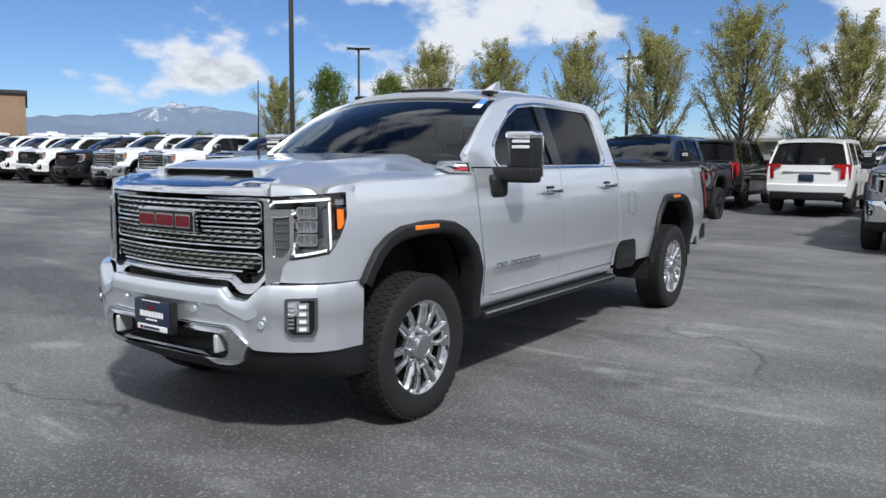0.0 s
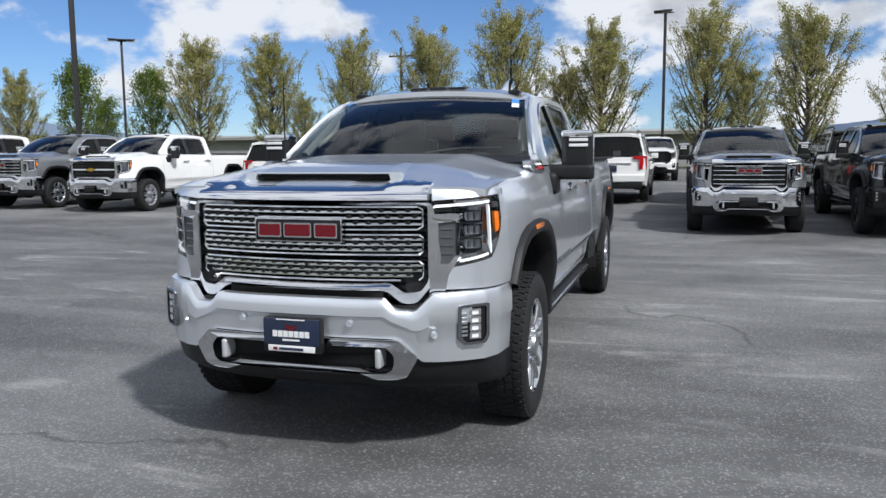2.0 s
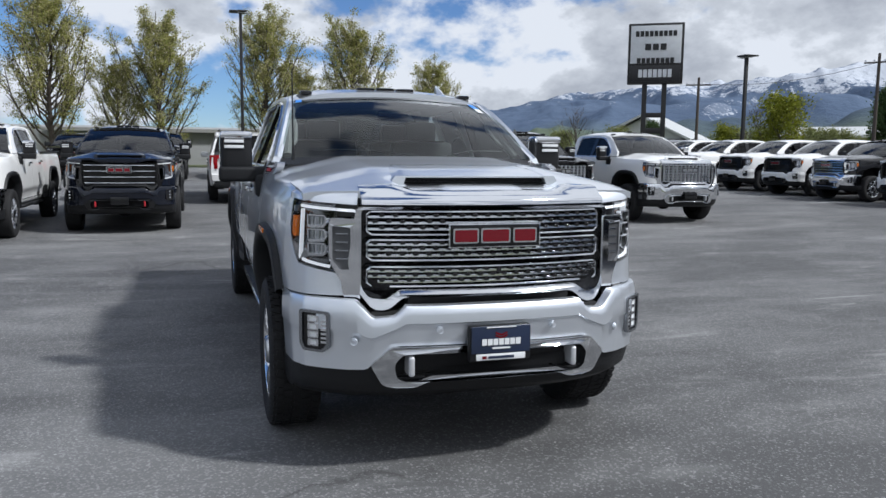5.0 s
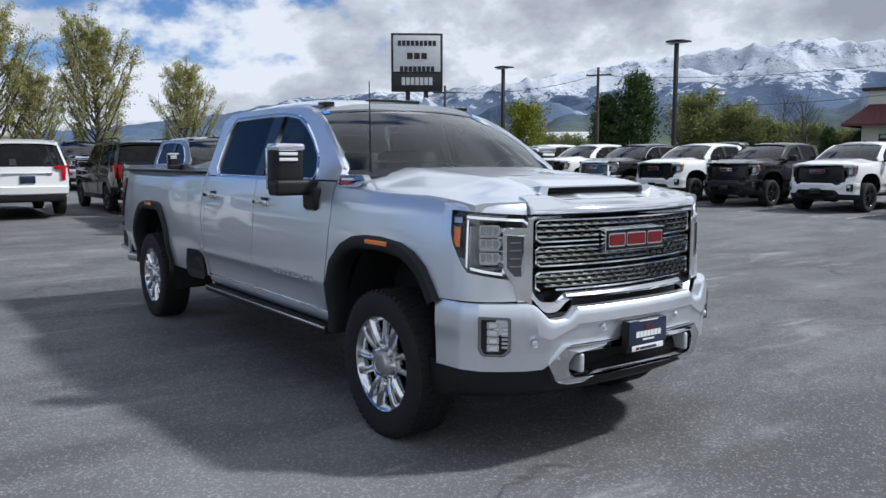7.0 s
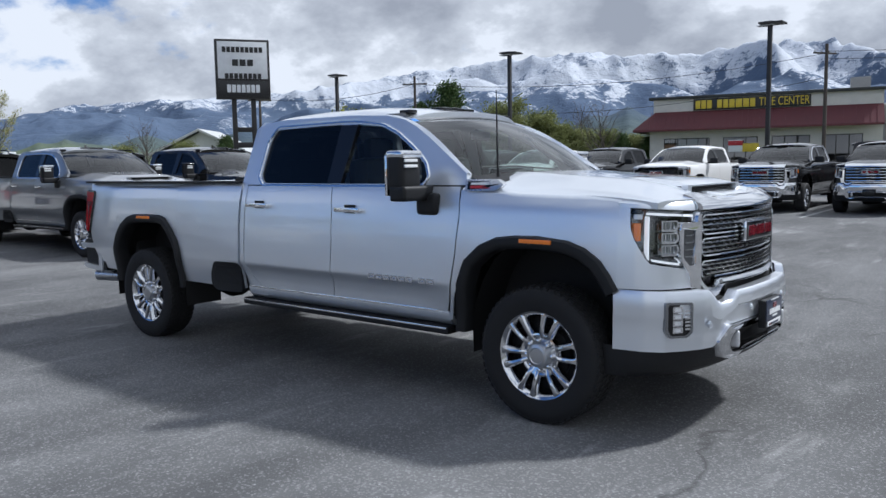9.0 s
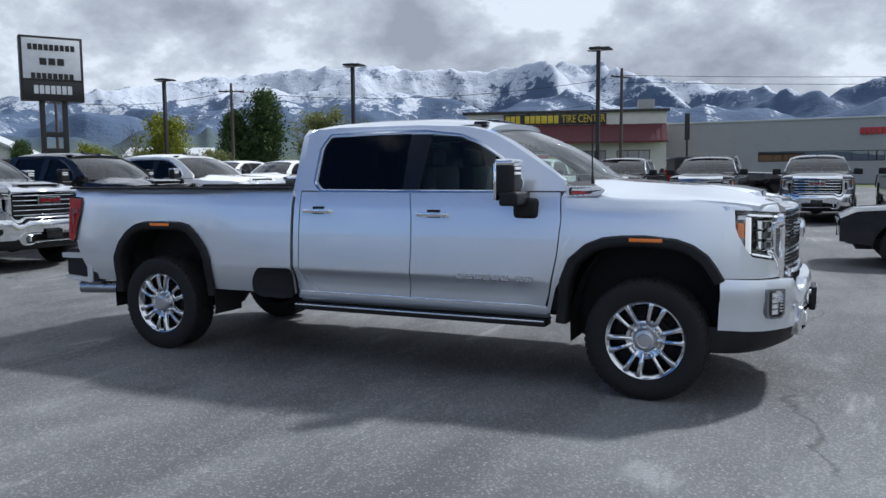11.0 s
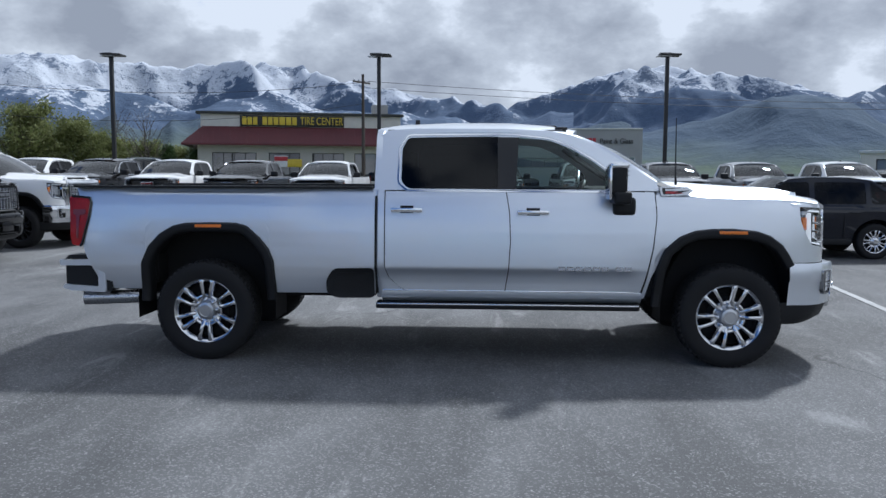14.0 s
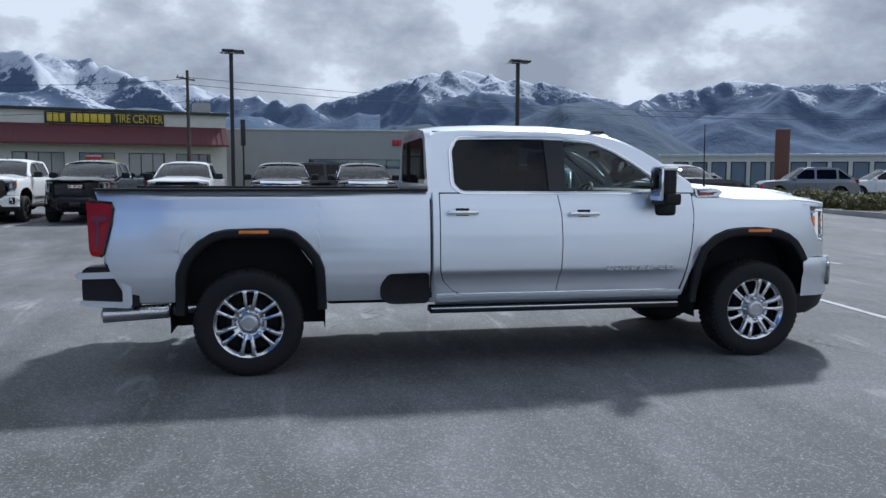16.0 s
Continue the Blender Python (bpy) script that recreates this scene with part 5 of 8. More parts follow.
        bm.faces.new([v for v in bm.verts if abs(v.co.y + 0.63) < 1e-6])
        bmesh.ops.recalc_face_normals(bm, faces=bm.faces)
        part("hood_lip", bm, CHROME, R, "broad chrome hood lip")
    if hero or tow:
        hood_scoop(hood, color, N)
    front_end(R, color, hero, grille, trim, N, emblem, bars)
    # tailgate, floor, underbody
    bm = bmesh.new()
    box(bm, dx(-5.44), 0, 1.10, 0.06, 1.66, 0.70, 0.02)
    part("tailgate", bm, color, R)
    bm = bmesh.new()
    # the floor leaves room for the two wheel housings
    box(bm, (dx(-5.44) - 2.95) / 2, 0, 0.94, abs(dx(-5.44) + 2.95), 1.18, 0.04, 0)
    for s in (-1, 1):
        for x0, x1 in ((dx(-5.44), dx(AX_R) - 0.62), (dx(AX_R) + 0.62, -2.95)):
            box(bm, (x0 + x1) / 2, s * 0.74, 0.94, abs(x1 - x0), 0.30, 0.04, 0)
    part("bed_floor", bm, PLASTIC, R)
    bm = bmesh.new()
    box(bm, -2.955, 0, 1.19, 0.03, 1.80, 0.54, 0.01)
    part("bed_front_wall", bm, color, R)
    bm = bmesh.new()
    box(bm, dx(-5.50), 0, 0.72, 0.16, 1.72, 0.16, 0.03)
    part("rear_bumper", bm, trim, R)
    one = bmesh.new()

    def piece(nm, shape):
        """The silver truck's chassis is in single pieces; the others carry it as one mesh."""
        if not hero:
            shape(one)
            return
        b2 = bmesh.new()
        shape(b2)
        part(nm, b2, UNDER, R)

    for s in (-1, 1):
        piece("frame_rail", lambda b: box(b, (dx(-5.3) + 0.6) / 2, s * 0.45, 0.60, abs(dx(-5.3) - 0.6), 0.09, 0.16, 0.01))
    piece("floor_pan", lambda b: box(b, -1.75, 0, 0.58, 2.35, 1.72, 0.10, 0.02))
    piece("engine_block", lambda b: box(b, 0.25, 0, 0.80, 0.95, 1.10, 0.5, 0.05))
    piece("firewall", lambda b: box(b, -0.62, 0, 0.95, 0.10, 1.80, 0.75, 0.02))
    piece("fuel_tank", lambda b: box(b, dx(-3.35), 0, 0.62, 0.80, 1.5, 0.2, 0.03))
    piece("hitch", lambda b: box(b, dx(-5.1), 0, 0.75, 0.5, 1.6, 0.25, 0.03))
    for x in (0.0, dx(AX_R)):
        piece("axle", lambda b: tube(b, [(x, y, 0.42) for y in (-0.8, -0.22, -0.16, -0.06, 0.06, 0.16, 0.22, 0.8)], [0.055, 0.055, 0.11, 0.165, 0.165, 0.11, 0.055, 0.055], 14))
        for s in (-1, 1):
            def well(b):
                rx, rz, ry = (0.55, 0.70, 0.925) if x > -1 else (0.60, 0.735, 0.968)
                ring = lambda y: [(x + rx * math.cos(a), s * y, 0.46 + rz * math.sin(a)) for a in spread(-0.15, math.pi + 0.15, 14)]
                vs = grid(b, [ring(ry), ring(0.60)])
                b.faces.new(vs[1])
            piece("wheel_well", well)
            piece("shock_absorber", lambda b: tube(b, [(x - 0.12, s * 0.55, 0.45), (x - 0.06, s * 0.55, 0.85)], 0.035, 8))
    if hero:
        one.free()
    else:
        part("underbody", one, UNDER, R, "dark underbody and wheel wells")
    wheels(R, (0.0, dx(AX_R)), hero, spokes, rim)
    interior(R, hero)
    roof_lamps(R, hero, N, tow)
    return R


def windshield_point(u, v, lift=0.0):
    """u from the base to the top, v across."""
    a = v * v
    bx, tx = -0.60 + 0.22 * (1 - a), -1.285 + 0.115 * (1 - a)
    x = lerp(bx, tx, u) + 0.03 * math.sin(math.pi * u)
    y = v * lerp(0.862, 0.700, u)
    z = lerp(1.500 + 0.018 * (1 - a), 1.908 + 0.036 * (1 - a), u) + 0.035 * math.sin(math.pi * u) + lift
    return (x, y, z)


def panel_x(y):
    """The x of the bright panel between lamp and grille."""
    return 0.862 - 0.39 * (y - 0.64)


def headlamp(R, s, hero, N, trim):
    """Lamp housing, light strip, reflector blocks, amber corner and clear cover."""
    bm = bmesh.new()
    lo = table([0, 0.09, 0.105, 0.13, 0.18, 0.24, 0.29, 0.5, 0.75, 1.0], [1.31, 1.30, 1.205, 1.155, 1.105, 1.053, 1.022, 1.005, 0.988, 0.985])
    hi = table([0, 0.12, 1.0], [1.318, 1.322, 1.298])
    rows, cover = [], []
    n = N(24)
    for i in range(n + 1):
        f = lerp(0.095, 0.76, (i / n) ** 1.4)
        row, crow = [], []
        for k in range(5):
            z = lerp(lo(f), hi(f), k / 4)
            x, y = corner_point(f, z)
            d = 0.070 if 0 < k < 4 and 0 < i < n else 0.004
            row.append((x - d * 0.8, s * (y - d * 0.6), z))
            crow.append((x + 0.003, s * (y + 0.003), z))
        rows.append(row)
        cover.append(crow)
    grid(bm, rows, flip=s < 0)
    skirt(bm, lambda c: Vector((-0.06, -s * 0.05, 0)))
    L = part("headlamp", bm, LAMPBODY if hero else DARKCHROME, R, "LED headlamp with light strip")
    if hero:
        bm = bmesh.new()
        grid(bm, cover, flip=s < 0)
        g = part("lamp_cover", bm, LENSGLASS, L)
        g.visible_shadow = False

    def strip(fs, z0, z1, mt, nm, out=-0.008, lb=""):
        b = bmesh.new()
        rr = []
        for f in fs:
            r = []
            for z in (z0(f), z1(f)):
                x, y = corner_point(f, z)
                r.append((x + out, s * (y + out), z))
            rr.append(r)
        grid(b, rr, flip=s < 0)
        skirt(b, lambda c: Vector((-0.03, -s * 0.02, 0)))
        return part(nm, b, mt, L, lb)

    strip(spread(0.130, 0.200, 4), lambda f: max(lo(f) + 0.012, 1.140), lambda f: 1.240, AMBER, "turn_lamp", -0.006, "amber corner lamp")
    # black bar above the bright panel, and the light strip along the top, the outer side and the foot
    strip(spread(0.72, 1.0, 5), lambda f: 1.246, lambda f: hi(f), GLOSSBLACK, "lamp_bar", -0.012)
    strip(spread(0.27, 1.0, N(14)), lambda f: hi(f) - 0.032, lambda f: hi(f) - 0.019, LAMPWHITE if hero else WHITEPLASTIC, "light_strip", -0.007)
    strip([0.276, 0.284, 0.292], lambda f: lo(f) + 0.012, lambda f: hi(f) - 0.041, LAMPWHITE if hero else WHITEPLASTIC, "light_strip", -0.007)
    strip(spread(0.327, 0.70, N(8)), lambda f: lo(f) + 0.009, lambda f: lo(f) + 0.021, LAMPWHITE if hero else WHITEPLASTIC, "light_strip", -0.007)
    strip(spread(0.125, 0.215, 3), lambda f: 1.262, lambda f: 1.288, SATIN, "marker_lens", -0.007)
    if hero:
        # three reflector boxes: a bright frame round a ribbed dark chamber
        A, B = Vector((0.728, 0.872)), Vector((0.792, 0.790))
        out2 = Vector((0.81, 0.59))
        at = lambda u, z, d: (A.lerp(B, u).x - out2.x * d, s * (A.lerp(B, u).y - out2.y * d), z)
        for k in range(3):
            z0, z1 = 1.192 - 0.068 * k, 1.254 - 0.068 * k
            b = bmesh.new()
            o = rounded([(0, z0 + 0.008), (0.06, z0), (0.85, z0), (1.0, z0 + 0.022), (1.0, z1 - 0.014), (0.9, z1), (0, z1)], 0.008)
            h = [(0.07, z0 + 0.013), (0.80, z0 + 0.012), (0.92, z0 + 0.026), (0.90, z1 - 0.008), (0.07, z1 - 0.006)]
            plate(b, [o, h], lambda u, z: at(u, z, 0.006), lambda u, z: at(u, z, 0.045))
            F = part("reflector", b, CHROME, L, "chrome reflector box")
            b = bmesh.new()
            plate(b, [h], lambda u, z: at(u, z, 0.040), lambda u, z: at(u, z, 0.05))
            part("chamber", b, SATIN, F)
            for j in range(5):
                b = bmesh.new()
                u = 0.16 + 0.155 * j
                plate(b, [[(u, z0 + 0.014), (u + 0.06, z0 + 0.014), (u + 0.06, z1 - 0.010), (u, z1 - 0.010)]], lambda a, z: at(a, z, 0.022 + 0.004 * (j % 2)), lambda a, z: at(a, z, 0.044))
                part("chamber_rib", b, CHROME if j % 2 else SATIN, F)
    # bright panel with dark vent between lamp and grille
    vent = [(0.682, 1.196), (0.762, 1.204), (0.762, 1.040), (0.728, 0.996), (0.682, 0.998)]
    edge = [(0.640, 1.238), (0.768, 1.243), (0.778, 1.20), (0.776, 1.03), (0.728, 0.945), (0.715, 0.872), (0.690, 0.835), (0.640, 0.815)]
    b = bmesh.new()
    plate(b, [dense(rounded(edge, 0.012), 0.04), rounded(vent, 0.008)], lambda y, z: (panel_x(y) - 0.012 * smooth(0.745, 0.778, y), s * y, z), lambda y, z: (panel_x(y) - 0.05, s * y, z))
    P = part("lamp_bezel", b, CHROME if trim is CHROME else GLOSSBLACK, R, "bright panel beside the grille")
    if hero:
        b = bmesh.new()
        plate(b, [vent], lambda y, z: (panel_x(y) - 0.014, s * y, z), lambda y, z: (panel_x(y) - 0.03, s * y, z))
        V = part("lamp_vent", b, VENTGREY, P)
        for k in range(4):
            b = bmesh.new()
            box(b, panel_x(0.722) - 0.013, s * 0.722, 1.165 - 0.040 * k, 0.008, 0.060, 0.010, 0.002, Matrix.Translation((panel_x(0.722), s * 0.722, 0)) @ Matrix.Rotation(s * 0.37, 4, "Z") @ Matrix.Translation((-panel_x(0.722), -s * 0.722, 0)))
            part("vent_slat", b, DARKCHROME, V)


def fog_lamp(R, s, hero, trim):
    """Upright lamp of stacked cells with a ribbed inner side, let into the bumper corner."""
    def lay(d):
        return lambda a, z: (0.858 - 0.833 * (a - 0.78) + 0.77 * d, s * (a + 0.64 * d), z)
    out = rounded([(0.776, 0.803), (0.903, 0.808), (0.903, 0.645), (0.888, 0.608), (0.80, 0.606), (0.776, 0.635)], 0.012)
    inn = [(lerp(0.840, a, 0.80), lerp(0.706, b, 0.87)) for a, b in out]
    b = bmesh.new()
    plate(b, [dense(out, 0.03), inn[::-1]], lay(0.024), lay(-0.03))
    F = part("fog_lamp", b, (DARKCHROME if hero else trim) if trim is CHROME else PLASTIC, R, "upright fog lamp in bright bezel")
    b = bmesh.new()
    plate(b, [inn], lay(0.014), lay(-0.04))
    part("fog_housing", b, GLOSSBLACK, F)
    if not hero:
        for k in range(3):
            b = bmesh.new()
            x, y, z = lay(0.008)(0.845, 0.765 - 0.055 * k)
            box(b, x, y, z, 0.03, 0.04, 0.03, 0.004)
            part("fog_light", b, CHROME, F)
        return
    for k in range(4):
        zc = 0.765 - 0.038 * k
        b = bmesh.new()
        cell = rounded([(0.822, zc - 0.017), (0.868, zc - 0.017), (0.868, zc + 0.017), (0.822, zc + 0.017)], 0.005)
        core = [(lerp(0.845, p, 0.6), lerp(zc, q, 0.6)) for p, q in cell]
        plate(b, [cell, core], lay(0.022), lay(0.0))
        C = part("fog_light", b, CHROME, F, "bright lamp cell")
        b = bmesh.new()
        plate(b, [core], lay(0.018), lay(0.01))
        part("lens", b, WHITEPLASTIC, C)
    for k in range(6):
        zc = 0.755 - 0.020 * k
        b = bmesh.new()
        plate(b, [[(0.788, zc - 0.005), (0.812, zc - 0.005), (0.812, zc + 0.006), (0.788, zc + 0.006)]], lay(0.022), lay(0.0))
        part("bezel_rib", b, CHROME, F)


def mirror(R, s, hero, tow, trim):
    if not tow:
        b = bmesh.new()
        box(b, -0.92, s * 1.10, 1.52, 0.15, 0.24, 0.19, 0.045, seg=3)
        box(b, -0.92, s * 0.97, 1.46, 0.08, 0.16, 0.05, 0.01)
        part("mirror", b, PLASTIC, R, "black door mirror")
        return
    b = bmesh.new()
    box(b, -0.955, s * 1.115, 1.545, 0.145, 0.205, 0.255, 0.045, seg=3)
    M = part("tow_mirror", b, PLASTIC, R, "tall black towing mirror with chrome cap")
    b = bmesh.new()
    box(b, -0.948, s * 1.115, 1.655, 0.152, 0.205, 0.05, 0.022, seg=3)
    box(b, -1.02, s * 1.115, 1.52, 0.025, 0.212, 0.27, 0.012)
    part("mirror_cap", b, trim, M, "chrome mirror cap")
    b = bmesh.new()
    box(b, -0.92, s * 1.065, 1.400, 0.14, 0.33, 0.100, 0.025, seg=3)
    part("mirror_arm", b, PLASTIC, M)
    b = bmesh.new()
    box(b, -0.87, s * 0.960, 1.325, 0.19, 0.090, 0.15, 0.040, seg=3)
    part("mirror_base", b, PLASTIC, M)
    for k in range(2):
        b = bmesh.new()
        box(b, -0.878, s * 1.13, 1.615 - 0.036 * k, 0.012, 0.125, 0.020, 0.004)
        part("marker_lens", b, WHITEPLASTIC, M)
    b = bmesh.new()
    box(b, -1.034, s * 1.115, 1.525, 0.006, 0.16, 0.20, 0.003)
    part("mirror_glass", b, DARKCHROME, M)


def badge(R, s):
    """Fender vent badge and the raised name strip on the door, as plain shapes."""
    b = bmesh.new()
    lp = [(-0.585, 1.487), (-0.36, 1.487), (-0.30, 1.455), (-0.35, 1.417), (-0.57, 1.41)]
    plate(b, [rounded(lp, 0.012)], lambda x, z: (x, s * (half_width(x, z) + 0.016), z), lambda x, z: (x, s * (half_width(x, z) - 0.03), z))
    B = part("fender_badge", b, SATIN, R, "chrome vent badge on the fender")
    b = bmesh.new()
    lp = [(-0.56, 1.475), (-0.37, 1.475), (-0.335, 1.455), (-0.37, 1.429), (-0.555, 1.424)]
    plate(b, [lp], lambda x, z: (x, s * (half_width(x, z) + 0.019), z), lambda x, z: (x, s * (half_width(x, z)), z))
    part("badge_inset", b, GLOSSBLACK, B)
    for z, h, mt in ((1.460, 0.014, WHITEPLASTIC), (1.439, 0.018, REDLET)):
        b = bmesh.new()
        plate(b, [[(-0.535, z + h / 2), (-0.385, z + h / 2), (-0.385, z - h / 2), (-0.535, z - h / 2)]], lambda x, z: (x, s * (half_width(x, z) + 0.021), z), lambda x, z: (x, s * half_width(x, z), z))
        part("badge_strip", b, mt, B)
    xs = [-1.375 + 0.071 * k for k in range(6)] + [-0.905, -0.835]
    for k, x in enumerate(xs):
        b = bmesh.new()
        y = half_width(x, 0.81)
        w, h = 0.058, 0.036
        lp = [(x - w / 2, 0.81 - h / 2), (x + w / 2, 0.81 - h / 2), (x + w / 2, 0.81 + h / 2), (x - w / 2, 0.81 + h / 2)]
        hl = [(x - w * 0.32, 0.81 - h * 0.16), (x - w * 0.32, 0.81 + h * 0.16), (x + w * 0.32, 0.81 + h * 0.16), (x + w * 0.32, 0.81 - h * 0.16)]
        plate(b, [lp, hl], lambda a, z: (a, s * (y + 0.006), z), lambda a, z: (a, s * (y - 0.004), z))
        part("door_badge", b, BADGE, R)


def hood_scoop(hood, color, N):
    """A raised wedge over a wide dark inlet with a pale frame."""
    b = bmesh.new()
    rows = []
    for x in spread(0.10, 0.69, N(14)):
        u = (x - 0.10) / 0.59
        w = lerp(0.37, 0.445, u)
        h = 0.030 * smooth(0.0, 1.0, u)
        rows.append([(x, y * w, hood_z(x, y * w) - 0.004 + h * (1 - smooth(0.86, 1.0, abs(y)))) for y in spread(-1, 1, N(30))])
    grid(b, rows)
    skirt(b, lambda c: Vector((-0.03, 0, -0.003)) if c.x > 0.685 else Vector((0.0, 0, -0.03)))
    part("hood_scoop", b, color, hood)
    zt, zb = 1.436, 1.368
    b = bmesh.new()
    plate(b, [dense([(-0.41, zb), (-0.42, zt - 0.006), (0.42, zt - 0.006), (0.41, zb)], 0.1)], lambda y, z: (0.645, y, z), lambda y, z: (0.60, y, z))
    inlet = part("scoop_inlet", b, UNDER, hood, "dark hood scoop inlet")
    b = bmesh.new()
    out = [(-0.43, zb - 0.004), (-0.445, zt - 0.022), (-0.43, zt), (0.43, zt), (0.445, zt - 0.022), (0.43, zb - 0.004)]
    h1 = [(-0.360, zb + 0.012), (-0.385, zb + 0.030), (-0.375, zt - 0.008), (0.375, zt - 0.008), (0.385, zb + 0.030), (0.360, zb + 0.012), (0.20, zb + 0.012), (0.165, zb + 0.026), (-0.165, zb + 0.026), (-0.20, zb + 0.012)]
    plate(b, [dense(out, 0.1), h1], lambda y, z: (0.698 - 0.05 * (z - zb), y, z), lambda y, z: (0.655, y, z))
    part("scoop_frame", b, color, hood)
    b = bmesh.new()
    grid(b, [[(x, y * w, z + (0.008 if abs(y) < 0.45 else 0.0)) for y in spread(-1, 1, 40)] for x, z, w in ((0.694, 1.386, 0.42), (0.704, 1.388, 0.42), (0.745, 1.382, 0.425), (0.80, 1.374, 0.43), (0.83, 1.362, 0.43))])
    skirt(b, lambda c: Vector((0, 0, -0.03)))
    bmesh.ops.recalc_face_normals(b, faces=b.faces)
    part("scoop_apron", b, color, hood)
    for k in range(3):
        b = bmesh.new()
        box(b, 0.664, 0, zb + 0.026 + 0.013 * k, 0.02, 0.76, 0.004, 0.0)
        part("scoop_slat", b, PLASTIC, inlet)


def swept_bar(y0, y1, z, h, d, off, n, zf=None, tilt=0.002):
    b = bmesh.new()
    rows = []
    for y in spread(y0, y1, n):
        x = nose(y) + off
        zz = z if zf is None else zf(y)
        rows.append([(x - d, y, zz - h / 2), (x - d * 0.2, y, zz - h / 2), (x, y, zz - h * 0.3), (x - tilt * 0.6, y, zz + h * 0.25), (x - d * 0.2 - tilt, y, zz + h / 2), (x - d, y, zz + h / 2)])
    vs = grid(b, rows)
    b.faces.new(vs[0])
    b.faces.new(vs[-1][::-1])
    bmesh.ops.recalc_face_normals(b, faces=b.faces)
    return b


def front_end(R, color, hero, grille, trim, N, emblem, bars):
    """Grille, surround, bumper and what sits in them."""
    b = bmesh.new()
    lp = [(-0.63, 1.30), (0.63, 1.30), (0.64, 0.90), (0.60, 0.79), (0.50, 0.79), (0.44, 0.83), (-0.44, 0.83), (-0.50, 0.79), (-0.60, 0.79), (-0.64, 0.90)]
    plate(b, [dense(lp, 0.08)], lambda y, z: (nose(y) - 0.045, y, z), lambda y, z: (nose(y) - 0.10, y, z))
    G = part("grille", b, GLOSSBLACK, R, "wide front grille")
    b = bmesh.new()
    out = rounded([(-0.655, 1.296), (0.655, 1.296), (0.695, 1.02), (0.655, 0.90), (0.585, 0.806), (0.515, 0.806), (0.44, 0.868), (-0.44, 0.868), (-0.515, 0.806), (-0.585, 0.806), (-0.655, 0.90), (-0.695, 1.02)], 0.03)
    inn = rounded([(-0.632, 1.282), (0.632, 1.282), (0.634, 0.91), (0.600, 0.862), (0.525, 0.856), (0.455, 0.904), (-0.455, 0.904), (-0.525, 0.856), (-0.600, 0.862), (-0.634, 0.91)], 0.02)
    plate(b, [dense(out, 0.08), dense(inn, 0.08)[::-1]], lambda y, z: (nose(y) + 0.012 + 0.20 * max(0.0, 0.925 - z), y, z), lambda y, z: (nose(y) - 0.06, y, z))
    part("grille_surround", b, SLATCHROME if trim is CHROME else PLASTIC, G, "bright grille surround" if trim is CHROME else "")
    part("surround_bar", swept_bar(-0.455, 0.455, 0.889, 0.030, 0.05, 0.030, 24, None, 0.016), RIMPOLISH if trim is CHROME else PLASTIC, G)
    gm = CHROME if grille in ("mesh", "bars", "lattice") else GLOSSBLACK
    if grille == "mesh":
        rowid = 0
        b = bmesh.new()
        box(b, 0, 0, 0, 0.016, 0.027, 0.018, 0.004, seg=1)
        seed = part("grille_notch", b, GLOSSBLACK, G)
        seed.location = (nose(0.0315) - 0.003, 0.0315, 0.985)
        notch = seed.data
        for z0, z1 in ((1.160, 1.278), (1.037, 1.143), (0.912, 1.014)):
            # outline of the tier
            for z in (z0 + 0.004, z1 - 0.004):
                w = 0.585 if not (z < 0.92) else 0.50
                part("grille_slat", swept_bar(-w, w, z, 0.011, 0.022, 0.006, 24), CHROME, G)
            for s in (-1, 1):
                b = bmesh.new()
                zz = [z0 + 0.004, z0 + 0.02, z1 - 0.02, z1 - 0.004]
                yy = [0.585 if z0 > 0.91 else 0.50, 0.606, 0.606, 0.585]
                tube(b, [(nose(y) - 0.002, s * y, z) for y, z in zip(yy, zz)], 0.005, 6)
                part("grille_end", b, CHROME, G)
            for k in range(1, 4):
                z = lerp(z0, z1, k / 4)
                w = 0.60 if z > 0.95 else lerp(0.53, 0.60, (z - 0.93) / 0.02 if z < 0.95 else 1.0)
                part("grille_slat", swept_bar(-w, w, z, 0.0165, 0.026, 0.002, 24, None, 0.0015), SLATCHROME, G, "chrome grille slat")
                # dark notches along the slat, staggered from row to row
                rowid += 1
                for j in range(-9, 10):
                    y = (j + (rowid % 2) * 0.5) * 0.063
                    if abs(y) < w - 0.02 and not (abs(y) < 0.25 and 1.10 < z < 1.22):
                        place("grille_notch", notch, G, "", Matrix.Translation((nose(y) - 0.002, y, z + 0.008)))
    elif grille == "lattice":
        for k in range(7):
            z = lerp(0.92, 1.27, k / 6)
            part("grille_slat", swept_bar(-0.60, 0.60, z, 0.022, 0.03, 0.004, 12), CHROME, G)
        for j in range(-6, 7):
            y = j * 0.095
            part("grille_post", one_box(0.03, 0.028, 0.37, 0.0, (nose(y) - 0.006, y, 1.095)), SATIN, G)
    else:
        for k in range(bars):
            z = lerp(0.93, 1.25, k / (bars - 1))
            part("grille_slat", swept_bar(-0.60, 0.60, z, 0.020 if bars < 8 else 0.012, 0.03, 0.004, 12), gm, G)
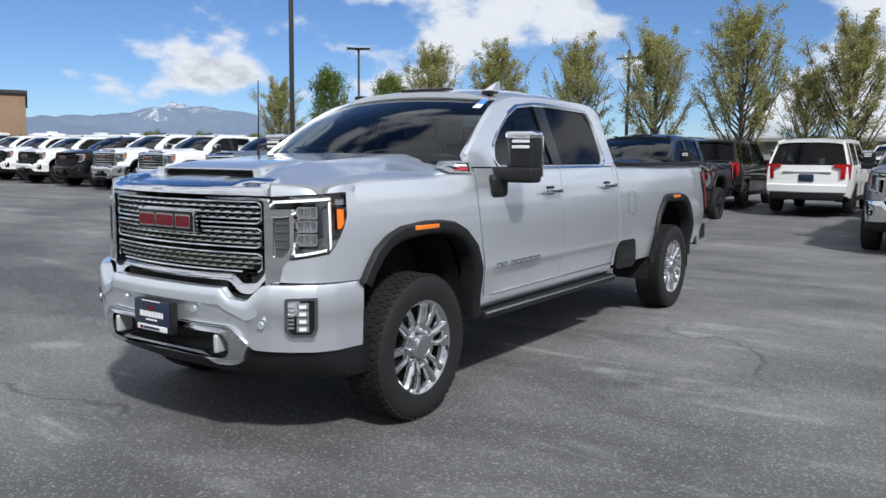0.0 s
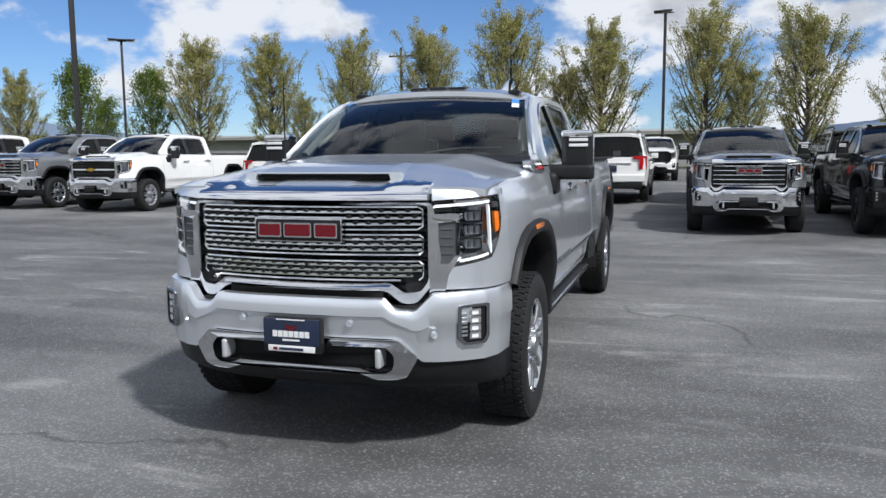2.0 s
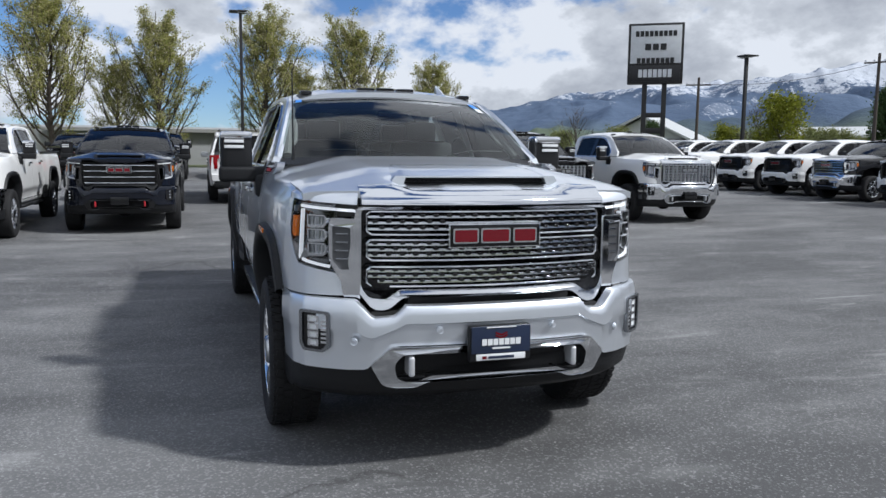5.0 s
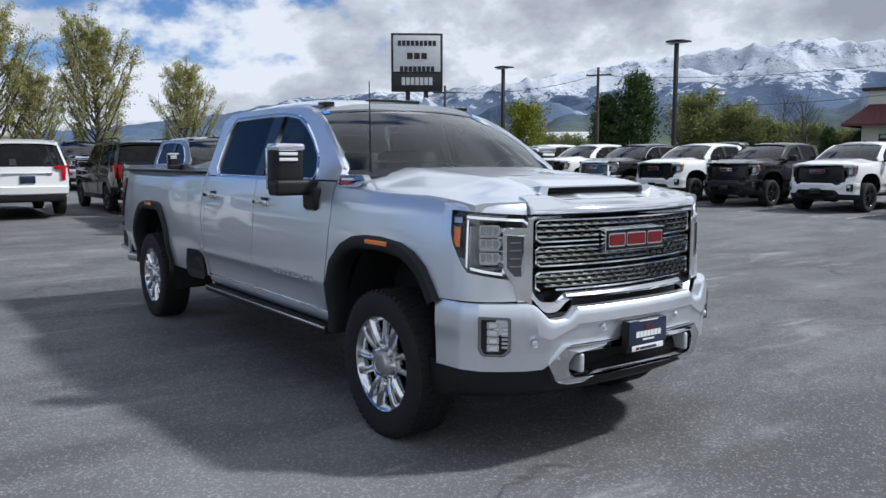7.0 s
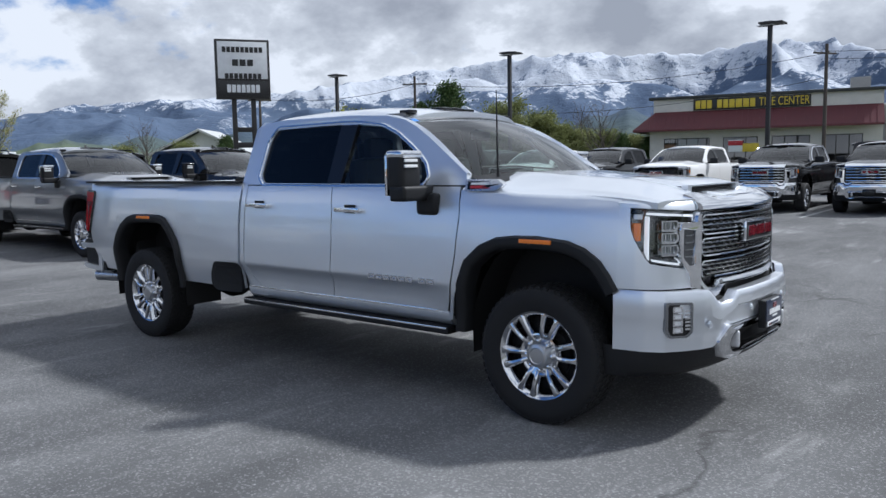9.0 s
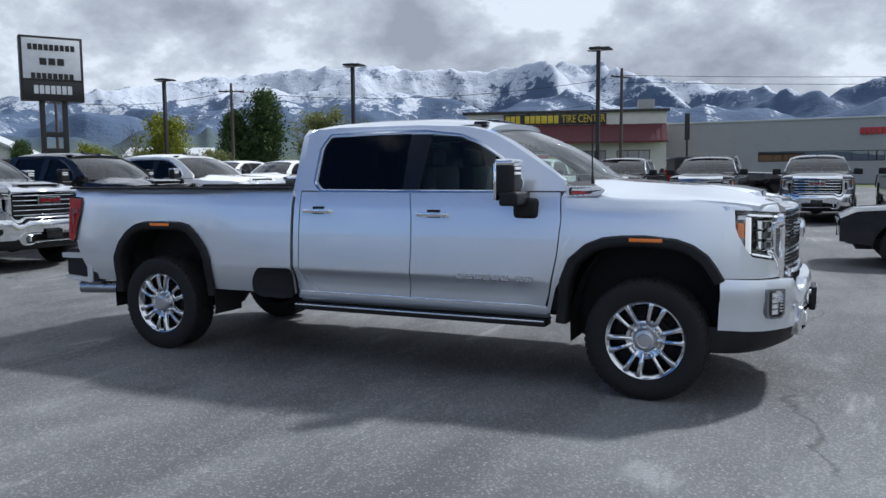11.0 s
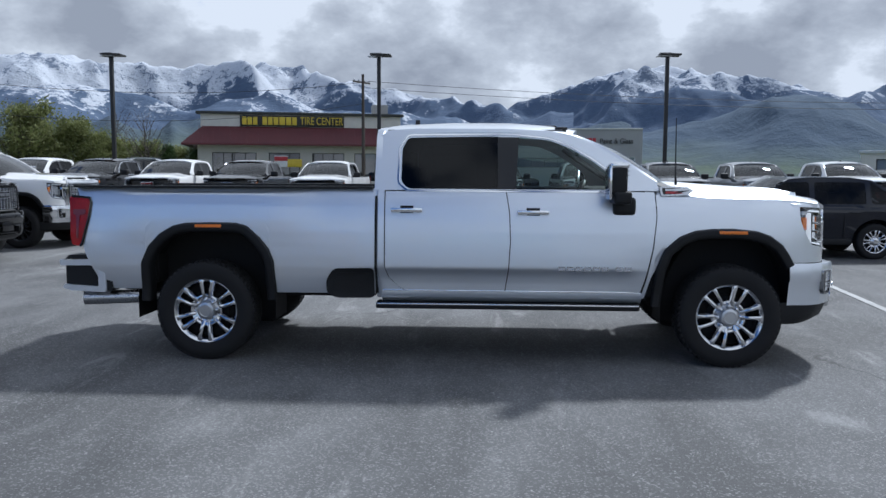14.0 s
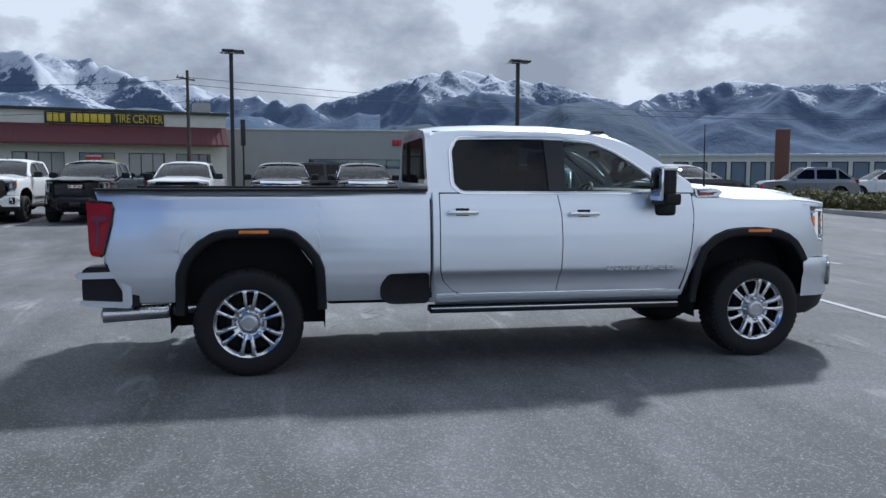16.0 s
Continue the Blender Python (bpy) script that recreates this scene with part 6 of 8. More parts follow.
    # emblem: a framed panel with three plain blocks
    if emblem is not None:
        wide = 0.235 if hero else 0.21
        zc = 1.16 if hero else 1.165
        if emblem is GOLD:
            b = bmesh.new()
            plate(b, [[(-0.13, zc - 0.10), (-0.04, zc - 0.10), (-0.04, zc - 0.12), (0.06, zc - 0.12), (0.06, zc - 0.10), (0.13, zc - 0.085), (0.13, zc - 0.055), (0.05, zc - 0.055), (0.05, zc - 0.035), (-0.05, zc - 0.035), (-0.05, zc - 0.055), (-0.13, zc - 0.06)]], lambda y, z: (nose(y) + 0.035, y, z), lambda y, z: (nose(y), y, z))
            part("emblem", b, GOLD, G, "gold emblem")
            part("grille_bar", swept_bar(-0.62, 0.62, zc - 0.078, 0.035, 0.03, 0.012, 16), trim, G)
        else:
            b = bmesh.new()
            box(b, nose(0) + 0.016, 0, zc, 0.03, wide * 2, 0.116, 0.006)
            E = part("emblem", b, CHROME if hero else SATIN, G, "framed emblem panel with red blocks")
            b = bmesh.new()
            box(b, nose(0) + 0.030, 0, zc, 0.008, wide * 2 - 0.012, 0.106, 0.003)
            part("emblem_field", b, GLOSSBLACK, E)
            for j, w in ((-1, 0.128), (0, 0.150), (1, 0.122)):
                y = j * 0.151 * wide / 0.235
                w *= wide / 0.235
                b = bmesh.new()
                lp = rounded([(y - w / 2, zc - 0.036), (y + w / 2, zc - 0.036), (y + w / 2, zc + 0.036), (y - w / 2, zc + 0.036)], 0.01)
                plate(b, [lp], lambda a, z: (nose(0) + 0.037, a, z), lambda a, z: (nose(0) + 0.02, a, z))
                K = part("emblem_block", b, CHROME, E)
                b = bmesh.new()
                lp = rounded([(y - w / 2 + 0.008, zc - 0.029), (y + w / 2 - 0.008, zc - 0.029), (y + w / 2 - 0.008, zc + 0.029), (y - w / 2 + 0.008, zc + 0.029)], 0.008)
                plate(b, [lp], lambda a, z: (nose(0) + 0.041, a, z), lambda a, z: (nose(0) + 0.03, a, z))
                part("block_face", b, emblem, K)
    # bumper: body-coloured or bright cover
    PLAN = [(1.035, 0.0), (1.028, 0.25), (1.005, 0.45), (0.965, 0.60), (0.915, 0.72), (0.842, 0.818), (0.765, 0.897), (0.66, 0.945), (0.48, 0.965)]
    px = lambda f: [float(np.interp(f * 8, range(9), [p[j] for p in PLAN])) for j in (0, 1)]
    b = bmesh.new()
    rows = []
    n = N(60)
    for i in range(-n, n + 1):
        f = abs(i) / n
        x, y = px(f)
        s = 1 if i > 0 else -1
        top = float(np.interp(y, [0, 0.36, 0.45, 0.50, 0.60, 0.68, 0.8, 0.97], [0.836, 0.836, 0.838, 0.786, 0.778, 0.862, 0.864, 0.866]))
        bot = float(np.interp(y, [0, 0.47, 0.51, 0.615, 0.63, 0.97], [0.645, 0.645, 0.64, 0.545, 0.53, 0.52]))
        row = []
        for t, o in ((0.0, -0.075), (0.0, -0.012), (0.06, 0.0), (0.22, 0.006), (0.42, 0.008), (0.46, -0.004), (0.75, -0.014), (1.0, -0.022), (1.0, -0.08)):
            row.append((x + o * (1 - 0.6 * f), s * (y + o * 0.6 * f), lerp(top, bot, t)))
        rows.append(row)
    grid(b, rows)
    bmesh.ops.recalc_face_normals(b, faces=b.faces)
    B = part("front_bumper", b, color if hero or trim is not CHROME else CHROME, R, "silver painted front bumper" if hero else "")
    # unseen block added behind the bumper to stop sun leaking onto the ground
    piece2 = one_box(0.22, 1.20, 0.22, 0.02, (0.80, 0, 0.69))
    part("bumper_beam", piece2, UNDER, R)
    # dark slot under the grille and lower valance
    b = bmesh.new()
    box(b, 0.88, 0, 0.845, 0.08, 0.84, 0.08, 0.01)
    part("air_slot", b, UNDER, R)
    b = bmesh.new()
    rows = []
    for i in range(-16, 17):
        f = abs(i) / 16
        x, y = px(f)
        s = 1 if i > 0 else -1
        row = [(x - 0.03 - d, s * (y - 0.012), z) for z, d in ((0.54 - 0.05 * (y < 0.55), 0.0), (0.47, 0.02), (0.41, 0.05), (0.36, 0.14))]
        rows.append(row)
    grid(b, rows)
    skirt(b, lambda c: Vector((-0.05, 0, 0)))
    bmesh.ops.recalc_face_normals(b, faces=b.faces)
    part("valance", b, PLASTIC, R, "black lower valance")
    # bright lower frame round the tow hooks
    b = bmesh.new()
    fx = lambda y: px(abs(float(np.interp(abs(y), [p[1] for p in PLAN], range(9)))) / 8)[0]
    out = [(-0.61, 0.555), (-0.515, 0.642), (0.515, 0.642), (0.61, 0.555), (0.555, 0.455), (0.50, 0.442), (0.40, 0.442), (0.34, 0.468), (-0.34, 0.468), (-0.40, 0.442), (-0.50, 0.442), (-0.555, 0.455)]
    inn = [(-0.50, 0.56), (-0.46, 0.607), (0.46, 0.607), (0.50, 0.56), (0.49, 0.495), (0.46, 0.475), (0.385, 0.475), (0.325, 0.500), (-0.325, 0.500), (-0.385, 0.475), (-0.46, 0.475), (-0.49, 0.495)]
    plate(b, [dense(rounded(out, 0.02), 0.07), dense(rounded(inn, 0.02), 0.07)[::-1]], lambda y, z: (fx(y) + 0.004 - 0.10 * (0.64 - z), y, z), lambda y, z: (fx(y) - 0.09, y, z))
    part("bumper_frame", b, FRAMECHROME if trim is CHROME else GLOSSBLACK, R, "chrome lower bumper frame")
    b = bmesh.new()
    plate(b, [dense(inn, 0.1)], lambda y, z: (fx(y) - 0.07, y, z), lambda y, z: (fx(y) - 0.12, y, z))
    part("bumper_intake", b, UNDER, R)
    for s in (-1, 1):
        b = bmesh.new()
        box(b, fx(0.42) - 0.055, s * 0.42, 0.547, 0.115, 0.030, 0.098, 0.014, seg=3)
        part("tow_hook", b, HOOK if trim is CHROME else (REDLET if bars == 4 else PLASTIC), R, "chrome tow hook" if trim is CHROME else ("red tow hook" if bars == 4 else ""))
        if hero:
            for y, z in ((0.29, 0.722), (0.686, 0.668)):
                b = bmesh.new()
                lathe(b, [(0.001, 0.006), (0.010, 0.006), (0.011, 0.001), (0.017, 0.003), (0.019, -0.006)], 16, "x")
                o = part("parking_sensor", b, color, R)
                o.location = (fx(y) + 0.010, s * y, z)
                o.rotation_euler = (0, 0, s * (0.15 if y < 0.4 else 0.55))
    if hero:
        number_panel(R, fx(0))
    else:
        b = bmesh.new()
        box(b, fx(0) + 0.015, 0, 0.61, 0.02, 0.31, 0.15, 0.006)
        part("dealer_plate", b, GLOSSBLACK, R)


def number_panel(R, x):
    """Dealer plate on a black bracket: plain shapes and bars."""
    b = bmesh.new()
    box(b, x + 0.015, 0, 0.652, 0.045, 0.312, 0.172, 0.012)
    H = part("plate_bracket", b, PLASTIC, R, "navy dealer plate in black bracket")
    b = bmesh.new()
    box(b, x + 0.040, 0, 0.672, 0.006, 0.298, 0.130, 0.003)
    P = part("plate_face", b, NAVYPLATE, H)
    b = bmesh.new()
    box(b, x + 0.041, 0.0, 0.589, 0.006, 0.250, 0.030, 0.002)
    W = part("white_strip", b, WHITEPLASTIC, H)
    xx = x + 0.045
    for y, z, w, h, mt, p in ((0, 0.662, 0.20, 0.030, WHITEPLASTIC, P), (0, 0.632, 0.09, 0.008, WHITEPLASTIC, P), (0, 0.733, 0.15, 0.005, WHITEPLASTIC, P), (0.0, 0.588, 0.13, 0.012, NAVYPLATE, W), (-0.085, 0.588, 0.022, 0.014, REDMARK, W)):
        k = max(1, int(w / 0.028)) if h > 0.02 else 1
        for j in range(k):
            part("plate_bar", one_box(0.004, w / k * (0.82 if k > 1 else 1), h, 0, (xx, y - w / 2 + w * (j + 0.5) / k, z)), mt, p)
    b = bmesh.new()
    for s in (-1, 1):
        for e in (0, 1):
            plate(b, [[(s * 0.030, 0.712 - 0.014 * e), (s * 0.030, 0.703 - 0.014 * e), (0, 0.690 - 0.014 * e), (0, 0.699 - 0.014 * e)]], lambda y, z: (xx + 0.001, y, z), lambda y, z: (xx - 0.004, y, z))
    part("plate_mark", b, REDMARK, P)


def interior(R, hero):
    b = bmesh.new()
    box(b, -0.86, 0, 1.36, 0.42, 1.60, 0.22, 0.06)
    D = part("dashboard", b, LEATHER, R)
    b = bmesh.new()
    box(b, -1.9, 0, 0.80, 2.0, 1.7, 0.1, 0)
    part("cabin_floor", b, UNDER, R)
    for x in (-1.62, -2.50):
        for y in (-0.40, 0.40):
            b = bmesh.new()
            box(b, x + 0.12, y, 1.02, 0.54, 0.54, 0.18, 0.05)
            box(b, x - 0.20, y, 1.34, 0.17, 0.52, 0.62, 0.06)
            box(b, x - 0.24, y, 1.72, 0.10, 0.27, 0.17, 0.045)
            part("seat", b, LEATHER, R)
    if hero:
        b = bmesh.new()
        m = Matrix.Translation((-1.12, 0.40, 1.36)) @ Matrix.Rotation(radians(-62), 4, "Y")
        tube(b, [m @ Vector((0.185 * math.cos(a), 0.185 * math.sin(a), 0)) for a in spread(0, 2 * math.pi, 28)], 0.015, 8, False)
        for a in (0, 2.2, -2.2):
            tube(b, [m @ Vector((0, 0, 0)), m @ Vector((0.18 * math.cos(a), 0.18 * math.sin(a), 0))], 0.016, 6)
        part("steering_wheel", b, LEATHER, R)
        b = bmesh.new()
        box(b, -1.15, 0, 1.80, 0.03, 0.24, 0.075, 0.015)
        part("rear_view_mirror", b, GLOSSBLACK, R)
        b = bmesh.new()
        box(b, -2.1, 0, 1.955, 1.5, 1.30, 0.02, 0)
        part("headliner", b, TRIMGREY, R)
        for s in (-1, 1):
            b = bmesh.new()
            tube(b, [(-0.72, s * 0.80, 1.52), (-1.0, s * 0.755, 1.70), (-1.22, s * 0.72, 1.85)], 0.03, 8)
            tube(b, [(-0.86, s * 0.765, 1.585), (-0.90, s * 0.73, 1.62), (-1.08, s * 0.705, 1.73), (-1.13, s * 0.715, 1.78)], 0.016, 8)
            part("grab_handle", b, TRIMGREY, R)
            b = bmesh.new()
            tube(b, [(-0.44, s * 0.10 + 0.1, 1.535), (-0.60, s * 0.34 + 0.05, 1.565), (-0.66, s * 0.66, 1.565)], 0.007, 6)
            part("wiper", b, PLASTIC, R)


def roof_lamps(R, hero, N, lamps):
    for y in (-0.60, -0.15, 0.0, 0.15, 0.60) if lamps else ():
        b = bmesh.new()
        x = -1.42 if abs(y) < 0.5 else -1.36
        z = 2.012 - 0.045 * (y / 0.62) ** 2
        box(b, x, y, z + 0.004, 0.11, 0.135 if abs(y) < 0.5 else 0.085, 0.030, 0.014)
        part("clearance_lamp", b, GLOSSBLACK, R, "dark roof clearance lamp")
    b = bmesh.new()
    rows = []
    y0 = 0.48 if hero else 0.0
    for u in spread(0, 1, 6):
        w = 0.034 * (1 - u * 0.75)
        rows.append([(-1.62 + 0.10 - 0.14 * u, y0 - w, 2.0 + 0.085 * u), (-1.62 + 0.16 - 0.20 * u, y0, 2.0 + 0.085 * u), (-1.62 + 0.10 - 0.14 * u, y0 + w, 2.0 + 0.085 * u), (-1.72 + 0.02 * u, y0, 2.0 + 0.085 * u)])
    vs = grid(b, rows, closed=True)
    b.faces.new(vs[-1])
    part("roof_fin", b, SILVER if hero else GLOSSBLACK, R)
    if hero:
        b = bmesh.new()
        tube(b, [(-0.42, -0.80, 1.50), (-0.425, -0.80, 1.60), (-0.43, -0.80, 2.05)], [0.012, 0.006, 0.0035], 6)
        part("antenna", b, PLASTIC, R, "thin black antenna mast")
        b = bmesh.new()
        tube(b, [(-4.55, -0.70, 0.52), (-4.95, -0.78, 0.513), (-4.985, -0.79, 0.511), (-5.00, -0.80, 0.510), (-5.47, -0.90, 0.505), (-5.49, -0.905, 0.505), (-5.47, -0.90, 0.505)], [0.036, 0.036, 0.040, 0.058, 0.062, 0.056, 0.046], 24)
        part("exhaust_tip", b, SATIN, R, "polished exhaust tip")
        b = bmesh.new()
        lp = rounded([(-3.29, 1.02), (-3.29, 1.22), (-3.11, 1.22), (-3.11, 1.02)], 0.05, 4)
        ins = [(lerp(-3.20, a, 0.965), lerp(1.12, c, 0.965)) for a, c in lp]
        plate(b, [lp, ins[::-1]], lambda x, z: (x, half_width(x, z) + 0.0015, z), lambda x, z: (x, half_width(x, z) - 0.01, z))
        part("fuel_door_joint", b, UNDER, R)
        for k, (y, z, h, mt) in enumerate(((0.655, 1.915, 0.07, BLUETAPE), (0.66, 1.865, 0.045, WHITEPLASTIC))):
            b = bmesh.new()
            rows = []
            for u in (0.99 - 0.12 * k, 0.87 - 0.10 * k):
                rows.append([Vector(windshield_point(u, v, 0.006)) for v in (0.86, 0.93)])
            grid(b, rows)
            part("tape_strip" if k == 0 else "paper_tag", b, mt, R, "blue tape on the windshield corner" if k == 0 else "")
        b = bmesh.new()
        grid(b, [[Vector(windshield_point(u, v, 0.006)) for v in (-0.97, -0.91)] for u in (1.0, 0.93)])
        part("tape_strip", b, BLUETAPE, R, "blue tape on the windshield corner")


hero = pickup("silver_pickup", "long silver crew-cab pickup truck with chrome grille, standing on asphalt", SILVER, hero=True, grille="mesh", spokes=6)

# ---- cars with a long cabin ----
def wagon(name, label, color, category="car", front=0.95, rear=-4.0, wb=-3.07, w=1.0, sill=0.42, belt=1.20, hood=1.20, nose_z=1.05, roof=1.90, tyre=0.86, cowl=-0.55, ws_top=-1.25, roof_end=-3.75, tail_top=1.2, rim=RIMPOLISH, tall_lamps=True, rack=True, group="parked cars", spare=False):
    """A car with two or three rows. x forward from the front axle."""
    R = root(name, label, category, group)
    rt = 0.43 * tyre

    def side(x, z):
        y = w * float(np.interp(z, [0.3, sill, 0.7, 0.95, belt, belt + 0.1], [0.90, 0.945, 0.985, 1.0, 0.97, 0.93]))
        y -= w * 0.16 * smooth(front - 0.75, front, x) ** 2 + w * 0.07 * smooth(rear + 0.6, rear, x) ** 2
        return y

    def arch(x):
        for ax in (0.0, wb):
            d = abs(x - ax)
            r = rt * 1.22
            if d < r:
                return max(sill, rt + math.sqrt(max(0.0, r * r - d * d)) * 0.98)
        return sill + 0.06 * smooth(front - 0.5, front, x) + 0.08 * smooth(rear + 0.5, rear, x)

    def top(x):
        return float(np.interp(x, [rear, rear + 0.05, roof_end, cowl - 0.1, cowl, front - 0.25, front], [tail_top, belt + 0.02, belt + 0.02, belt, hood, nose_z + 0.02, nose_z - 0.10]))

    for s in (-1, 1):
        xs = set(spread(rear, front, 40))
        for ax in (0.0, wb):
            r = rt * 1.22
            xs |= {ax + r * math.cos(a) for a in spread(0, math.pi, 14)} | {ax - r - 0.003, ax + r + 0.003}
        xs = sorted(xs)
        b = bmesh.new()
        grid(b, [[(x, s * side(x, z), z) for z in [lerp(arch(x), top(x), k / 8) for k in range(9)]] for x in xs], flip=s < 0)
        skirt(b, lambda c: Vector((0, -s * 0.06, 0)))
        B = part("body_side", b, color, R)
        for dxx in (cowl - 0.35, (cowl + roof_end) / 2 - 0.1, roof_end + 0.55):
            part("door_joint", one_box(0.008, 0.01, belt - sill - 0.12, 0, (dxx, s * (side(dxx, 0.8) + 0.0), (belt + sill) / 2)), UNDER, B)
        for hx in (cowl - 1.15, cowl - 2.1):
            part("door_handle", one_box(0.2, 0.03, 0.03, 0.008, (hx, s * (side(hx, belt - 0.1) + 0.02), belt - 0.12)), color, B)
        # greenhouse
        tm = lambda z: w * lerp(0.935, 0.74, (z - belt) / (roof - belt))
        out = [(cowl, belt), (ws_top, roof - 0.05), (ws_top - 0.4, roof - 0.01), (roof_end + 0.4, roof - 0.015), (roof_end, roof - 0.07), (rear + 0.06, belt)]
        mid = (cowl + roof_end) / 2 - 0.1
        q0, q1 = belt + 0.035, roof - 0.11
        fx = lambda z: lerp(cowl - 0.16, ws_top - 0.10, (z - belt) / (roof - belt))
        rx = lambda z: lerp(rear + 0.30, roof_end + 0.16, (z - belt) / (roof - belt))
        wins = [[(fx(q0), q0), (fx(q1), q1), (mid + 0.05, q1), (mid + 0.05, q0)], [(mid - 0.05, q0), (mid - 0.05, q1), (max(rx(q1), mid - 1.0), q1), (max(rx(q0), mid - 1.0), q0)]]
        if mid - 1.1 > rx(q0) + 0.3:
            wins.append([(mid - 1.1, q0), (mid - 1.1, q1), (rx(q1), q1), (rx(q0), q0)])
        b = bmesh.new()
        plate(b, [dense(out, 0.4)] + [rounded(p, 0.05) for p in wins], lambda x, z: (x, s * tm(z), z), lambda x, z: (x, s * (tm(z) - 0.05), z))
        C = part("cabin_side", b, color, R)
        for p in wins:
            b = bmesh.new()
            plate(b, [rounded(p, 0.05)], lambda x, z: (x, s * (tm(z) - 0.01), z))
            g = part("side_window", b, TINT, C)
            g.visible_shadow = False
        part("mirror", one_box(0.13, 0.22, 0.16, 0.04, (cowl - 0.30, s * (w * 0.95 + 0.10), belt + 0.06)), color, R)
        part("sill_moulding", one_box(-wb - 0.9, 0.06, 0.12, 0.02, (wb / 2, s * w * 0.955, sill - 0.02)), PLASTIC, R)
        # lamps
        b = bmesh.new()
        if tall_lamps:
            lp = [(0.76, 0.90), (0.955, 0.90), (0.955, belt + 0.06), (0.60, belt + 0.06), (0.60, belt - 0.02), (0.76, belt - 0.04)]
        else:
            lp = [(0.52, 0.90), (0.95, 0.88), (0.95, 1.04), (0.52, 1.0)]
        plate(b, [[(a * w, c) for a, c in lp]], lambda y, z: (rear - 0.055 + 0.10 * smooth(0.80, 0.97, y / w), s * y, z), lambda y, z: (rear + 0.25, s * y, z))
        part("tail_lamp", b, REDLENS, R, "red tail lamp")
        b = bmesh.new()
        plate(b, [[(0.56 * w, nose_z - 0.22), (0.88 * w, nose_z - 0.18), (0.88 * w, nose_z - 0.02), (0.56 * w, nose_z - 0.06)]], lambda y, z: (front - 0.02 - 0.30 * smooth(0.5, 1.0, y / w) ** 2, s * y, z), lambda y, z: (front - 0.45, s * y, z))
        part("headlamp", b, DARKCHROME, R)
        if rack:
            b = bmesh.new()
            tube(b, [(ws_top - 0.35, s * w * 0.66, roof + 0.0), (ws_top - 0.45, s * w * 0.66, roof + 0.06), (roof_end + 0.5, s * w * 0.66, roof + 0.06), (roof_end + 0.4, s * w * 0.66, roof)], 0.018, 6)
            part("roof_rail", b, PLASTIC, R)
    # hood, windshield, roof, tail
    b = bmesh.new()
    grid(b, [[(x, v * side(x, top(x)) * 1.0, top(x) + 0.05 * (1 - v * v)) for v in spread(-1, 1, 10)] for x in spread(cowl - 0.05, front, 12)])
    part("hood", b, color, R)
    b = bmesh.new()
    grid(b, [[(lerp(cowl, ws_top, u) + 0.14 * (1 - v * v), v * w * lerp(0.92, 0.75, u), lerp(belt, roof - 0.05, u) + 0.04 * (1 - v * v) * u + 0.03) for v in spread(-1, 1, 10)] for u in spread(0, 1, 4)])
    g = part("windshield", b, FARSHIELD, R)
    g.visible_shadow = False
    b = bmesh.new()
    grid(b, [[(x, v * w * 0.75, roof - 0.05 + 0.05 * (1 - v ** 4) - 0.05 * smooth(ws_top - 0.3, ws_top + 0.1, x) - 0.05 * smooth(roof_end + 0.4, roof_end, x)) for v in spread(-1, 1, 12)] for x in spread(roof_end - 0.08, ws_top + 0.12, 12)])
    skirt(b, lambda c: Vector((0, 0, -0.06)))
    part("roof", b, color, R)
    b = bmesh.new()
    grid(b, [[(lerp(rear + 0.02, roof_end, u) - 0.03 * (1 - v * v), v * w * lerp(0.86, 0.70, u), lerp(belt + 0.02, roof - 0.09, u)) for v in spread(-1, 1, 8)] for u in spread(0, 1, 4)], flip=True)
    part("rear_window", b, TINT, R, "tinted tailgate window")
    b = bmesh.new()
    grid(b, [[(rear - 0.05 * (1 - v * v) + d, v * side(rear, z), z) for v in spread(-1, 1, 12)] for z, d in ((sill + 0.06, 0.08), (0.58, -0.05), (0.74, -0.06), (0.76, 0.0), (1.0, 0.0), (belt + 0.03, 0.02))])
    skirt(b, lambda c: Vector((0.1, 0, 0)))
    T = part("tailgate", b, color, R)
    part("plate", one_box(0.03, 0.34, 0.18, 0.01, (rear - 0.06, 0, 0.92)), NAVYPLATE, T)
    part("tail_trim", one_box(0.03, w * 1.1, 0.035, 0.008, (rear - 0.05, 0, 1.06)), CHROME, T)
    part("rear_bumper_trim", one_box(0.12, w * 1.7, 0.17, 0.03, (rear + 0.0, 0, sill + 0.06)), PLASTIC, R)
    b = bmesh.new()
    grid(b, [[(front - 0.30 * v ** 4 * 1.0 + d, v * side(front, z) * 0.99, z) for v in spread(-1, 1, 14)] for z, d in ((sill, -0.10), (sill + 0.12, 0.0), (0.70, 0.02), (nose_z - 0.12, 0.0), (nose_z - 0.04, -0.03))], flip=True)
    skirt(b, lambda c: Vector((-0.1, 0, 0)))
    F = part("front_bumper", b, color, R)
    b = bmesh.new()
    plate(b, [rounded([(-0.5 * w, 0.66), (0.5 * w, 0.66), (0.55 * w, nose_z - 0.06), (-0.55 * w, nose_z - 0.06)], 0.05)], lambda y, z: (front + 0.03 - 0.30 * (y / w) ** 4, y, z), lambda y, z: (front - 0.15, y, z))
    G = part("grille", b, GLOSSBLACK, F)
    for k in range(4):
        part("grille_slat", one_box(0.03, w * 0.98, 0.018, 0.004, (front + 0.02, 0, 0.72 + k * (nose_z - 0.86) / 3)), DARKCHROME, G)
    b = bmesh.new()
    box(b, (rear + front) / 2, 0, sill + 0.02, (front - rear) * 0.9, w * 1.6, 0.16, 0.02)
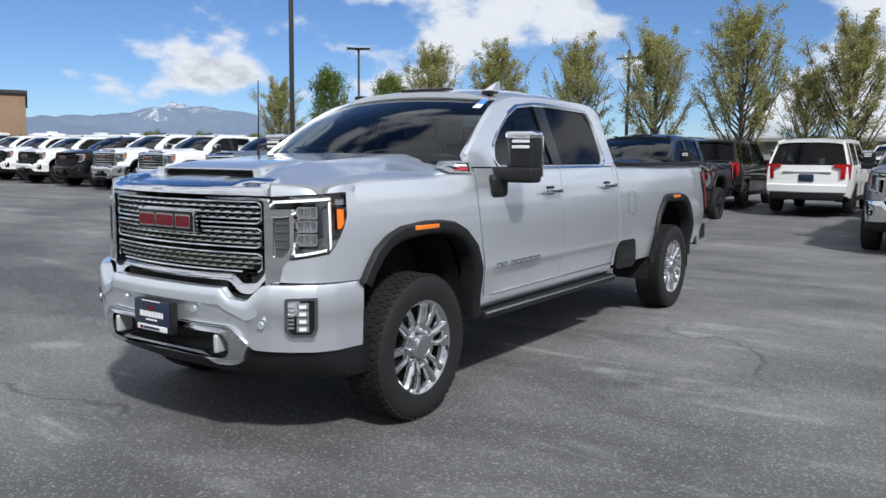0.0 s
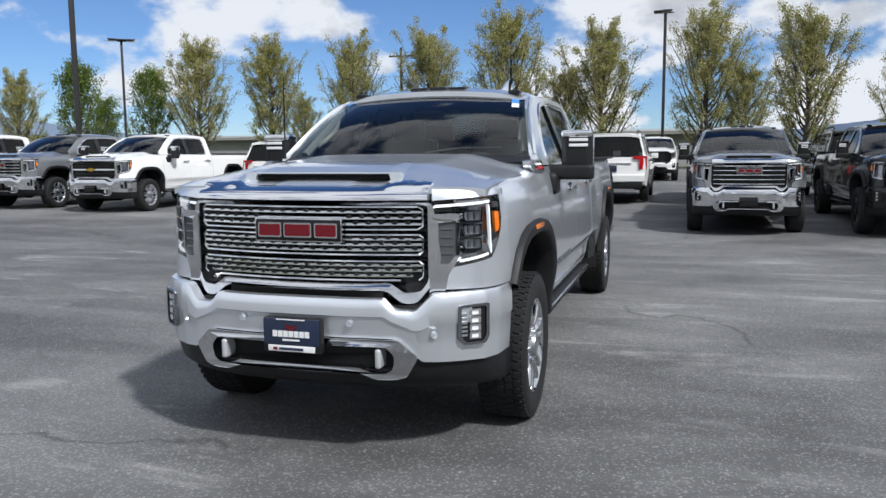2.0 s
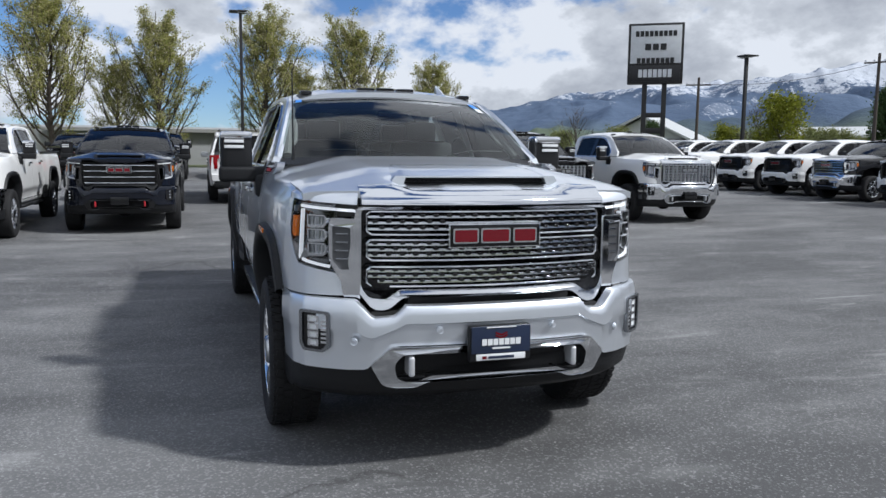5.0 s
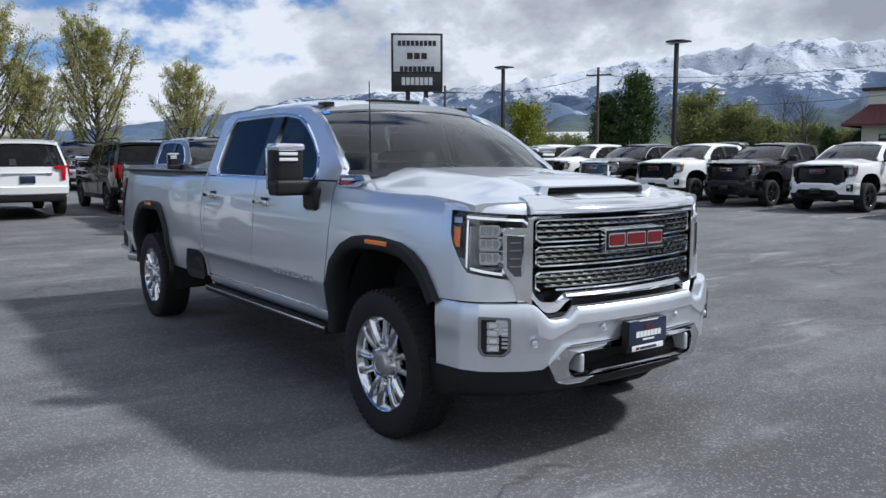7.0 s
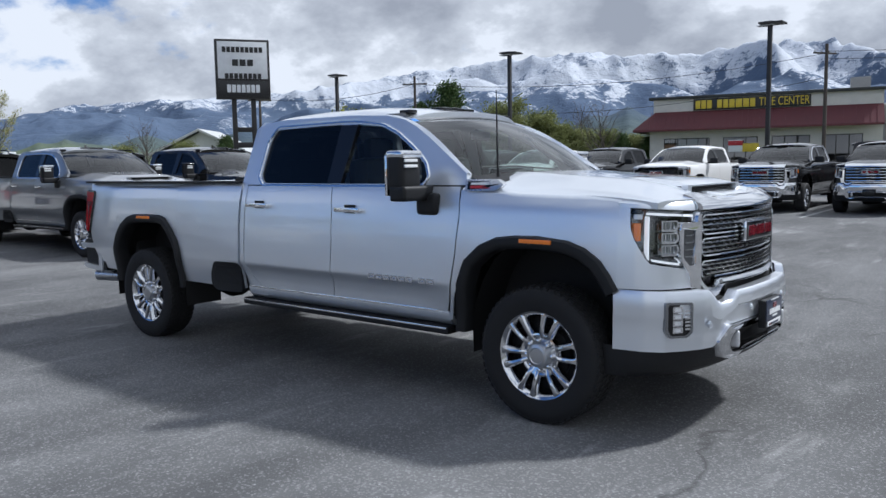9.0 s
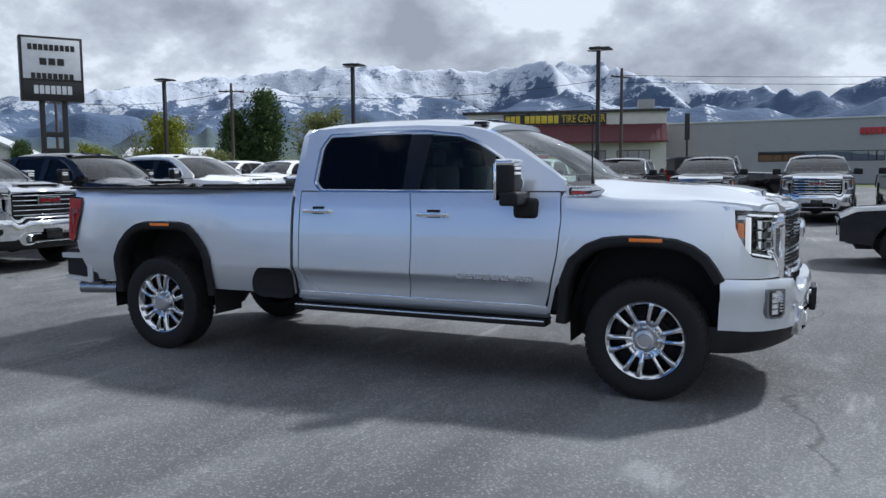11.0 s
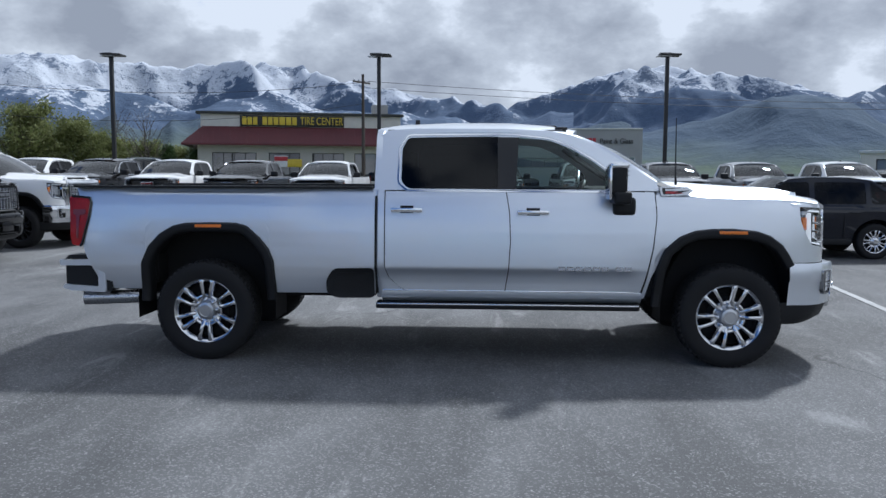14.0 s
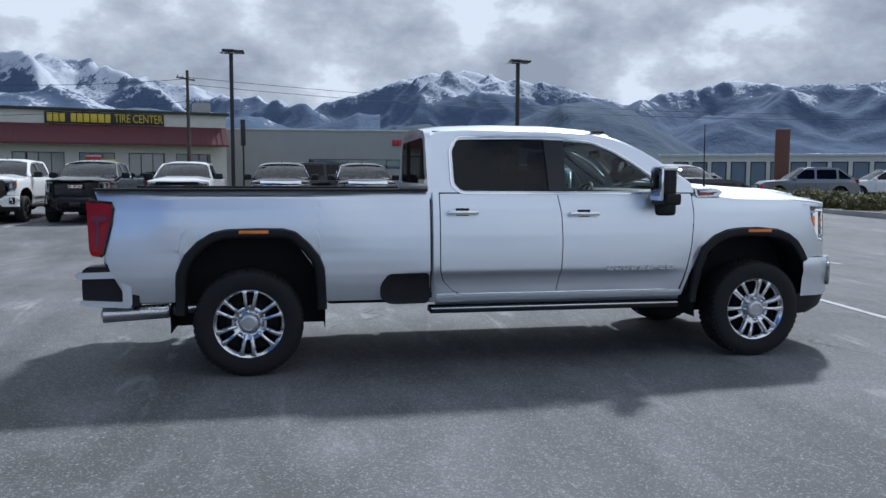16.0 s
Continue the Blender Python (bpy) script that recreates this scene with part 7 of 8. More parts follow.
    for ax in (0.0, wb):
        for s in (-1, 1):
            rows = [[(ax + rt * 1.25 * math.cos(a), s * y, rt + rt * 1.2 * math.sin(a)) for a in spread(-0.1, math.pi + 0.1, 12)] for y in (w * 0.96, w * 0.6)]
            grid(b, rows)
            b.faces.new([b.verts.new(p) for p in rows[1]])
    part("underbody", b, UNDER, R)
    for y in (-0.38, 0.38):
        for x in (cowl - 0.95, cowl - 1.95):
            S = part("seat", one_box(0.16, 0.46, 0.62, 0.05, (x, y, belt - 0.05)), LEATHER, R)
            part("headrest", one_box(0.09, 0.24, 0.15, 0.04, (x - 0.03, y, belt + 0.34)), LEATHER, S)
    part("dashboard", one_box(0.5, 1.4 * w, 0.2, 0.04, (cowl - 0.3, 0, belt - 0.1)), LEATHER, R)
    if spare:
        b = bmesh.new()
        lathe(b, [(0.001, -0.12), (0.3, -0.12), (0.38, -0.08), (0.39, 0.06), (0.2, 0.1), (0.001, 0.1)], 24, "x")
        o = part("spare_wheel", b, RUBBER, R, "spare wheel on the tailgate")
        o.location = (rear - 0.14, 0, 1.05)
    wheels(R, (0.0, wb), False, 7, rim, w * 0.86, tyre)
    return R


# ---- plants ----
def leaf_material(name, colors, trans=0.25):
    m = bpy.data.materials.new(name)
    m.use_nodes = True
    t = m.node_tree
    b = t.nodes["Principled BSDF"]
    geo = t.nodes.new("ShaderNodeNewGeometry")
    co = t.nodes.new("ShaderNodeTexCoord")
    n = node(t, "ShaderNodeTexNoise", Scale=0.6, Detail=2.0)
    link(t, co.outputs["Object"], n.inputs["Vector"])
    f = math_node(t, "ADD", math_node(t, "MULTIPLY", geo.outputs["Random Per Island"], 0.6), math_node(t, "MULTIPLY", n.outputs[0], 0.4))
    k = len(colors) - 1
    link(t, ramp(t, f, [(0.15 + 0.7 * i / k, c) for i, c in enumerate(colors)]), b.inputs["Base Color"])
    b.inputs["Roughness"].default_value = 0.65
    b.inputs["Specular IOR Level"].default_value = 0.2
    tr = t.nodes.new("ShaderNodeBsdfTranslucent")
    link(t, b.inputs["Base Color"].links[0].from_socket, tr.inputs[0])
    mx = t.nodes.new("ShaderNodeMixShader")
    mx.inputs[0].default_value = trans
    link(t, b.outputs[0], mx.inputs[1])
    link(t, tr.outputs[0], mx.inputs[2])
    link(t, mx.outputs[0], t.nodes["Material Output"].inputs[0])
    return m


BARK = surface("grey_bark", (0.085, 0.070, 0.058), 0.9, 0, 0.35, 4.0, 30.0, 0.4)
LEAF_PEAR = leaf_material("young_pear_leaves", [(0.20, 0.23, 0.06), (0.33, 0.34, 0.10), (0.42, 0.38, 0.17), (0.50, 0.46, 0.36)], 0.42)
LEAF_GREEN = leaf_material("fresh_green_leaves", [(0.08, 0.13, 0.025), (0.14, 0.20, 0.04), (0.22, 0.27, 0.07)], 0.38)
LEAF_DARK = leaf_material("dark_green_needles", [(0.030, 0.060, 0.020), (0.060, 0.102, 0.034), (0.105, 0.145, 0.052)])
LEAF_LIME = leaf_material("lime_green_leaves", [(0.11, 0.14, 0.012), (0.20, 0.22, 0.02), (0.28, 0.28, 0.035)])
LEAF_OLIVE = leaf_material("olive_shrub_leaves", [(0.060, 0.062, 0.022), (0.105, 0.100, 0.036), (0.160, 0.140, 0.060)], 0.25)
LEAF_SAGE = leaf_material("sage_green_leaves", [(0.12, 0.15, 0.05), (0.20, 0.22, 0.08), (0.28, 0.29, 0.13)], 0.35)


def tree_meshes(seed, h, spread_w, leaf_mat, leaves=3600, leaf=0.30, upright=0.75, clear=0.10, gaps=0.35, limbs=26):
    """A tapered trunk with rising limbs and twigs, and many small leaf clumps along the twigs."""
    rnd = random.Random(seed)
    b = bmesh.new()
    trunk = [(rnd.uniform(-0.08, 0.08) * k, rnd.uniform(-0.08, 0.08) * k, h * 0.93 * k / 7) for k in range(8)]
    tube(b, trunk, [0.017 * h * (1 - k / 7.6) for k in range(8)], 7)
    tips = []
    for k in range(limbs):
        u = clear + (0.88 - clear) * (k / limbs) ** 0.9
        z0 = h * 0.93 * u
        a = k * 2.399 + rnd.uniform(-0.5, 0.5)
        reach = spread_w * (0.12 + 0.95 * (1 - u) ** 0.85) * (0.75 + 0.25 * smooth(0.0, 0.3, u)) * rnd.uniform(0.55, 1.12)
        rise = reach * lerp(0.55, 2.2, upright) * rnd.uniform(0.7, 1.2)
        rise = min(rise, h * 1.0 - z0)
        base = Vector((0, 0, z0))
        pts = []
        for j in range(5):
            t = j / 4
            pts.append(base + Vector((math.cos(a) * reach * t ** 0.8, math.sin(a) * reach * t ** 0.8, rise * t ** 1.25)) + Vector((rnd.uniform(-1, 1), rnd.uniform(-1, 1), rnd.uniform(-0.5, 0.5))) * 0.10 * t * reach)
        r0 = 0.0075 * h * (1 - 0.75 * u)
        tube(b, pts, [r0 * (1 - 0.8 * j / 4) for j in range(5)], 5, False)
        for j in range(7):
            t = rnd.uniform(0.2, 1.0)
            i = min(3, int(t * 4))
            p = pts[i].lerp(pts[i + 1], t * 4 - i)
            d = Vector((math.cos(a + rnd.uniform(-1.4, 1.4)), math.sin(a + rnd.uniform(-1.4, 1.4)), rnd.uniform(0.2, 1.6) * (0.4 + upright))).normalized()
            ln = reach * rnd.uniform(0.25, 0.55)
            q = p + d * ln
            tube(b, [p, p.lerp(q, 0.5) + Vector((0, 0, 0.05 * ln)), q], [r0 * 0.35, r0 * 0.22, r0 * 0.06], 4, False)
            tips.append((p, q, rnd.random()))
    me = bpy.data.meshes.new("trunk")
    b.to_mesh(me)
    b.free()
    for p in me.polygons:
        p.use_smooth = True
    me.materials.append(BARK)
    vs, fs = [], []
    tips = [t for t in tips if t[2] > gaps * 0.4]
    for k in range(leaves):
        p, q, _ = tips[rnd.randrange(len(tips))]
        t = rnd.random() ** 0.7
        c = p.lerp(q, t * 1.05) + Vector((rnd.gauss(0, 1), rnd.gauss(0, 1), rnd.gauss(0, 1))) * leaf * 1.3
        n = Vector((rnd.gauss(0, 1), rnd.gauss(0, 1), rnd.gauss(0, 1))).normalized()
        u = n.orthogonal().normalized() * leaf * rnd.uniform(0.3, 0.75)
        v = n.cross(u).normalized() * leaf * rnd.uniform(0.2, 0.45)
        i = len(vs)
        vs += [c - u, c + v * 0.9 + n * leaf * 0.08, c + u, c - v]
        fs.append((i, i + 1, i + 2, i + 3))
    lm = bpy.data.meshes.new("crown")
    lm.from_pydata(vs, [], fs)
    lm.materials.append(leaf_mat)
    return me, lm


def tree(meshes, x, y, turn, size=1.0, name="tree", label="young ornamental pear tree just leafing out", group="trees along the lot"):
    R = root(name, label, "tree", group)
    place("trunk", meshes[0], R)
    if meshes[1]:
        place("crown", meshes[1], R)
    R.matrix_basis = Matrix.Translation((x, y, ground_z(x, y) - 0.1)) @ Matrix.Rotation(turn, 4, "Z") @ Matrix.Scale(size, 4)


PEARS = [tree_meshes(11 + k, 10.5, 3.05, LEAF_PEAR, 32000, 0.105, 0.76, 0.07, 0.25, 64) for k in range(4)]
GREENS = [tree_meshes(31, 10.5, 2.5, LEAF_GREEN, 10000, 0.18, 0.75, 0.06, 0.2, 40), tree_meshes(32, 10.5, 2.7, LEAF_GREEN, 9500, 0.18, 0.7, 0.06, 0.2, 40)]
# the far row: place along the row, height, kind
for k, (y, hh, kind) in enumerate([(-46.8, 10.0, 1), (-43.6, 6.6, 1), (-40.2, 9.2, 1), (-34.8, 10.9, 0), (-28.6, 10.8, 0), (-22.3, 10.5, 0), (-15.8, 10.7, 0), (-10.2, 12.0, 2), (-3.6, 10.8, 2), (3.2, 11.0, 2), (9.3, 11.0, 0), (14.9, 8.3, 2), (-52.5, 9.0, 0), (-6.2, 7.6, 2), (5.6, 7.2, 2), (-26.0, 6.0, 0)]):
    x = -51.0 + 0.9 * math.sin(k * 2.3)
    ms = GREENS[k % 2] if kind == 1 else PEARS[k % 4]
    tree(ms, x, y, k * 1.7, (hh - 0.1) / 10.5, "tree", "fresh green tree in leaf beside the lot" if kind == 1 else "ornamental pear tree with sparse young leaves")
DARK = tree_meshes(41, 10.0, 2.3, LEAF_DARK, 11000, 0.26, 0.55, 0.04, 0.2, 40)
LIME = tree_meshes(42, 5.6, 2.2, LEAF_LIME, 6000, 0.18, 0.5, 0.05, 0.2, 34)
SAGE = tree_meshes(43, 6.0, 2.9, LEAF_SAGE, 6000, 0.22, 0.35, 0.04, 0.2, 34)
BUSHY = tree_meshes(44, 7.0, 3.2, LEAF_SAGE, 8000, 0.24, 0.4, 0.05, 0.2, 36)
BARE = (tree_meshes(45, 7.2, 2.5, LEAF_SAGE, 10, 0.2, 0.6, 0.12, 0.2, 36)[0], None)
tree(DARK, -44.2, 53.5, 0.4, 0.98, "evergreen_tree", "tall dense dark green tree", "trees behind the lot")
tree(DARK, -46.6, 52.0, 2.4, 0.78, "evergreen_tree", "tall dense dark green tree", "trees behind the lot")
for k, (x, y, sz) in enumerate([(-39.9, 56.6, 1.0), (-37.0, 58.0, 0.85), (-41.5, 59.0, 0.85), (-35.3, 58.6, 0.7)]):
    tree(BUSHY, x, y, k * 1.3, sz, "broadleaf_tree", "broad tree in fresh green leaf", "trees behind the lot")
for k, (x, y, sz) in enumerate([(-33.5, 59.5, 0.72), (-31.5, 60.5, 0.70), (-29.4, 61.5, 0.62), (-49, 47, 0.6), (-52, 42, 0.55), (-43, 45, 0.45), (-27.6, 62.5, 0.6), (-56, 33, 0.6), (-59, 29, 0.55), (-36.5, 37.5, 0.5), (-40.5, 35.0, 0.5)]):
    tree(SAGE, x, y, k * 2.1, sz, "shrubby_tree", "low sage-green shrubby tree", "trees behind the lot")
tree(LIME, -37.6, 34.0, 0.3, 0.95, "lime_tree", "rounded lime-green tree behind parked trucks", "trees behind the lot")
tree(LIME, -52.5, 41.0, 1.3, 0.7, "lime_tree", "rounded lime-green tree behind parked trucks", "trees behind the lot")
for k, (x, y, sz) in enumerate([(-40.3, 56.0, 1.05), (-29.9, 56.4, 0.92), (-43.0, 36.5, 0.72), (-35.0, 62.0, 1.0), (-50.0, 26.0, 0.7)]):
    tree(BARE, x, y, k * 1.9, sz, "bare_tree", "bare-branched tree not yet in leaf", "trees behind the lot")
for k, (x, y, sz) in enumerate([(-28.8, 58.0, 0.40), (-26.6, 58.4, 0.36), (-47.0, 30.5, 0.40)]):
    tree(DARK, x, y, k * 1.1, sz, "small_evergreen", "small dark conifer near the street", "trees behind the lot")
# thicket on the plain at the far left
for k in range(9):
    a = radians(222.0 + 1.7 * k)
    tree(BUSHY, 4 + 110 * math.cos(a), 2 + 110 * math.sin(a), k * 1.2, 0.55 + 0.12 * math.sin(k * 3.1), "distant_tree", "distant dark green tree on the plain", "distant trees")


def shrub(x, y, r, seed):
    rnd = random.Random(seed)
    vs, fs = [], []
    for k in range(1500):
        d = Vector((rnd.gauss(0, 1), rnd.gauss(0, 1), abs(rnd.gauss(0, 0.8)))).normalized()
        c = Vector((d.x * r * 1.25, d.y * r * 1.0, d.z * r * 0.95)) * rnd.uniform(0.55, 1.0) * (1 + 0.18 * noise.noise(d * 3.0 + Vector((seed, 0, 0))))
        n = (d + Vector((rnd.gauss(0, 0.6), rnd.gauss(0, 0.6), rnd.gauss(0, 0.6)))).normalized()
        u = n.orthogonal().normalized() * 0.10 * rnd.uniform(0.5, 1)
        v = n.cross(u).normalized() * 0.05
        i = len(vs)
        vs += [c - u, c + v, c + u + n * 0.03, c - v]
        fs.append((i, i + 1, i + 2, i + 3))
    me = bpy.data.meshes.new("foliage")
    me.from_pydata(vs, [], fs)
    me.materials.append(LEAF_OLIVE)
    R = root("shrub", "rounded olive-brown shrub in a planted kerb bed", "shrub", "shrubs in the kerb bed")
    place("foliage", me, R)
    b = bmesh.new()
    for k in range(5):
        a = k * 1.256
        tube(b, [(0, 0, 0), (0.3 * r * math.cos(a), 0.3 * r * math.sin(a), 0.35 * r), (0.7 * r * math.cos(a), 0.7 * r * math.sin(a), 0.6 * r)], [0.03, 0.02, 0.008], 5, False)
    part("stems", b, BARK, R)
    R.matrix_basis = Matrix.Translation((x, y, 0.40))


bm = bmesh.new()
lp = rounded([(16.6, 27.0), (15.3, 12.0), (20.5, 11.0), (21.5, 26.5)], 1.2, 5)
plate(bm, [lp], lambda x, y: (x, y, 0.42), lambda x, y: (x, y, 0.1))
tagged(part("kerb_island", bm, CONCRETE), "pale concrete kerb island", "kerb", kind="structure")
bm = bmesh.new()
plate(bm, [[(lerp(18.5, x, 0.93), lerp(19.0, y, 0.97)) for x, y in lp]], lambda x, y: (x, y, 0.426), lambda x, y: (x, y, 0.30))
tagged(part("planting_bed", bm, surface("bark_mulch", (0.06, 0.045, 0.035), 0.95, 0, 0.4, 3.0, 40.0)), "brown mulch planting bed", "ground", kind="structure")
for k in range(14):
    shrub(17.0 + 1.5 * (k % 2) + 0.3 * math.sin(k * 5.1), 13.0 + 0.95 * k, 0.70 + 0.15 * math.sin(k * 2.7), k)

# rust-brown pylon and feather flag across the street
R = root("sign_pylon", "rust-brown metal sign pylon", "sign")
part("column", one_box(0.78, 0.5, 4.1, 0.03, (0, 0, 2.05)), RUST, R)
part("foot", one_box(1.3, 0.9, 0.3, 0.03, (0, 0, 0.15)), CONCRETE, R)
R.matrix_basis = pose(23.7, 34.3, 0.3, rz=-30)
R = root("feather_flag", "red feather flag on a thin pole", "flag")
bm = bmesh.new()
tube(bm, [(0, 0, 0), (0, 0, 2.6), (0.25, 0, 3.1)], [0.02, 0.015, 0.008], 6)
part("pole", bm, STEEL, R)
bm = bmesh.new()
rows = [[(0.02, 0.0, z), (0.02 + w * 0.5, 0.04 * math.sin(z * 4), z + 0.05), (0.02 + w, 0.06 * math.sin(z * 3), z)] for z, w in ((1.3, 0.25), (1.8, 0.42), (2.3, 0.5), (2.75, 0.45), (3.05, 0.25))]
grid(bm, rows)
part("banner", bm, surface("red_fabric", (0.50, 0.03, 0.04), 0.7), R)
R.matrix_basis = pose(15.25, 23.1, -0.25, rz=-25)
R.scale = (0.5, 0.5, 0.5)

R = root("panel_sign", "narrow black sign panel on a steel post", "sign")
part("panel", one_box(0.42, 0.25, 2.3, 0.02, (0, 0, 5.2)), SIGNBLACK, R)
part("post", one_box(0.16, 0.16, 4.1, 0.01, (0, 0, 2.05)), STEEL, R)
R.matrix_basis = pose(-8.45, 66.0, 0.3)

# recreational vehicles and low stores at the far left
VANWHITE = surface("white_van_panel", (0.62, 0.63, 0.63), 0.5, 0, 0.06)


def camper(x, y, rz, L=8.0):
    R = root("camper_trailer", "white camper trailer parked far away", "trailer", "campers far away")
    part("body", one_box(L, 2.4, 2.6, 0.2, (0, 0, 2.0), None, 3), VANWHITE, R)
    part("stripe", one_box(L * 0.9, 2.42, 0.25, 0.02, (0, 0, 1.5)), DARKGREY, R)
    for k in range(3):
        part("window", one_box(0.9, 2.43, 0.55, 0.04, (-L * 0.3 + k * L * 0.28, 0, 2.4)), GLOSSBLACK, R)
    part("roof_unit", one_box(0.9, 0.8, 0.3, 0.06, (0.5, 0, 3.4)), VANWHITE, R)
    for s in (-1, 1):
        bm = bmesh.new()
        lathe(bm, [(0.001, -0.1), (0.36, -0.1), (0.36, 0.1), (0.001, 0.1)], 16)
        o = part("wheel", bm, RUBBER, R)
        o.location = (-0.4, s * 1.1, 0.36)
    bm = bmesh.new()
    tube(bm, [(L / 2, 0, 0.55), (L / 2 + 1.2, 0, 0.5)], 0.06, 6)
    box(bm, 0, 0, 0.6, L * 0.95, 1.4, 0.2, 0)
    part("drawbar", bm, STEEL, R)
    R.matrix_basis = pose(x, y, ground_z(x, y) - 0.1, rz=rz)
    R.scale = (0.85, 0.85, 0.72)


for k, az in enumerate((242.5, 240.6, 238.0, 235.5, 233.0, 230.8, 228.9, 204.5, 197.0, 166.0)):
    a = radians(az)
    d = 62 if az > 220 else 60
    camper(3.5 + d * math.cos(a), 3.5 + d * math.sin(a), 20 + 37 * k % 90, 7.5 + (k % 3))

# ---- parked vehicles ----
def repaint(R, old, new_mat):
    for o in R.children_recursive:
        for sl in o.material_slots:
            if sl.material is old:
                sl.link = "OBJECT"
                sl.material = new_mat
    return R


def set_down(R, x, y, rz, size=(1, 1, 1)):
    """Stands a vehicle on the ground at its own tilt-free height."""
    R.matrix_basis = pose(x, y, ground_z(x, y) - 0.006, rz=rz) @ Matrix.Diagonal((*size, 1))


def parked(master, old, color, label, x, y, rz, size=(1, 1, 1)):
    c = copy_thing(master, pose(0, 0, 0))
    set_down(c, x, y, rz, size)
    repaint(c, old, color)
    c["label"] = label
    return c


SZ = (0.94, 0.97, 0.935)
HD_BARS = pickup("pickup_truck", "grey heavy-duty pickup with chrome bar grille parked in a row", GREY, grille="bars", bars=5)
set_down(HD_BARS, -11.55, 2.93, 0)
HD_LATTICE = pickup("pickup_truck", "black heavy-duty pickup with dark bumper and bright lattice grille", BLACK, grille="lattice", trim=GLOSSBLACK, rim=RIMDARK, emblem=SATIN)
set_down(HD_LATTICE, -11.4, 5.83, 0)
HD_DARK = pickup("pickup_truck", "dark navy off-road pickup with black trim and red tow hooks", NAVY, grille="bars", bars=4, trim=GLOSSBLACK, rim=RIMDARK, bed_cut=0.33)
set_down(HD_DARK, -11.9, -2.72, 0)
HD_GOLD = pickup("pickup_truck", "white heavy-duty pickup with black grille and gold emblem", WHITE, grille="dark", bars=6, emblem=GOLD, bed_cut=0.33)
set_down(HD_GOLD, -10.75, -5.42, 0)
LIGHT = pickup("pickup_truck", "white light-duty pickup with black grille facing the lane", WHITE, grille="dark", bars=7, trim=GLOSSBLACK, rim=RIMDARK, tow=False, flares=False, bed_cut=0.6)
set_down(LIGHT, -7.45, 18.2, -90, SZ)
LIGHTC = pickup("pickup_truck", "dark light-duty pickup with chrome bar grille facing the lane", BLACK, grille="bars", bars=5, rim=RIMPOLISH, tow=False, flares=False, bed_cut=0.6)
set_down(LIGHTC, -1.75, 18.2, -90, SZ)
names = {WHITE: "white", BLACK: "black", DARKGREY: "dark grey", GREY: "grey"}
HD_BRIGHT = pickup("pickup_truck", "white heavy-duty pickup with bright lattice grille and chrome bumper", WHITE, grille="lattice", rim=RIMDARK, emblem=SATIN)
set_down(HD_BRIGHT, -11.4, 8.88, 0)
parked(HD_GOLD, WHITE, WHITE, "white heavy-duty pickup with black grille and gold emblem", -13.0, -12.4, 0)
parked(HD_BARS, GREY, GREY, "silver-grey heavy-duty pickup beside a white one", -13.2, -15.5, 0)
for x, y, mst, old, col, lab in ((-13.4, -19.2, HD_BARS, GREY, WHITE, "white pickup with chrome bar grille parked in the long row"), (-13.5, -22.0, HD_BARS, GREY, WHITE, "white pickup with chrome bar grille parked in the long row"), (-13.6, -24.7, LIGHT, WHITE, BLACK, "black light-duty pickup parked in the long row"), (-13.7, -27.6, LIGHT, WHITE, WHITE, "white pickup with black grille parked in the long row"), (-14.0, -30.6, LIGHT, WHITE, WHITE, "white pickup with black grille parked in the long row"), (-14.3, -33.6, LIGHT, WHITE, WHITE, "white pickup with black grille parked in the long row"), (-14.6, -36.6, LIGHT, WHITE, BLACK, "black light-duty pickup parked in the long row")):
    parked(mst, old, col, lab, x, y, 0, SZ if mst is LIGHT else (1, 1, 1))
for x, mst, old, col in ((-28.6, LIGHT, WHITE, DARKGREY), (-26.0, LIGHT, WHITE, WHITE), (-23.3, LIGHT, WHITE, WHITE), (-20.6, LIGHT, WHITE, WHITE), (-18.0, LIGHT, WHITE, WHITE), (-15.4, LIGHTC, BLACK, BLACK), (-12.8, LIGHT, WHITE, WHITE), (-10.3, LIGHT, WHITE, BLACK), (-4.41, LIGHTC, BLACK, BLACK), (1.3, LIGHTC, BLACK, DARKGREY), (4.06, LIGHT, WHITE, DARKGREY), (6.9, LIGHTC, BLACK, GREY), (9.7, LIGHT, WHITE, WHITE)):
    parked(mst, old, col, names[col] + (" light-duty pickup with chrome bar grille facing the lane" if mst is LIGHTC else " light-duty pickup with black grille facing the lane"), x, 18.2 + 0.2 * math.sin(x * 3), -90, SZ)
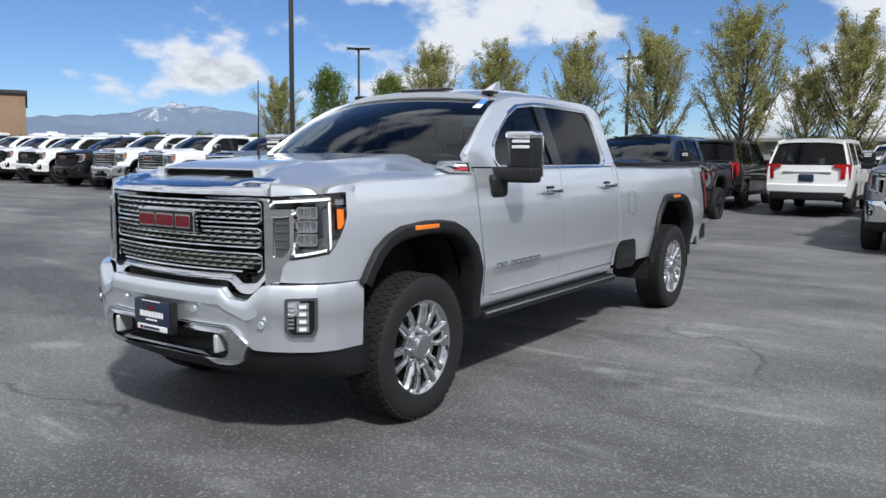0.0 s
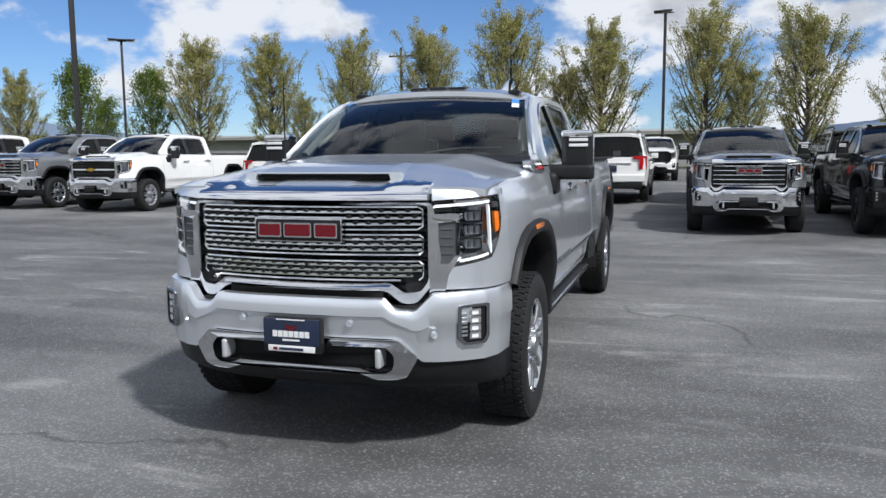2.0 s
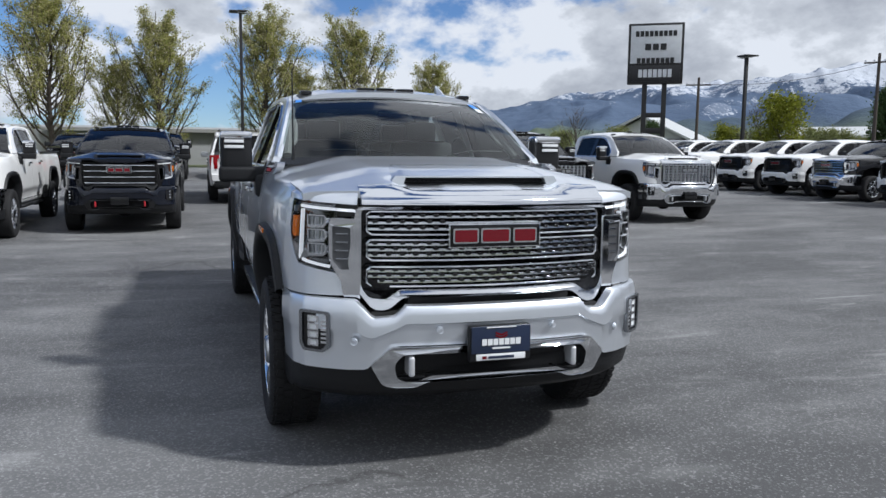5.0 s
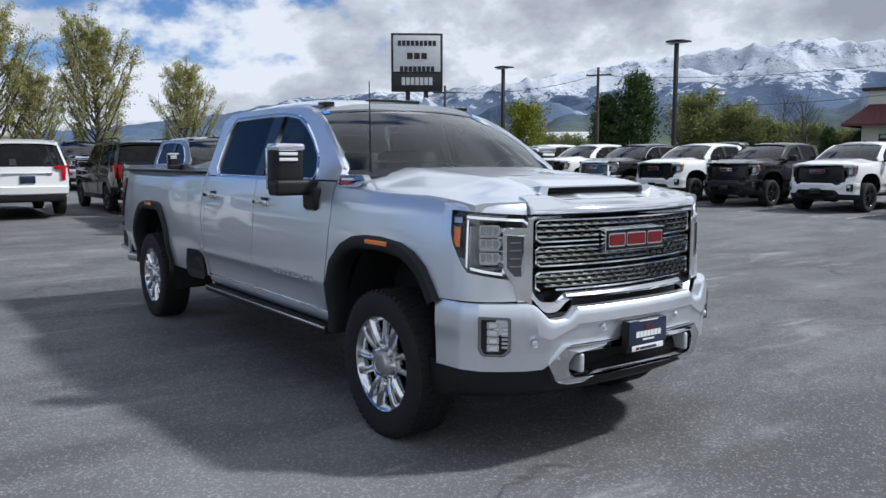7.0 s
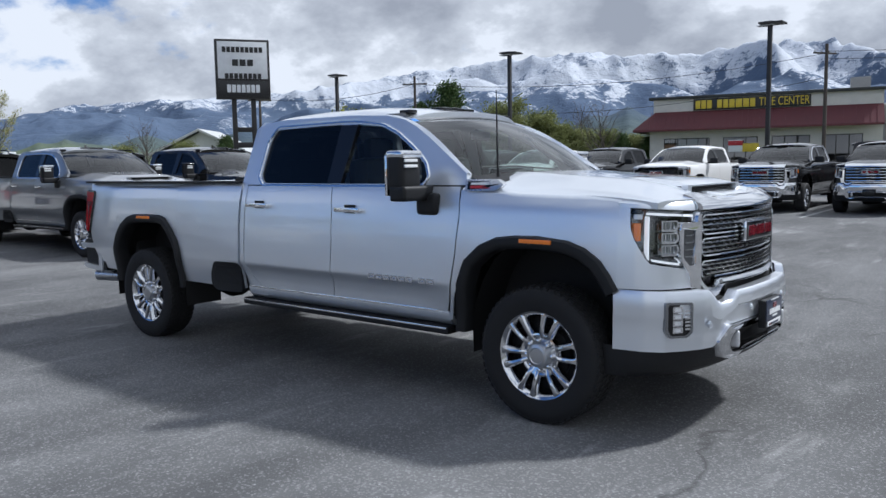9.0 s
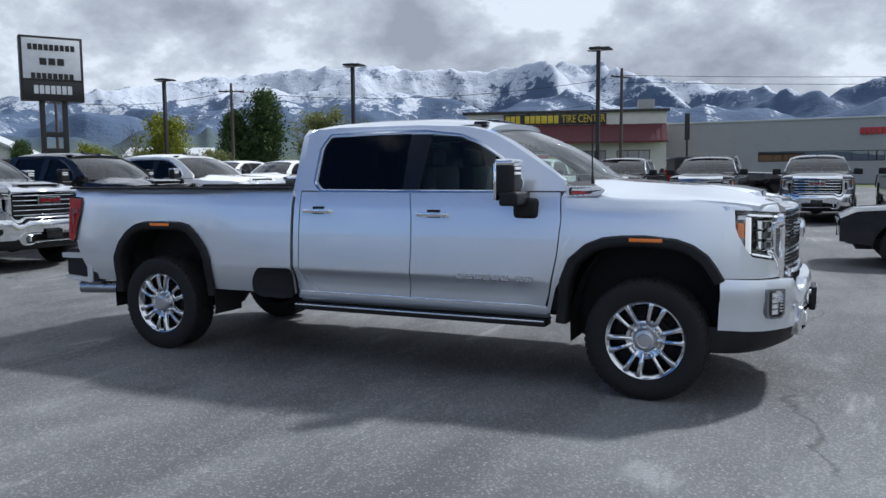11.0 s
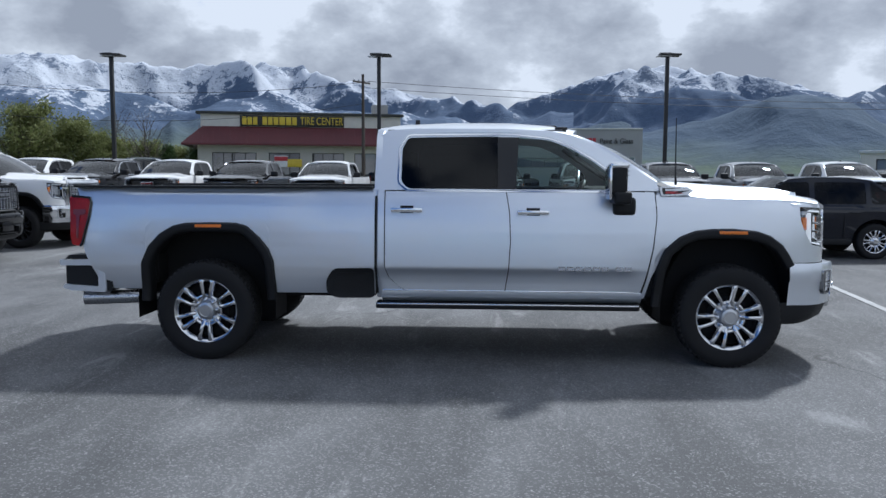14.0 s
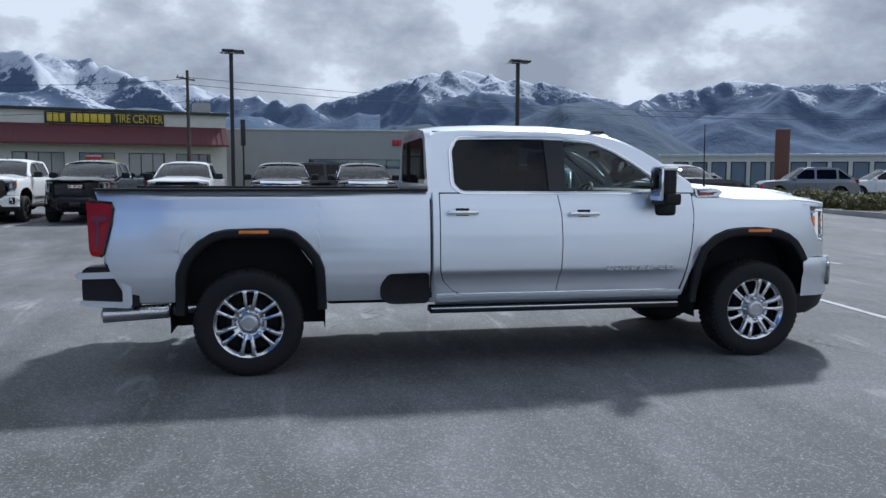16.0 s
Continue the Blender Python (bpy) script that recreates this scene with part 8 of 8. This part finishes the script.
# distant row beyond the drive
for y, mst, old, col in ((-9.5, HD_BARS, GREY, DARKGREY), (-6.2, LIGHT, WHITE, BLACK), (-2.8, HD_LATTICE, BLACK, BLACK), (0.6, LIGHT, WHITE, WHITE), (4.2, HD_BARS, GREY, BLACK), (8.0, LIGHT, WHITE, DARKGREY), (12.0, LIGHT, WHITE, BLACK)):
    parked(mst, old, col, names[col] + " pickup in the distant row", -31.0, y, 0, SZ if mst is LIGHT else (1, 1, 1))

SUV = wagon("suv", "white full-size suv seen from behind with red tail lamps", WHITE, "suv", rear=-4.05, rim=RIMDARK)
set_down(SUV, -21.65, -0.09, 180)
parked(SUV, WHITE, BLACK, "black full-size suv parked nose-in", -22.4, -2.9, 180)
parked(SUV, WHITE, BLACK, "black full-size suv parked nose-in", -21.7, 2.9, 180)
parked(SUV, WHITE, WHITE, "white suv seen from behind in a row of trucks", -21.2, -10.3, 180, (0.97, 0.97, 0.93))
parked(SUV, WHITE, BLACK, "black full-size suv parked nose-in", -21.7, 6.2, 180)
CROSS = wagon("crossover", "dark navy crossover with sloping roof and bright wheels", NAVY, "car", front=0.92, rear=-3.85, wb=-2.95, w=0.94, sill=0.36, belt=1.02, hood=1.0, nose_z=0.90, roof=1.58, tyre=0.82, cowl=-0.45, ws_top=-1.35, roof_end=-2.9, tail_top=1.05, tall_lamps=False, rack=False)
set_down(CROSS, 2.45, 8.85, 180)
parked(CROSS, NAVY, WHITE, "white sedan parked across the lot", 12.6, 21.0, -70)
parked(CROSS, NAVY, GREY, "silver crossover parked across the lot", 19.5, 28.5, 160, (0.95, 0.97, 1.1))
parked(CROSS, NAVY, WHITE, "white car parked across the lot", 25.5, 30.5, 160)
OFF = wagon("offroader", "boxy black off-roader with a spare wheel", BLACK, "suv", front=0.75, rear=-3.6, wb=-2.9, w=0.95, belt=1.30, hood=1.25, nose_z=1.18, roof=1.90, cowl=-0.75, ws_top=-1.0, roof_end=-3.5, rim=RIMDARK, rack=False, spare=True)
set_down(OFF, -0.6, 27.3, 5)
parked(OFF, BLACK, WHITE, "white boxy van-like off-roader behind the row", -17.5, 28.0, -60, (1.1, 1.0, 1.05))
